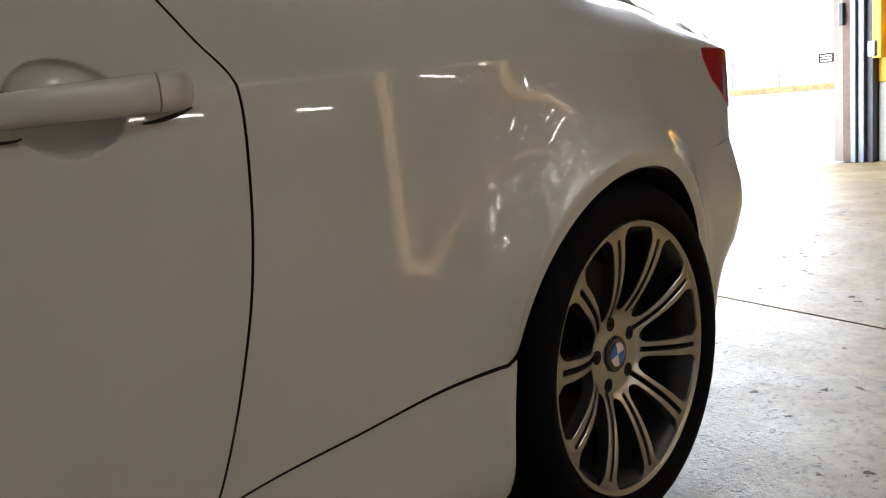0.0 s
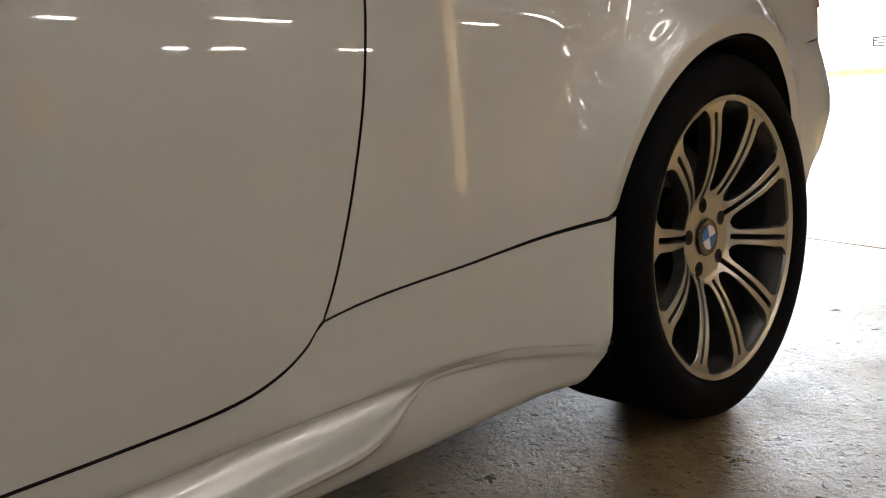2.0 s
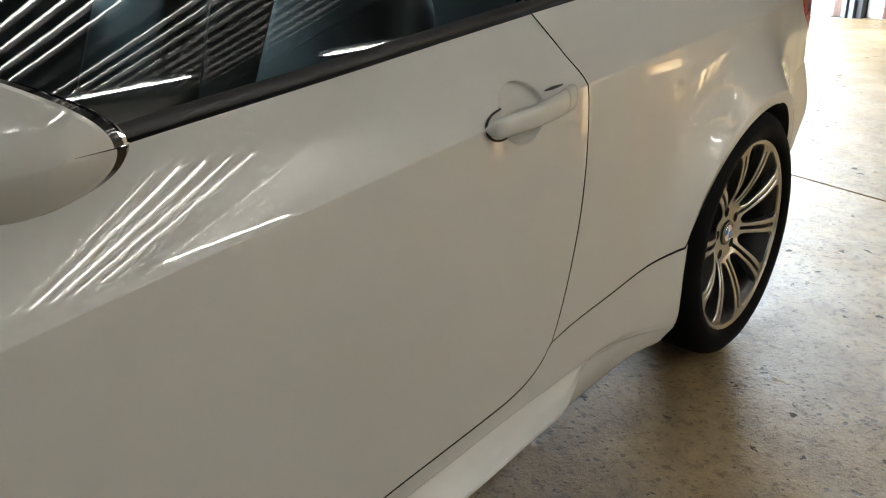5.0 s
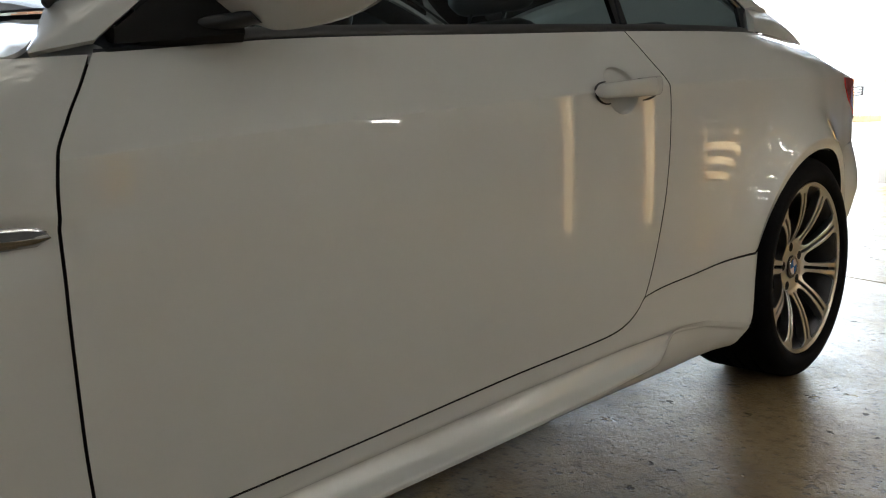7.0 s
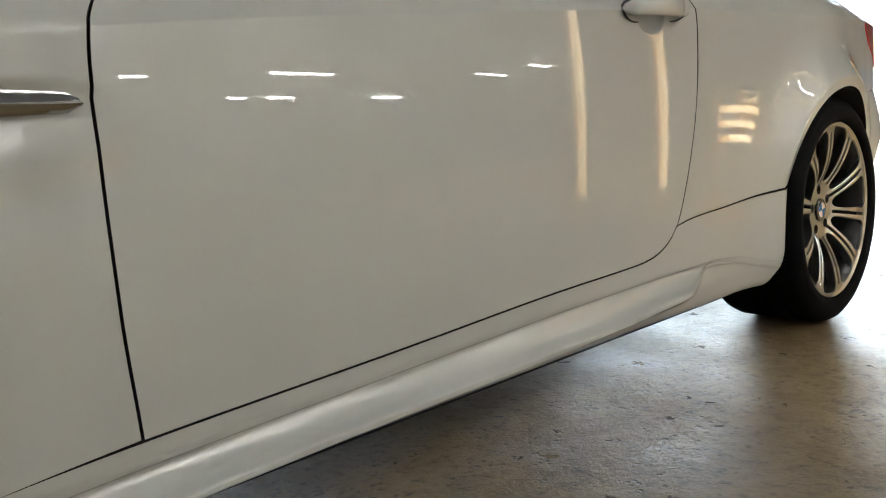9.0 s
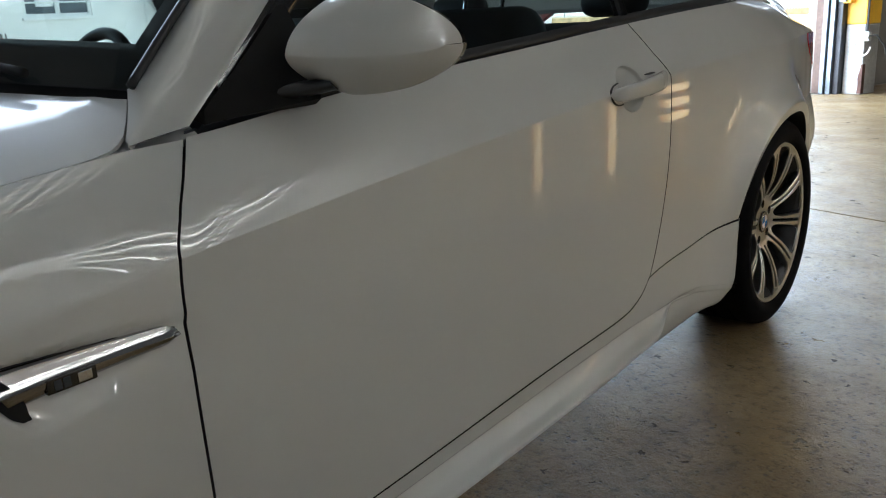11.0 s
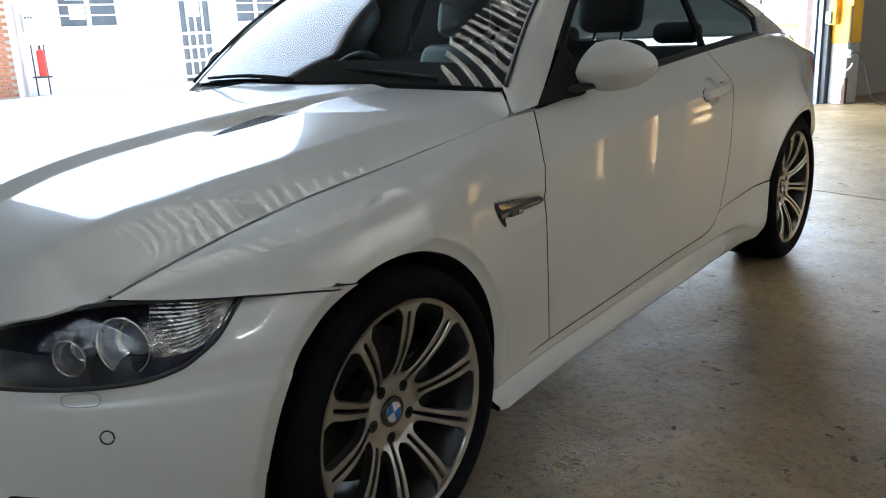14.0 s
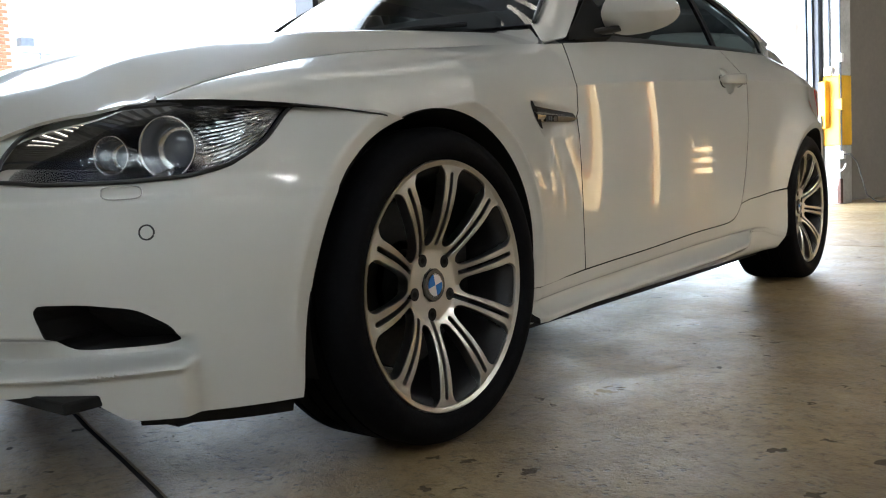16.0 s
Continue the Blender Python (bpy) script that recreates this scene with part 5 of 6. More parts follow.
    part("brake_caliper", bm, dark_steel, hub, "grey brake caliper", True)
    for ob in hub.children_recursive:
        if not ob.name.startswith("tyre") and ob.type == "MESH":
            ob.data.transform(Matrix.Diagonal((1, 1.045, 1.045, 1)))
    hub.data.transform(Matrix.Diagonal((1, 1.045, 1.045, 1)))
    return hub


def place_wheel(w, x, y, z, mirrored=False):
    w.parent = car
    w.matrix_local = Matrix.Translation((x, y, z)) @ (Matrix.Rotation(math.pi, 4, "Z") if mirrored else Matrix.Identity(4))


fw = wheel(WHEEL_F, 0.238, 11)
rw = wheel(WHEEL_R, 0.258, -9)
for w, y, z, x in ((fw, 0.006, WHEEL_F, 0.890), (rw, AXLE_R + 0.006, WHEEL_R, 0.888)):
    other = copy_thing(w, Matrix.Identity(4))
    place_wheel(w, x, y, z)
    place_wheel(other, -x, y, z, True)

# ---------------------------------------------------------------- door handles


def handle():
    """Bar handle: a tapered bow that stands off the door, with a separate lock cap."""
    for k, (a, b, name) in enumerate(((0.0, 0.775, "door_handle"), (0.785, 1.0, "lock_cap"))):
        n = 40
        vs, fs = [], []
        ks = np.linspace(a, b, n)
        for u in ks:
            y = 1.692 + 0.240 * u
            z = float(crease_z(y)) + 0.001
            ends = min(1.0, (u / 0.10)) if u < 0.5 else min(1.0, (1 - u) / 0.12)
            ends = math.sqrt(max(0.0, 1 - (1 - ends) ** 2))
            half = (0.0155 + 0.0065 * u) * (0.10 + 0.90 * ends)
            base = float(lower_side(y, min(z, float(crease_z(y))))) - 0.004
            stand = 0.010 + 0.022 * math.sin(math.pi * min(1, max(0, u * 0.92 + 0.04))) ** 0.7
            for t in np.linspace(0, math.tau, 20, endpoint=False):
                c, s_ = math.cos(t), math.sin(t)
                vs.append((base + (stand * (0.35 + 0.65 * ends)) + 0.011 * (0.25 + 0.75 * ends) * math.copysign(abs(c) ** 0.8, c) + 0.002, y, z + half * math.copysign(abs(s_) ** 0.75, s_)))
        for i in range(n - 1):
            for j in range(20):
                fs.append((i * 20 + j, i * 20 + (j + 1) % 20, (i + 1) * 20 + (j + 1) % 20, (i + 1) * 20 + j))
        fs.append(tuple(range(20)))
        fs.append(tuple((n - 1) * 20 + j for j in range(20))[::-1])
        v2, f2 = flip_mesh(vs, fs)
        for v, f, d in ((vs, fs, door_l), (v2, f2, door_r)):
            ob = child(name, v, f, paint, d, "body-colour bar handle" if k == 0 else "", True, 60)
    # dark seal line round the handle's ends
    pts, pts2, pts3 = [], [], []
    for u in np.linspace(-0.30, 0.30, 22):
        ang = u * math.tau
        y = 1.735 - 0.040 * math.cos(ang) + 0.02 * abs(u)
        z = float(crease_z(y)) + (0.0185 if ang > 0 else 0.027) * math.sin(ang)
        pts.append((float(side(y, z)) + 0.0025, y, z))
    for u in np.linspace(0, 1, 14):
        y = 1.868 + 0.052 * u
        pts2.append((float(side(y, float(crease_z(y)) + 0.0185)) + 0.0035, y, float(crease_z(y)) + 0.0185 - 0.002 * u))
        y = 1.872 + 0.058 * u
        pts3.append((float(lower_side(y, 0.84)) + 0.0030, y, float(crease_z(y)) - 0.028 + 0.010 * u * u))
    for pp in (pts, pts2, pts3):
        v, f = tube(pp, lambda t: 0.0012 + 0.0014 * math.sin(math.pi * min(1, max(0, t))), 6)
        v = [tuple(p) for p in v]
        v2, f2 = flip_mesh(v, f)
        for vv, ff, d in ((v, f, door_l), (v2, f2, door_r)):
            child("handle_seal", vv, ff, trim_black, d)


handle()

# ---------------------------------------------------------------- gill in the front wing: black mouth, chrome bar, small badge plate
for sgn in (1, -1):
    n = 34
    vs, fs = [], []
    for u in np.linspace(0, 1, n):
        y = 0.384 + 0.222 * u
        top, low = 0.7125 - 0.013 * u, 0.670 + 0.007 * u
        z, h = (top + low) / 2, (top - low) / 2 * min(1, (1 - u) / 0.10 + 0.35)
        y -= 0.010 * (1 - u) * (0.5 - u) if u < 0.5 else 0
        x = float(lower_side(y, z)) - 0.003 * math.cos(u * math.pi / 2)
        for c, d in ((-1, -0.014), (-0.94, 0.000), (-0.5, 0.0060), (-0.10, 0.0075), (0.05, 0.0050), (0.50, 0.0000), (0.96, -0.0015), (1, -0.014)):
            vs.append(((x + d) * sgn, y + 0.024 * (1 - u) ** 3 * (1 - c) / 2, z + c * h))
    for i in range(n - 1):
        for j in range(7):
            fs.append((i * 8 + j, i * 8 + j + 1, (i + 1) * 8 + j + 1, (i + 1) * 8 + j))
    fs += [tuple(range(8)), tuple((n - 1) * 8 + j for j in range(8))]
    gill = child("wing_gill", vs, fs, dark_chrome, car, "dark chrome side gill with a small dark badge", True, 40)
    # black crescent laid over the hollow's front wall to stand for its shade
    vs = []
    for u in np.linspace(0, 1, 20):
        z = 0.656 + 0.066 * u
        y0 = float(np.interp(z, [0.650, 0.655, 0.664, 0.69, 0.712, 0.722], [0.424, 0.413, 0.401, 0.383, 0.374, 0.376]))
        wide = 0.004 + 0.024 * math.sin(math.pi * (0.04 + 0.92 * u)) ** 0.7
        for w in np.linspace(0, 1, 8):
            x = float(lower_side(y0 + wide * w, z)) + 0.0016
            vs.append((x * sgn, y0 - 0.002 + wide * w, z))
    child("gill_mouth", vs, grid_faces(20, 8), liner_shade_black, gill, "black patch for the shaded mouth of the gill")
    v, f = tube([((float(side(y, z)) + 0.0006) * sgn, y, z) for y, z in [(0.378 + 0.228 * u, 0.7145 - 0.016 * u - 0.006 * u ** 6) for u in np.linspace(0, 1, 20)]], 0.0016, 5)
    child("gill_seam", v, f, trim_black, gill)
    bm = bmesh.new()
    y0, z0 = 0.468, 0.682
    x0 = float(lower_side(y0, z0)) + 0.0042
    box(bm, (x0 - 0.004, y0 - 0.028, z0 - 0.0085), (x0 + 0.0025, y0 + 0.028, z0 + 0.0085), 0.0012)
    for v in bm.verts:
        v.co.x *= sgn
    plate = part("badge_plate", bm, gloss_black, gill)
    for dy, mat_ in ((-0.016, dark_steel), (-0.006, dark_steel), (0.010, chrome)):
        bm = bmesh.new()
        box(bm, (x0 + 0.0022, y0 + dy - 0.004, z0 - 0.0055), (x0 + 0.0036, y0 + dy + (0.012 if dy > 0 else 0.004), z0 + 0.0055), 0.0005)
        for v in bm.verts:
            v.co.x *= sgn
        ob = bm_object("badge_bar", bm, mat_)
        ob.parent = gill

# ---------------------------------------------------------------- door mirrors


def mirror_half(u):
    return (0.061 + 0.010 * smooth01(u / 0.3)) * np.sqrt(np.clip(1 - np.asarray(u) ** 3.2, 0, 1)) + 0.0005


def mirror_top(u):
    return 1.009 - 0.010 * u + mirror_half(u)


def mirror_low(u):
    return 1.009 - 0.010 * u - mirror_half(u)


def mirror_shell(u, v):
    """Front shell of the mirror housing: u outwards, v upwards."""
    lo, hi = mirror_low(u), mirror_top(u)
    z = lo + (hi - lo) * v
    back = np.where(v > 0.40, 0.072 * np.clip((v - 0.40) / 0.60, 0, 1) ** 2.3, 0.010 * np.clip((0.40 - v) / 0.40, 0, 1) + 0.066 * np.clip((0.40 - v) / 0.40, 0, 1) ** 1.7)
    x = 0.812 + 0.040 * v * (1 - u) + 0.170 * u
    y = 0.847 + 0.085 * u + 0.045 * u ** 3 + back * (1 - 0.5 * u) + 0.020 * u ** 8
    return np.stack([x, y, z], -1)


for sgn in (1, -1):
    us = np.concatenate([[0, 0.01], np.linspace(0.03, 0.80, 26), 1 - 0.2 * (1 - np.linspace(0.08, 1, 16)) ** 2.2])
    vv = np.concatenate([[0, 0.02], np.linspace(0.05, 0.36, 9), [0.385, 0.40, 0.415], np.linspace(0.45, 0.95, 14), [0.98, 1.0]])
    U, V = np.meshgrid(us, vv, indexing="ij")
    sh = mirror_shell(U, V)
    n, m = U.shape
    ring = [(i, 0) for i in range(n)] + [(n - 1, j) for j in range(1, m)] + [(i, m - 1) for i in range(n - 2, -1, -1)] + [(0, j) for j in range(m - 2, 0, -1)]
    edge = np.array([sh[i, j] for i, j in ring])
    mid_c = edge.mean(0)
    verts = [tuple(p) for p in sh.reshape(-1, 3)]
    fs = grid_faces(n, m)
    start = len(verts)
    rims = []
    for push, shrink in ((0.006, 0.0), (0.016, 0.03)):
        ring_p = edge + np.array([0.0, push, 0.0])
        ring_p = ring_p + (mid_c - ring_p) * np.array([shrink, 0, shrink])
        rims.append(ring_p)
    verts += [tuple(p) for p in rims[0]]
    c = len(ring)
    for k in range(c):
        l = (k + 1) % c
        fs.append((ring[k][0] * m + ring[k][1], ring[l][0] * m + ring[l][1], start + l, start + k))
    verts = [(x * sgn, y, z) for x, y, z in verts]
    mirror = child("door_mirror", verts, fs, paint, car, "white door mirror on a black arm", True, 50)
    back_v = np.concatenate([rims[0], rims[1], [rims[1].mean(0) + np.array([0, 0.012, 0])]]) * (sgn, 1, 1)
    fs = [(k, (k + 1) % c, c + (k + 1) % c, c + k) for k in range(c)] + [(c + k, c + (k + 1) % c, 2 * c) for k in range(c)]
    child("housing_back", back_v, fs, gloss_black, mirror, "black rear edge of the mirror")
    glass_p = rims[1] + (rims[1].mean(0) - rims[1]) * 0.12 + np.array([0, 0.016, 0])
    child("mirror_glass", [tuple(p * (sgn, 1, 1)) for p in glass_p], [tuple(range(c))], mirror_silver, mirror, smooth=False)
    # arm and foot on the door
    arm = [Vector((0.785, 0.862, 0.948)), Vector((0.806, 0.880, 0.952)), Vector((0.828, 0.897, 0.958)), Vector((0.850, 0.912, 0.966))]
    v, f = tube([(p.x * sgn, p.y, p.z) for p in arm], lambda t: 0.022 - 0.004 * t, 16)
    child("arm", [(a[0], a[1], 0.940 + (a[2] - 0.940) * 0.55) for a in v], f, trim_black, mirror, "black mirror arm")
# ---------------------------------------------------------------- cabin


def soft_box(lo, hi, r, seg=3):
    return block(lo, hi, r, seg)


def seat(x):
    base = bm_object("seat", soft_box((x - 0.25, 1.20, 0.36), (x + 0.25, 1.72, 0.52), 0.06), seat_leather, True, 60)
    base.parent = car
    tagged(base, label="dark leather front seat with a headrest")
    bm = soft_box((-0.25, -0.065, 0.0), (0.25, 0.065, 0.62), 0.055)
    for v in bm.verts:
        v.co.x *= 1 - 0.28 * smooth01((v.co.z - 0.35) / 0.3)
    bmesh.ops.transform(bm, matrix=Matrix.Translation((x, 1.70, 0.46)) @ Matrix.Rotation(radians(-20), 4, "X"), verts=bm.verts)
    part("backrest", bm, seat_leather, base, "", True, 60)
    bm = soft_box((-0.135, -0.055, -0.09), (0.135, 0.055, 0.09), 0.05)
    bmesh.ops.transform(bm, matrix=Matrix.Translation((x, 1.945, 1.165)) @ Matrix.Rotation(radians(-12), 4, "X"), verts=bm.verts)
    part("headrest", bm, seat_leather, base, "", True, 60)
    bm = bmesh.new()
    for d in (-0.06, 0.06):
        rod(bm, (x + d, 1.90, 1.00), (x + d, 1.935, 1.12), 0.006, 8)
    part("headrest_posts", bm, chrome, base)


seat(0.37)
seat(-0.37)
bm = soft_box((-0.62, 2.10, 0.34), (0.62, 2.52, 0.52), 0.06)
bench = part("rear_bench", bm, seat_leather, car, "dark leather rear bench", True, 60)
bm = soft_box((-0.60, -0.07, 0.0), (0.60, 0.07, 0.56), 0.06)
bmesh.ops.transform(bm, matrix=Matrix.Translation((0, 2.50, 0.46)) @ Matrix.Rotation(radians(-22), 4, "X"), verts=bm.verts)
part("backrest", bm, seat_leather, bench, "", True, 60)
for x in (0.33, -0.33):
    bm = soft_box((x - 0.12, 2.66, 1.00), (x + 0.12, 2.76, 1.10), 0.045)
    part("headrest", bm, seat_leather, bench, "", True, 60)
bm = soft_box((-0.62, 2.70, 0.93), (0.62, 3.05, 0.98), 0.02)
part("parcel_shelf", bm, dash_plastic, car)
bm = soft_box((-0.70, 0.66, 0.60), (0.70, 1.06, 0.955), 0.06)
for v in bm.verts:
    if v.co.z > 0.85:
        v.co.z -= 0.10 * smooth01((v.co.y - 0.85) / 0.3) - 0.012 * (1 - (v.co.x / 0.7) ** 2)
dash = part("dashboard", bm, dash_plastic, car, "dark moulded dashboard", True, 50)
bm = soft_box((-0.56, 0.88, 0.86), (-0.20, 1.12, 0.965), 0.05)
ob = part("instrument_hood", bm, dash_plastic, dash, "", True, 50)
v, f = tube([(-0.37 + 0.185 * math.cos(t), 1.20 + 0.06 * math.sin(t), 0.86 + 0.175 * math.sin(t)) for t in np.linspace(0, math.tau, 48, endpoint=False)], 0.016, 10, True)
sw = child("steering_wheel", v, f, seat_leather, car, "black leather steering wheel on the offside")
bm = soft_box((-0.47, 1.165, 0.80), (-0.27, 1.215, 0.91), 0.025)
part("steering_boss", bm, dash_plastic, sw, "", True, 50)
for t in (0.0, math.pi, -math.pi / 2):
    bm = bmesh.new()
    rod(bm, (-0.37, 1.19, 0.86), (-0.37 + 0.18 * math.cos(t), 1.20 + 0.06 * math.sin(t), 0.86 + 0.17 * math.sin(t)), 0.013, 8)
    part("steering_spoke", bm, dash_plastic, sw)
bm = soft_box((-0.12, 0.95, 0.30), (0.12, 2.0, 0.55), 0.04)
part("centre_console", bm, dash_plastic, car, "", True, 50)
bm = soft_box((-0.11, 1.24, 1.245), (0.11, 1.29, 1.305), 0.022)
part("rear_view_mirror", bm, trim_black, car, "black interior mirror", True, 50)
# inner door panels, rear side trims and headlining
yy = np.linspace(0.72, 2.70, 60)
Y, V = np.meshgrid(yy, np.linspace(0, 1, 14), indexing="ij")
Z = 0.30 + (top_z(Y) + 0.004 - 0.30) * V
Pd = np.stack([pane_x(Y, 0.95) - 0.055 + 0.045 * smooth01((V - 0.82) / 0.18), Y, Z], -1)
both_sides("door_lining", Pd.reshape(-1, 3), grid_faces(60, 14), dash_plastic, None, "dark door lining")
sxx = np.linspace(-1, 1, 21)
hy = np.linspace(1.27, 2.40, 30)
SX, HY = np.meshgrid(sxx, hy, indexing="ij")
Ph = np.stack([(rail_x(HY) + 0.005) * SX, HY, rail_z(HY) - 0.035 + 0.045 * (1 - SX ** 2)], -1)
ob = mesh_object("headlining", Ph.reshape(-1, 3), grid_faces(21, 30), material("grey_headlining", (0.16, 0.16, 0.155), rough=0.9, spread=0.08))
ob.parent = car
k = np.linspace(0, 1, 60)
uy = 0.74 + (2.68 - 0.74) * k
rr = np.interp(uy, [0.712, 0.957, 1.192, 1.463, 1.99, 2.432, 2.705], [0.69, 0.90, 1.13, 1.44, 2.0, 2.52, 2.93])
A2 = on_pane(uy, daylight_top(uy) - 0.03, 0.02)
B2 = np.stack([rail_x(rr) - 0.012, rr, rail_z(rr) - 0.03], -1)
Pp = np.stack([A2 * (1 - t) + B2 * t for t in np.linspace(0, 1, 5)], 1)
Pp[..., 0] -= 0.02 * np.sin(np.linspace(0, math.pi, 5))[None, :]
both_sides("pillar_lining", Pp.reshape(-1, 3), grid_faces(60, 5), dash_plastic)

# ---------------------------------------------------------------- the workshop
# The hall stands askew to the car: a runs from the door wall into the room, b along that wall.
ROOF_Z, WALL_R, WALL_F, WALL_B, DOOR_H, REAR_H = 5.8, 11.5, -9.0, 26.0, 4.9, 3.45
before = set(bpy.data.objects)


def structure(name, bm, mat, label="", category=""):
    ob = bm_object(name, bm, mat)
    return tagged(ob, label=label, category=category, kind="structure")


# floor slabs with open joints between them
floor = new("floor")
tagged(floor, label="worn pitted concrete workshop floor with open joints", category="floor", kind="structure")


def slab(x0, x1, y0, y1):
    n, m = 90, 24
    vs, fs = [], []
    g = 0.008
    for i in range(n + 1):
        for j in range(m + 1):
            x = x0 + (x1 - x0) * i / n
            y = y0 + (y1 - y0) * j / m
            if 0 < j < m and i in (0, n):
                x += 0.006 * noise.noise(Vector((x * 3, y * 7, 1)))
            if 0 < i < n and j in (0, m):
                y += 0.004 * noise.noise(Vector((x * 7, y * 3, 5)))
            x += g if i == 0 else -g if i == n else 0
            y += g if j == 0 else -g if j == m else 0
            vs.append((x, y, 0.0))
    k = m + 1
    for i in range(n):
        for j in range(m):
            fs.append((i * k + j, (i + 1) * k + j, (i + 1) * k + j + 1, i * k + j + 1))
    ring = [i * k for i in range(n + 1)] + [n * k + j for j in range(1, m + 1)] + [i * k + m for i in range(n - 1, -1, -1)] + [j for j in range(m - 1, 0, -1)]
    start = len(vs)
    vs += [(vs[a][0], vs[a][1], -0.05) for a in ring]
    c = len(ring)
    for a in range(c):
        b = (a + 1) % c
        fs.append((ring[a], start + a, start + b, ring[b]))
    ob = mesh_object("slab", vs, fs, floor_concrete, False)
    ob.parent = floor


joints = [WALL_F + 0.01, -3.91, 0.76, 5.43, 10.10, 14.77, 19.44, WALL_B - 0.01]
for y0, y1 in zip(joints[:-1], joints[1:]):
    slab(0.0, WALL_R - 0.01, y0, y1)
joint = material("dirty_joint", (0.03, 0.027, 0.022), rough=0.9, spread=0.3)
ob = bm_object("joint_filler", block((0.006, WALL_F + 0.02, -0.06), (WALL_R - 0.02, WALL_B - 0.02, -0.008)), joint)
ob.parent = floor
# rough strip of the threshold under the doors
bm = bmesh.new()
n = 70
for k in range(n):
    y0, y1 = -1.4 + 11.4 * k / n, -1.4 + 11.4 * (k + 1) / n
    w = -0.30 + 0.05 * noise.noise(Vector((y0 * 2.0, 3, 0)))
    box(bm, (w, y0, -0.06), (-0.006, y1, -0.006 + 0.004 * noise.noise(Vector((y0 * 3, 0, 0)))))
structure("threshold", bm, material("rough_threshold", (0.28, 0.25, 0.2), rough=0.85, spread=0.35, scale=7, fine=60, bump=0.6), "rough concrete strip along the doorways", "threshold")

# walls
structure("wall_right", block((WALL_R, WALL_F, 0), (WALL_R + 0.25, WALL_B, ROOF_Z)), wall_paint, "dull grey painted workshop wall", "wall")
structure("wall_front", block((-0.25, WALL_F - 0.25, 0), (WALL_R + 0.25, WALL_F, ROOF_Z)), bounce_wall, "unseen front wall, kept pale to bounce light", "wall")
structure("wall_rear", block((-0.25, WALL_B, 0), (WALL_R + 0.25, WALL_B + 0.25, ROOF_Z)), wall_paint, "dull grey painted workshop wall", "wall")
bm = bmesh.new()
box(bm, (-0.25, WALL_F, 0), (0, 0.40, ROOF_Z))
box(bm, (-0.25, 0.40, 5.0), (0, 3.37, ROOF_Z))
# unseen lintel over the rear door, set low to keep light off the floor
box(bm, (-0.25, 5.65, REAR_H), (0, 10.10, ROOF_Z))
box(bm, (-0.25, 10.10, 0), (-0.03, WALL_B, ROOF_Z))
structure("wall_between", block((-0.25, 3.37, 0), (0, 5.13, ROOF_Z)), wall_grey, "pale grey rendered wall between the doorways", "wall")
structure("wall_left", bm, wall_paint, "dull grey wall with two tall open doorways", "wall")
structure("door_jamb", block((-0.28, 3.32, 0), (0.03, 3.368, 5.0), 0.006), dark_steel, "dark steel door jamb", "door frame")
structure("pier", block((-0.27, 5.13, 0), (0.03, 5.65, ROOF_Z), 0.02), column_white, "white painted pier beside the doorway", "pier")

# roof: corrugated sheeting with two barred rooflights and a third, at the front, added as fill
RIB = 0.25
LIGHTS = ((1.85, 3.3, -4.0, 12.0), (7.3, 11.2, 6.4, 12.0), (5.6, 11.2, -8.0, -3.4))
bm = bmesh.new()
for a, b, gaps in ((-0.25, 1.85, ()), (1.85, 3.3, ((-4.0, 12.0),)), (3.3, 5.6, ()), (5.6, 7.3, ((-8.0, -3.4),)), (7.3, 11.2, ((-8.0, -3.4), (6.4, 12.0))), (11.2, WALL_R + 0.25, ())):
    ends_ = [WALL_F - 0.25, *(v for g in gaps for v in g), WALL_B + 0.25]
    for y0, y1 in zip(ends_[::2], ends_[1::2]):
        n = int((y1 - y0) / 0.0625)
        prev = None
        for i in range(n + 1):
            y = y0 + (y1 - y0) * i / n
            dz = 0.022 * math.cos(y / RIB * math.tau)
            row = (bm.verts.new((a, y, ROOF_Z + dz)), bm.verts.new((b, y, ROOF_Z + dz)))
            if prev:
                bm.faces.new((prev[0], prev[1], row[1], row[0]))
            prev = row
structure("ceiling", bm, roof_sheet, "dark corrugated roof sheeting", "ceiling")
structure("roof_cover", block((-0.25, WALL_F - 0.25, ROOF_Z + 0.30), (WALL_R + 0.25, WALL_B + 0.25, ROOF_Z + 0.34)), roof_sheet, "roof deck above the sheeting", "roof")
for x0, x1, y0, y1 in LIGHTS:
    vs, fs = [], []
    n = int((y1 - y0) / 0.0625)
    for i in range(n + 1):
        y = y0 + (y1 - y0) * i / n
        vs += [(x0, y, ROOF_Z + 0.022 * math.cos(y / RIB * math.tau)), (x1, y, ROOF_Z + 0.022 * math.cos(y / RIB * math.tau))]
        if i:
            fs.append((2 * i - 2, 2 * i - 1, 2 * i + 1, 2 * i))
    ob = mesh_object("rooflight", vs, fs, skylight_dull if x0 < 5 else front_fill_sheet if y0 < 0 else skylight_sheet)
    tagged(ob, label="glowing rooflight in the roof, the front one added as fill", category="rooflight", group="rooflights", kind="structure")
    bars = new("rooflight_bars")
    tagged(bars, label="dark bars under the rooflight", category="purlin", kind="structure")
    y, half_bar, pitch = y0 + 0.1, *((0.065, 0.24) if x0 < 5 else (0.09, 0.32))
    while y < y1:
        ob = bm_object("bar", block((x0 - 0.05, y - half_bar, ROOF_Z - 0.12), (x1 + 0.05, y + half_bar, ROOF_Z - 0.03)), roof_sheet)
        ob.parent = bars
        y += pitch
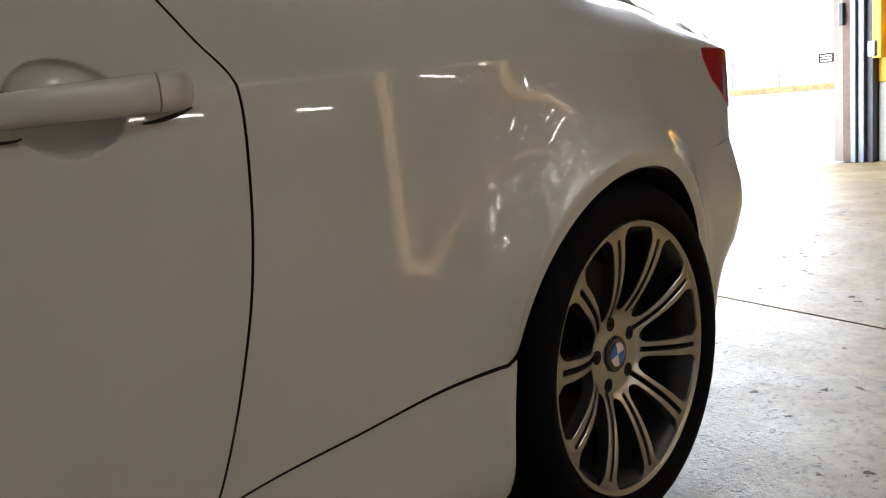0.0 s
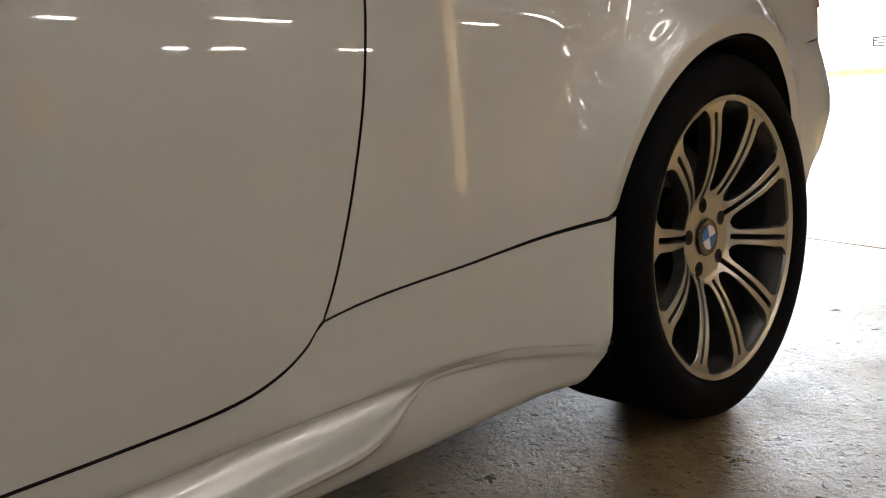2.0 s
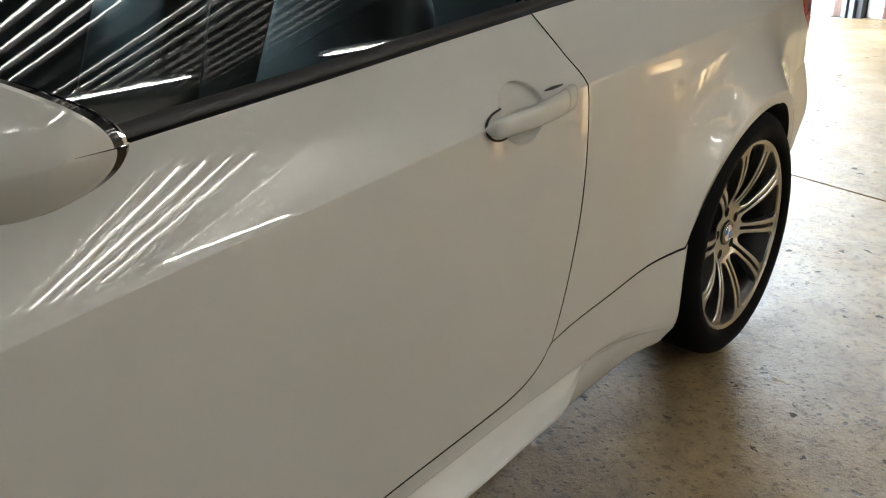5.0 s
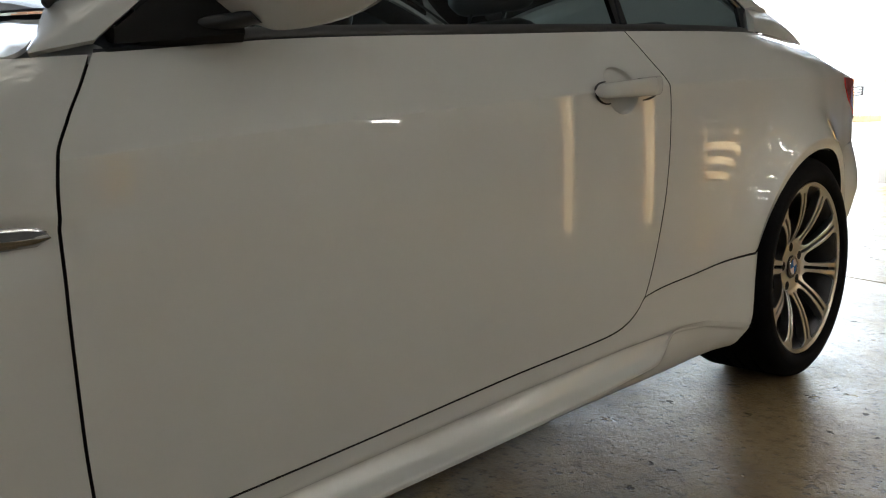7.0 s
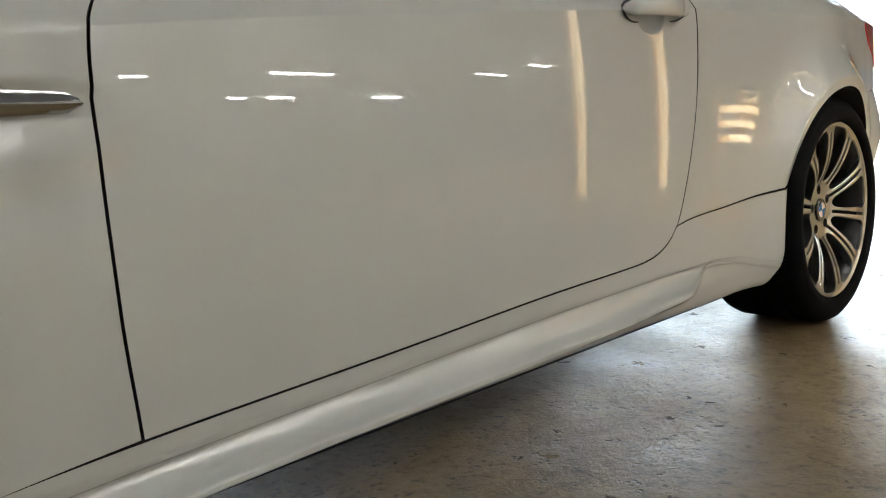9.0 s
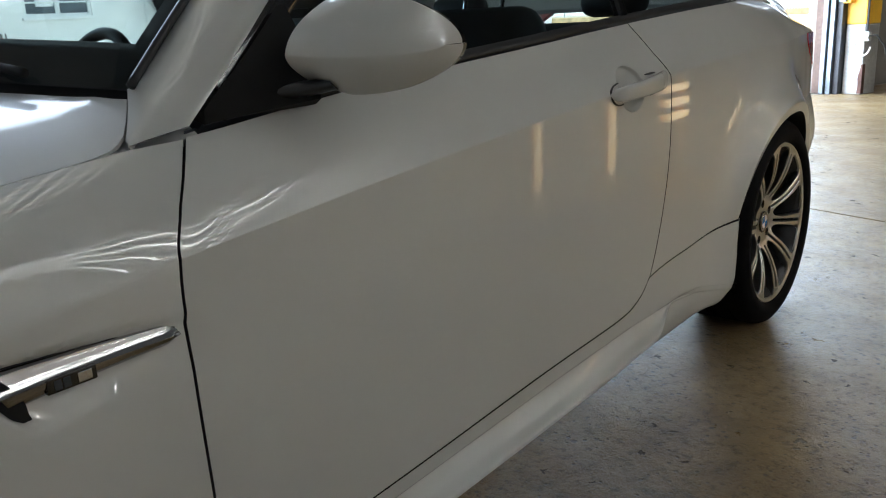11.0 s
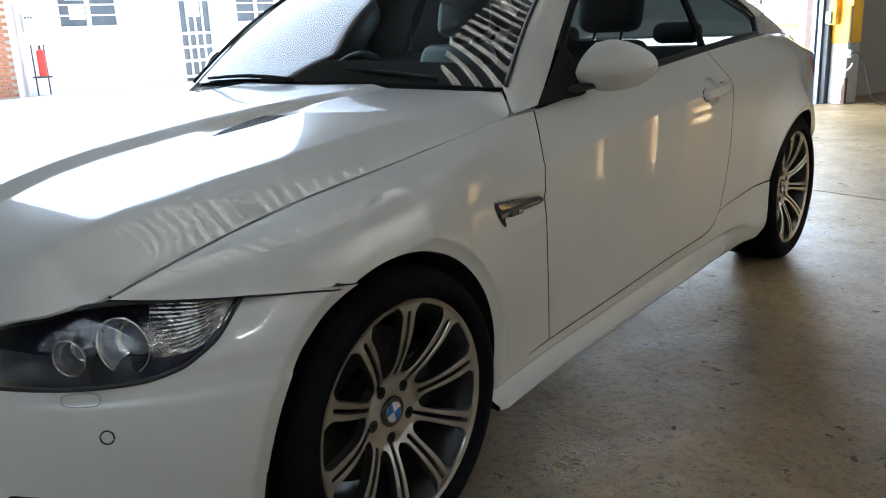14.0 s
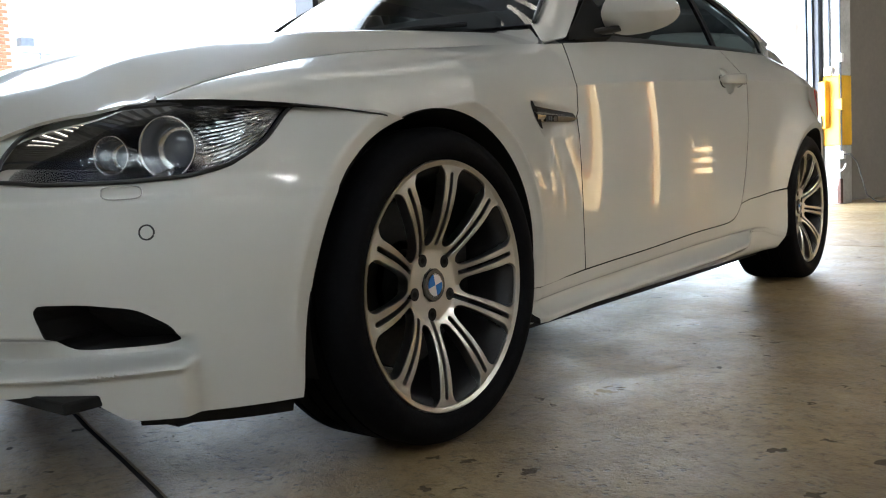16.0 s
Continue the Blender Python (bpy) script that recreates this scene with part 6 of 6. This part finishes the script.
for y in (-6.0, -2.0, 2.3, 7.9, 11.5, 15.5, 19.5):
    structure("roof_beam", block((0.01, y - 0.09, ROOF_Z - 0.45), (WALL_R, y + 0.09, ROOF_Z - 0.125), 0.01), dark_steel, "dark steel roof beam", "beam")


def wall_light(b, z, length=1.2):
    w = bm_object("wall_light", block((WALL_R - 0.08, b - length / 2 - 0.05, z - 0.04), (WALL_R - 0.002, b + length / 2 + 0.05, z + 0.04), 0.008), white_upvc)
    tagged(w, label="white fluorescent batten on the wall, switched on", category="light", group="wall battens")
    bm = bmesh.new()
    rod(bm, (WALL_R - 0.10, b - length / 2, z), (WALL_R - 0.10, b + length / 2, z), 0.016, 10)
    part("tube", bm, tube_glow, w)
    return w


for b, z, length in ((11.4, 3.7, 1.5), (11.6, 2.4, 1.5), (11.0, 1.9, 0.6), (10.05, 1.9, 0.35), (13.95, 1.9, 0.9), (8.4, 2.3, 0.5), (18.5, 2.6, 1.5), (21.5, 3.0, 1.5)):
    wall_light(b, z, length)


# ---- columns
def column(x0, x1, y0, y1):
    c = bm_object("column", block((x0, y0, 0.0), (x1, y1, 0.715), 0.012), column_white)
    tagged(c, label="white column with a yellow warning band and chipped paint", category="column", group="columns")
    part("yellow_band", block((x0 - 0.004, y0 - 0.004, 0.715), (x1 + 0.004, y1 + 0.004, 1.56), 0.012), yellow_paint, c, "yellow safety paint band")
    part("upper_shaft", block((x0, y0, 1.56), (x1, y1, ROOF_Z - 0.05), 0.012), column_white, c)
    return c


CA, CB = 0.365, 10.15
main = column(0.155, CA, CB, 10.42)
# rusty chipped corner strip at the foot of the column
bm = bmesh.new()
n = 26
for i in range(n):
    z = 0.01 + 0.30 * i / n
    w = 0.022 + 0.022 * noise.noise(Vector((z * 9, 2, 0))) + 0.02 * (1 - i / n)
    box(bm, (CA - w, CB - 0.0045, z), (CA + 0.0035, CB + 0.05, z + 0.30 / n + 0.001))
part("rust_patch", bm, column_rust, main, "rust-red worn corner")
# yellow angle guard with a latch box, clamp, junction boxes and conduits
guard = part("guard_rail", block((0.153, CB - 0.09, 0.93), (0.237, CB - 0.006, 1.50), 0.006), yellow_paint, main, "yellow steel guard")
part("latch_box", block((0.119, CB - 0.115, 0.945), (0.196, CB - 0.04, 1.085), 0.01), galvanised, guard, "grey steel latch box")
part("clamp", block((0.344, CB - 0.08, 1.14), (0.440, CB, 1.27), 0.008), yellow_paint, main, "yellow clamp")
for x, zb, zt in ((0.249, 1.64, 5.4), (0.387, 1.78, 5.4)):
    bm = bmesh.new()
    rod(bm, (x, CB - 0.02, zb), (x, CB - 0.02, zt), 0.012, 10)
    part("conduit", bm, galvanised, main, "grey conduit", True)
    part("junction_box", block((x - 0.045, CB - 0.06, zb - 0.07), (x + 0.045, CB - 0.005, zb + 0.03), 0.008), white_upvc, main, "small white junction box")
bm = bmesh.new()
rod(bm, (0.390, CB - 0.01, 0.62), (0.390, CB - 0.01, 1.72), 0.009, 8)
part("lower_conduit", bm, dark_steel, main, "", True)
part("socket", block((0.352, CB - 0.06, 0.55), (0.440, CB, 0.64), 0.01), white_upvc, main, "white wall socket")
v, f = tube([(0.387 + 0.085 * math.cos(t), CB - 0.07, 0.50 + 0.095 * math.sin(t)) for t in np.linspace(0.9, 6.2, 40)], 0.010, 8)
child("flex_loop", v, f, cable_grey, main, "looped white flex")
v, f = tube([(0.44, CB - 0.06, 0.60), (0.51, CB - 0.04, 0.61), (0.565, CB + 0.02, 0.50), (0.585, CB + 0.1, 0.28), (0.61, CB + 0.15, 0.10), (0.70, CB + 0.2, 0.02), (0.9, CB + 0.25, 0.012), (1.2, CB + 0.28, 0.012)], 0.008, 8)
ob = child("power_cable", v, f, cable_black, None, "")
tagged(ob, label="black power cable trailing onto the floor", category="cable")

# roller door guide beside the column
guide = bm_object("door_guide", block((-0.13, 10.05, 0), (-0.02, 10.25, DOOR_H), 0.006), rust_brown)
tagged(guide, label="weathered brown door jamb with a steel roller guide", category="door frame", kind="structure")
bm = bmesh.new()
box(bm, (-0.018, 10.0, 0.0), (0.030, 10.16, DOOR_H), 0.004)
box(bm, (0.036, 10.03, 0.0), (0.092, 10.16, DOOR_H), 0.004)
part("track", bm, galvanised, guide, "galvanised steel guide")
# dark block fills the space by the column in place of its shade
part("dark_gap", block((0.094, 10.07, 0.0), (0.152, 10.2, DOOR_H)), dark_steel, guide)
part("bracket", block((-0.135, 10.01, 1.25), (-0.10, 10.05, 1.45), 0.004), dark_steel, guide)
# further columns along the wall opposite
for y in (1.2, 4.4, 7.6):
    column(WALL_R - 0.5, WALL_R - 0.2, y, y + 0.32)

# ---- tool trolley
def trolley(x, y):
    t = new("tool_trolley")
    tagged(t, label="dark steel tool trolley on castors beside the wall", category="trolley")
    w, d = 0.72, 0.36
    for a, b in ((0, 0), (w, 0), (0, d), (w, d)):
        part("post", block((x + a - 0.018, y + b - 0.018, 0.13), (x + a + 0.018, y + b + 0.018, 1.06), 0.004), trolley_black, t)
        bm = bmesh.new()
        rod(bm, (x + a - 0.016, y + b, 0.055), (x + a + 0.016, y + b, 0.055), 0.055, 20)
        cw_ = part("castor", bm, rubber, t, "black rubber castor", True)
        bm = bmesh.new()
        rod(bm, (x + a - 0.019, y + b, 0.055), (x + a + 0.019, y + b, 0.055), 0.026, 14)
        part("castor_hub", bm, galvanised, cw_)
        bm = block((x + a - 0.028, y + b - 0.02, 0.06), (x + a + 0.028, y + b + 0.02, 0.13), 0.004)
        part("fork", bm, galvanised, cw_)
    for z, h in ((0.14, 0.075), (1.02, 0.06)):
        bm = bmesh.new()
        box(bm, (x, y, z), (x + w, y + d, z + 0.008))
        for lo, hi in (((x, y - 0.004, z), (x + w, y + 0.004, z + h)), ((x, y + d - 0.004, z), (x + w, y + d + 0.004, z + h)), ((x - 0.004, y, z), (x + 0.004, y + d, z + h)), ((x + w - 0.004, y, z), (x + w + 0.004, y + d, z + h))):
            box(bm, lo, hi, 0.001)
        part("tray", bm, trolley_black, t)
    part("drawer_unit", block((x + 0.02, y + 0.01, 0.62), (x + w - 0.02, y + d - 0.01, 1.015), 0.006), material("blue_black_steel", (0.022, 0.025, 0.04), rough=0.65, spread=0.2, scale=4, specular=0.25), t)
    for z in (0.64, 0.765, 0.89):
        part("drawer_front", block((x + 0.03, y - 0.002, z), (x + w - 0.03, y + 0.012, z + 0.11), 0.003), material("drawer_paint", (0.022, 0.025, 0.04), rough=0.65, spread=0.2, specular=0.25), t)
    v, f = tube([(x - 0.02, y + 0.05, 0.60), (x - 0.06, y + 0.05, 0.52), (x - 0.07, y + 0.06, 0.42), (x - 0.02, y + 0.07, 0.36), (x + 0.06, y + 0.07, 0.40), (x + 0.10, y + 0.06, 0.50)], 0.007, 6)
    child("hanging_lead", v, f, cable_black, t, "black lead hanging from the trolley")
    part("rag", block((x + 0.2, y + 0.05, 0.15), (x + 0.42, y + 0.3, 0.19), 0.015), material("grey_rag", (0.35, 0.36, 0.4), rough=0.9), t, "folded grey cloth on the lower tray")
    return t


trolley(1.0, 10.15)


# turn the hall into its place round the car
HALL = Matrix.Translation((-3.74, 0, 0)) @ Matrix.Rotation(radians(-16.68), 4, "Z")
for ob in [o for o in bpy.data.objects if o not in before and o.parent is None]:
    ob.matrix_world = HALL @ ob.matrix_world

ground = structure("ground", block((-300, -300, -0.30), (300, 300, -0.018)), yard_concrete, "pale sunlit concrete yard outside", "ground")


# fluorescent fittings
def tube_light(x, y, z, along="y", length=1.5):
    fit_ = bm_object("tube_light", block((-0.05, -length / 2, 0.0), (0.05, length / 2, 0.06), 0.01), white_upvc)
    tagged(fit_, label="white fluorescent batten light, placed as fill light", category="light", group="batten lights")
    bm = bmesh.new()
    rod(bm, (0, -length / 2 + 0.02, -0.03), (0, length / 2 - 0.02, -0.03), 0.016, 10)
    part("tube", bm, tube_glow, fit_)
    bm = bmesh.new()
    for d in (-length / 2 + 0.2, length / 2 - 0.2):
        rod(bm, (0, d, 0.05), (0, d, ROOF_Z - z), 0.006, 6)
    part("hanger", bm, dark_steel, fit_)
    fit_.matrix_world = Matrix.Translation((x, y, z)) @ Matrix.Rotation(math.pi / 2 if along == "x" else 0, 4, "Z")
    return fit_


# more battens than are known, spread to the right and front as fill light
first = tube_light(9.4, -0.5, 4.2)
for x, y in ((9.4, 2.6), (6.6, 1.0), (6.6, 4.6), (6.8, 8.0), (9.4, -3.6), (6.2, -5.2), (6.2, -2.2), (9.4, 11.5)):
    copy_thing(first, Matrix.Translation((x, y, 4.2)))

# posts guessed from bands mirrored in the car: two uprights, a stand with three bars
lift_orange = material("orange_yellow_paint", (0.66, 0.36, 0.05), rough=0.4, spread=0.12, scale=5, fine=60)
# glow added so the posts show up in the paint; no heater is known
band_glow = glowing("warm_band_glow", (1.0, 0.66, 0.28), 0.65)


def banded_post(x, y):
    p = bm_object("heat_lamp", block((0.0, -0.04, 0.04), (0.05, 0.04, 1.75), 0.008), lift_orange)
    tagged(p, label="upright orange-yellow post with an added glowing strip", category="heat lamp", group="drying lamps")
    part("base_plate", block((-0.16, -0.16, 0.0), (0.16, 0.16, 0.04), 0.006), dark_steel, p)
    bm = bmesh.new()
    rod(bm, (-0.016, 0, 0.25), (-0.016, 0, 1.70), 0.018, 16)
    part("glowing_bar", bm, band_glow, p, "warm strip made to glow for its reflection", True)
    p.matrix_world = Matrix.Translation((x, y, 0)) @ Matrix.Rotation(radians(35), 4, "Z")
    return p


banded_post(2.30, 3.52)
banded_post(2.13, 3.98)
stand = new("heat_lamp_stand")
tagged(stand, label="orange-yellow stand with three level bars made to glow", category="heat lamp")
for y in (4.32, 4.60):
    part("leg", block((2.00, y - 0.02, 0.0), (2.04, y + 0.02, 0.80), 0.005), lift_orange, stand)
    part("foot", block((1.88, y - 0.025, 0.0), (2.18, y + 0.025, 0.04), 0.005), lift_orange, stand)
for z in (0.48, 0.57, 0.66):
    part("glowing_bar", block((1.96, 4.33, z), (1.998, 4.59, z + 0.045), 0.005), band_glow, stand)

# ---------------------------------------------------------------- outside: yard, fence, buildings
structure("verge", block((-90, 49.6, -0.02), (40, 58, 0.32), 0.05), dry_grass, "dry brown grass verge below the fence", "verge")
fence = new("fence")
tagged(fence, label="grey steel palisade fence along the yard", category="fence")
bm = block((-0.036, -0.01, 0.30), (0.036, 0.01, 2.45))
bmesh.ops.create_cone(bm, cap_ends=True, segments=4, radius1=0.05, radius2=0.004, depth=0.16, matrix=Matrix.Translation((0, 0, 2.53)))
first_pale = bm_object("pale", bm, fence_steel)
first_pale.parent = fence
first_pale.location = (-34.0, 49.99, 0)
x = -33.845
while x < -2:
    pale = new("pale", first_pale.data)
    pale.parent = fence
    pale.location = (x, 49.99, 0)
    x += 0.155
for z in (0.75, 2.1):
    part("rail", block((-34.2, 50.01, z), (-2, 50.06, z + 0.07)), fence_steel, fence)
x = -34.1
while x < -2:
    part("post", block((x - 0.06, 50.06, 0.0), (x + 0.06, 50.18, 2.5), 0.004), fence_steel, fence)
    x += 2.75
part("notice", block((-15.3, 49.93, 1.45), (-14.5, 49.975, 1.95)), trim_black, fence, "small black notice board on the fence")
for z in (1.80, 1.66, 1.52):
    part("notice_bar", block((-15.2, 49.92, z), (-14.6, 49.931, z + 0.07)), white_upvc, fence)

hall = new("warehouse")
tagged(hall, label="pale clad warehouse with a blue fascia beyond the fence", category="building")
bm = bmesh.new()
x = -60.0
while x < 25:
    box(bm, (x, 66.0, 0.0), (x + 0.30, 66.1, 9.9))
    box(bm, (x + 0.30, 66.06, 0.0), (x + 0.45, 66.1, 9.9))
    x += 0.45
tagged(part("wall", bm, cladding, hall), kind="stuff")
part("fascia", block((-60, 65.9, 9.9), (25, 66.2, 10.6), 0.02), fascia_blue, hall, "pale blue roof edge")
part("body", block((-60, 66.12, 0), (25, 90, 10.3)), cladding, hall)

# white single-storey office across the yard
FX = -17.0
office = new("office_building")
tagged(office, label="white rendered single-storey office with barred windows across the yard", category="building")
EAVES = 3.25
WINS = ((8.72, 10.28, 1.40, 2.74), (13.75, 15.25, 1.40, 2.74))
DOOR = (11.88, 13.02, 0.02, 2.74)
holes = [(WINS[0][0], WINS[0][1], WINS[0][2], WINS[0][3]), (DOOR[0], DOOR[1], 0.0, DOOR[3]), (WINS[1][0], WINS[1][1], WINS[1][2], WINS[1][3])]
y = 7.55
for a, b, c, d in holes:
    part("wall", block((FX - 0.25, y, -0.02), (FX, a, EAVES)), render_white, office)
    if c > 0.05:
        part("wall", block((FX - 0.25, a, -0.02), (FX, b, c)), render_white, office)
    part("wall", block((FX - 0.25, a, d), (FX, b, EAVES)), render_white, office)
    y = b
part("wall", block((FX - 0.25, y, -0.02), (FX, 30, EAVES)), render_white, office)
part("inner_wall", block((FX - 4.2, 7.6, -0.02), (FX - 4.0, 30, EAVES - 0.02)), render_white, office)
part("roof", block((FX - 6, 7.4, EAVES + 0.005), (FX + 0.22, 30, EAVES + 0.12), 0.02), render_white, office, "flat roof with a pale edge")
bm = bmesh.new()
rod(bm, (FX + 0.26, 7.5, EAVES - 0.02), (FX + 0.26, 30, EAVES - 0.02), 0.055, 12)
part("gutter", bm, white_upvc, office, "white gutter", True)
bm = bmesh.new()
rod(bm, (FX + 0.07, 7.75, 0), (FX + 0.07, 7.75, EAVES - 0.07), 0.04, 10)
part("drainpipe", bm, white_upvc, office, "white drainpipe", True)
bm = bmesh.new()
rod(bm, (FX + 0.06, 11.62, 0), (FX + 0.06, 11.62, EAVES - 0.07), 0.035, 10)
part("drainpipe", bm, white_upvc, office, "white drainpipe", True)
for a, b, c, d in WINS:
    bm = bmesh.new()
    for lo, hi in (((a, c), (b, c + 0.07)), ((a, d - 0.07), (b, d)), ((a, c + 0.07), (a + 0.07, d - 0.07)), ((b - 0.07, c + 0.07), (b, d - 0.07)), (((a + b) / 2 - 0.05, c + 0.07), ((a + b) / 2 + 0.05, d - 0.07))):
        box(bm, (FX - 0.12, lo[0], lo[1]), (FX - 0.04, hi[0], hi[1]), 0.004)
    win = part("window", bm, white_upvc, office, "white framed window with inside bars")
    for p0, p1 in ((a + 0.07, (a + b) / 2 - 0.05), ((a + b) / 2 + 0.05, b - 0.07)):
        part("pane", block((FX - 0.10, p0, c + 0.07), (FX - 0.088, p1, d - 0.07)), dark_pane, win)
        for k in range(1, 5):
            z = c + 0.07 + (d - c - 0.14) * k / 5
            part("bar", block((FX - 0.085, p0, z - 0.018), (FX - 0.065, p1, z + 0.018)), white_upvc, win)
    part("sill", block((FX - 0.03, a - 0.06, c - 0.07), (FX + 0.07, b + 0.06, c - 0.004), 0.006), white_upvc, win)
part("notice", block((FX - 0.083, 8.98, 2.05), (FX - 0.060, 9.44, 2.42)), white_upvc, office, "paper notice in the window")
for k in range(3):
    part("notice_bar", block((FX - 0.059, 9.05 + 0.12 * k, 2.17), (FX - 0.056, 9.12 + 0.12 * k, 2.29)), trim_black, office)
part("notice", block((FX - 0.083, 9.04, 1.62), (FX - 0.060, 9.42, 1.92)), white_upvc, office, "paper notice in the window")
# barred white door
a, b, c, d = DOOR
bm = bmesh.new()
for lo, hi in (((a, 0.0), (a + 0.10, d)), ((b - 0.10, 0.0), (b, d)), ((a + 0.10, d - 0.10), (b - 0.10, d))):
    box(bm, (FX - 0.14, lo[0], lo[1]), (FX - 0.03, hi[0], hi[1]), 0.004)
door = part("entrance_door", bm, white_upvc, office, "white barred entrance door")
part("door_pane", block((FX - 0.11, a + 0.10, 0.1), (FX - 0.09, b - 0.10, d - 0.10)), dark_pane, door)
for k in range(1, 4):
    y = a + 0.10 + (b - a - 0.20) * k / 4
    part("bar", block((FX - 0.088, y - 0.03, 0.1), (FX - 0.06, y + 0.03, d - 0.10)), white_upvc, door)
for z in (0.1, 0.50, 0.85, 1.20, 2.05, 2.38):
    part("bar", block((FX - 0.0885, a + 0.10, z - 0.03), (FX - 0.059, b - 0.10, z + 0.04)), white_upvc, door)
part("door_notice", block((FX - 0.058, 12.22, 1.62), (FX - 0.045, 12.60, 2.02)), white_upvc, door)
part("lintel", block((FX + 0.002, 11.76, 2.78), (FX + 0.12, 13.2, 2.90), 0.01), render_white, office)
part("bulkhead_lamp", block((FX + 0.002, 12.25, 2.95), (FX + 0.10, 12.62, 3.09), 0.02), cable_grey, office, "small bulkhead lamp over the door")
part("meter_box", block((FX + 0.002, 7.86, 1.38), (FX + 0.12, 8.10, 1.78), 0.02), cable_grey, office, "grey meter box on the wall")
for k in range(3):
    part("meter_window", block((FX + 0.1205, 7.89 + 0.065 * k, 1.66), (FX + 0.124, 7.93 + 0.065 * k, 1.70)), trim_black, office)
bm = bmesh.new()
rod(bm, (FX + 0.1, 7.95, 2.62), (FX + 0.5, 7.75, 2.88), 0.075, 14)
part("security_camera", bm, white_upvc, office, "white box camera on the wall", True)
# rail and plant on the office roof
railing = new("roof_railing")
tagged(railing, label="thin steel handrail along the office roof", category="railing")
for z in (EAVES + 0.43, EAVES + 0.72):
    bm = bmesh.new()
    rod(bm, (FX - 0.4, 7.6, z), (FX - 0.4, 24, z), 0.018, 6)
    part("rail", bm, galvanised, railing)
y = 7.6
while y < 24:
    bm = bmesh.new()
    rod(bm, (FX - 0.4, y, EAVES + 0.1), (FX - 0.4, y, EAVES + 0.76), 0.018, 6)
    part("post", bm, galvanised, railing)
    y += 0.8
for k, (y, w, h) in enumerate(((8.6, 1.0, 0.35), (10.4, 0.5, 0.42), (11.9, 0.8, 0.55), (13.6, 0.7, 0.4), (15.5, 0.9, 0.5))):
    u = bm_object("roof_unit", block((FX - 2.2, y, EAVES + 0.125), (FX - 1.5, y + w, EAVES + 0.125 + h), 0.02), material("faded_unit_paint", (0.5, 0.55, 0.55), rough=0.6, spread=0.15))
    tagged(u, label="pale ventilation unit standing on the office roof", category="ventilation", group="roof units")
    bm = bmesh.new()
    rod(bm, (FX - 1.6, y + w * 0.5, EAVES + 0.125 + h), (FX - 1.6, y + w * 0.5, EAVES + 0.125 + h + 0.35), 0.05, 8)
    part("flue", bm, galvanised, u)
# brick wing at the office's end, in separate bricks
BX0, BX1, BY0, BY1 = -17.6, -16.75, 3.4, 7.45
wing = bm_object("brick_wing", block((BX0, BY0, -0.02), (BX1 - 0.012, BY1 - 0.012, 6.6)), mortar)
tagged(wing, label="orange-red brick wall end beside the white office", category="building")
brick = bm_object("brick", block((-0.05, -0.105, -0.0325), (0.008, 0.105, 0.0325), 0.004, 1), brick_red).data
bpy.data.objects.remove(bpy.data.objects["brick"])
row, z = 0, 0.02
count = 0
while z < 5.4 and count < 600:
    y = BY1 - 0.118 - (0.11 if row % 2 else 0)
    k = 0
    while k < 4:
        ob = new("brick", brick)
        ob.matrix_world = Matrix.Translation((BX1 - 0.004, y, z + 0.0325))
        ob.parent = wing
        y -= 0.222
        k += 1
        count += 1
    z += 0.075
    row += 1
part("fascia_board", block((BX0 - 0.05, BY0, 5.6), (BX1 + 0.12, BY1 + 0.1, 5.85)), white_upvc, wing)
bm = bmesh.new()
rod(bm, (BX1 + 0.08, BY1 + 0.02, 0), (BX1 + 0.08, BY1 + 0.02, 5.6), 0.045, 10)
part("downpipe", bm, white_upvc, wing, "cream downpipe", True)
bm = block((BX1 + 0.02, 7.55, 3.95), (BX1 + 0.25, 7.85, 4.15), 0.02)
part("floodlight", bm, galvanised, wing, "small floodlight")
part("brown_door", block((BX1 - 0.002, 5.6, 0.0), (BX1 + 0.03, 6.5, 2.1)), white_upvc, wing)
# fire extinguisher on its stand
ext = new("fire_extinguisher")
tagged(ext, label="red fire extinguisher on a stand in front of the white office", category="extinguisher")
bm = bmesh.new()
rod(bm, (-16.6, 7.98, 0.42), (-16.6, 7.98, 0.92), 0.085, 20)
bmesh.ops.create_uvsphere(bm, u_segments=20, v_segments=10, radius=0.085, matrix=Matrix.Translation((-16.6, 7.98, 0.92)))
part("cylinder", bm, red_paint, ext, "", True)
bm = bmesh.new()
rod(bm, (-16.6, 7.98, 0.99), (-16.6, 7.98, 1.08), 0.025, 10)
part("valve", bm, trim_black, ext)
for dy in (-0.16, 0.12):
    bm = bmesh.new()
    rod(bm, (-16.65, 7.98 + dy, 0.0), (-16.65, 7.98 + dy, 1.1), 0.016, 8)
    part("stand_leg", bm, dark_steel, ext)
part("base", block((-16.75, 7.80, 0.38), (-16.48, 8.12, 0.418), 0.006), dark_steel, ext)
bm = bmesh.new()
for dy in (-0.16, 0.12):
    rod(bm, (-16.65, 7.98 + dy, 0.40), (-16.55, 7.98 + dy, 0.40), 0.012, 6)
part("bracket", bm, dark_steel, ext)
# cable lying across the yard at the office's foot
v, f = tube([(-16.3 + 0.15 * math.sin(k * 0.9), 8.2 + 0.25 * k, 0.0) for k in range(20)], 0.02, 6)
ob = child("yard_hose", v, f, cable_grey, None)
tagged(ob, label="pale hose lying along the yard by the office", category="hose")
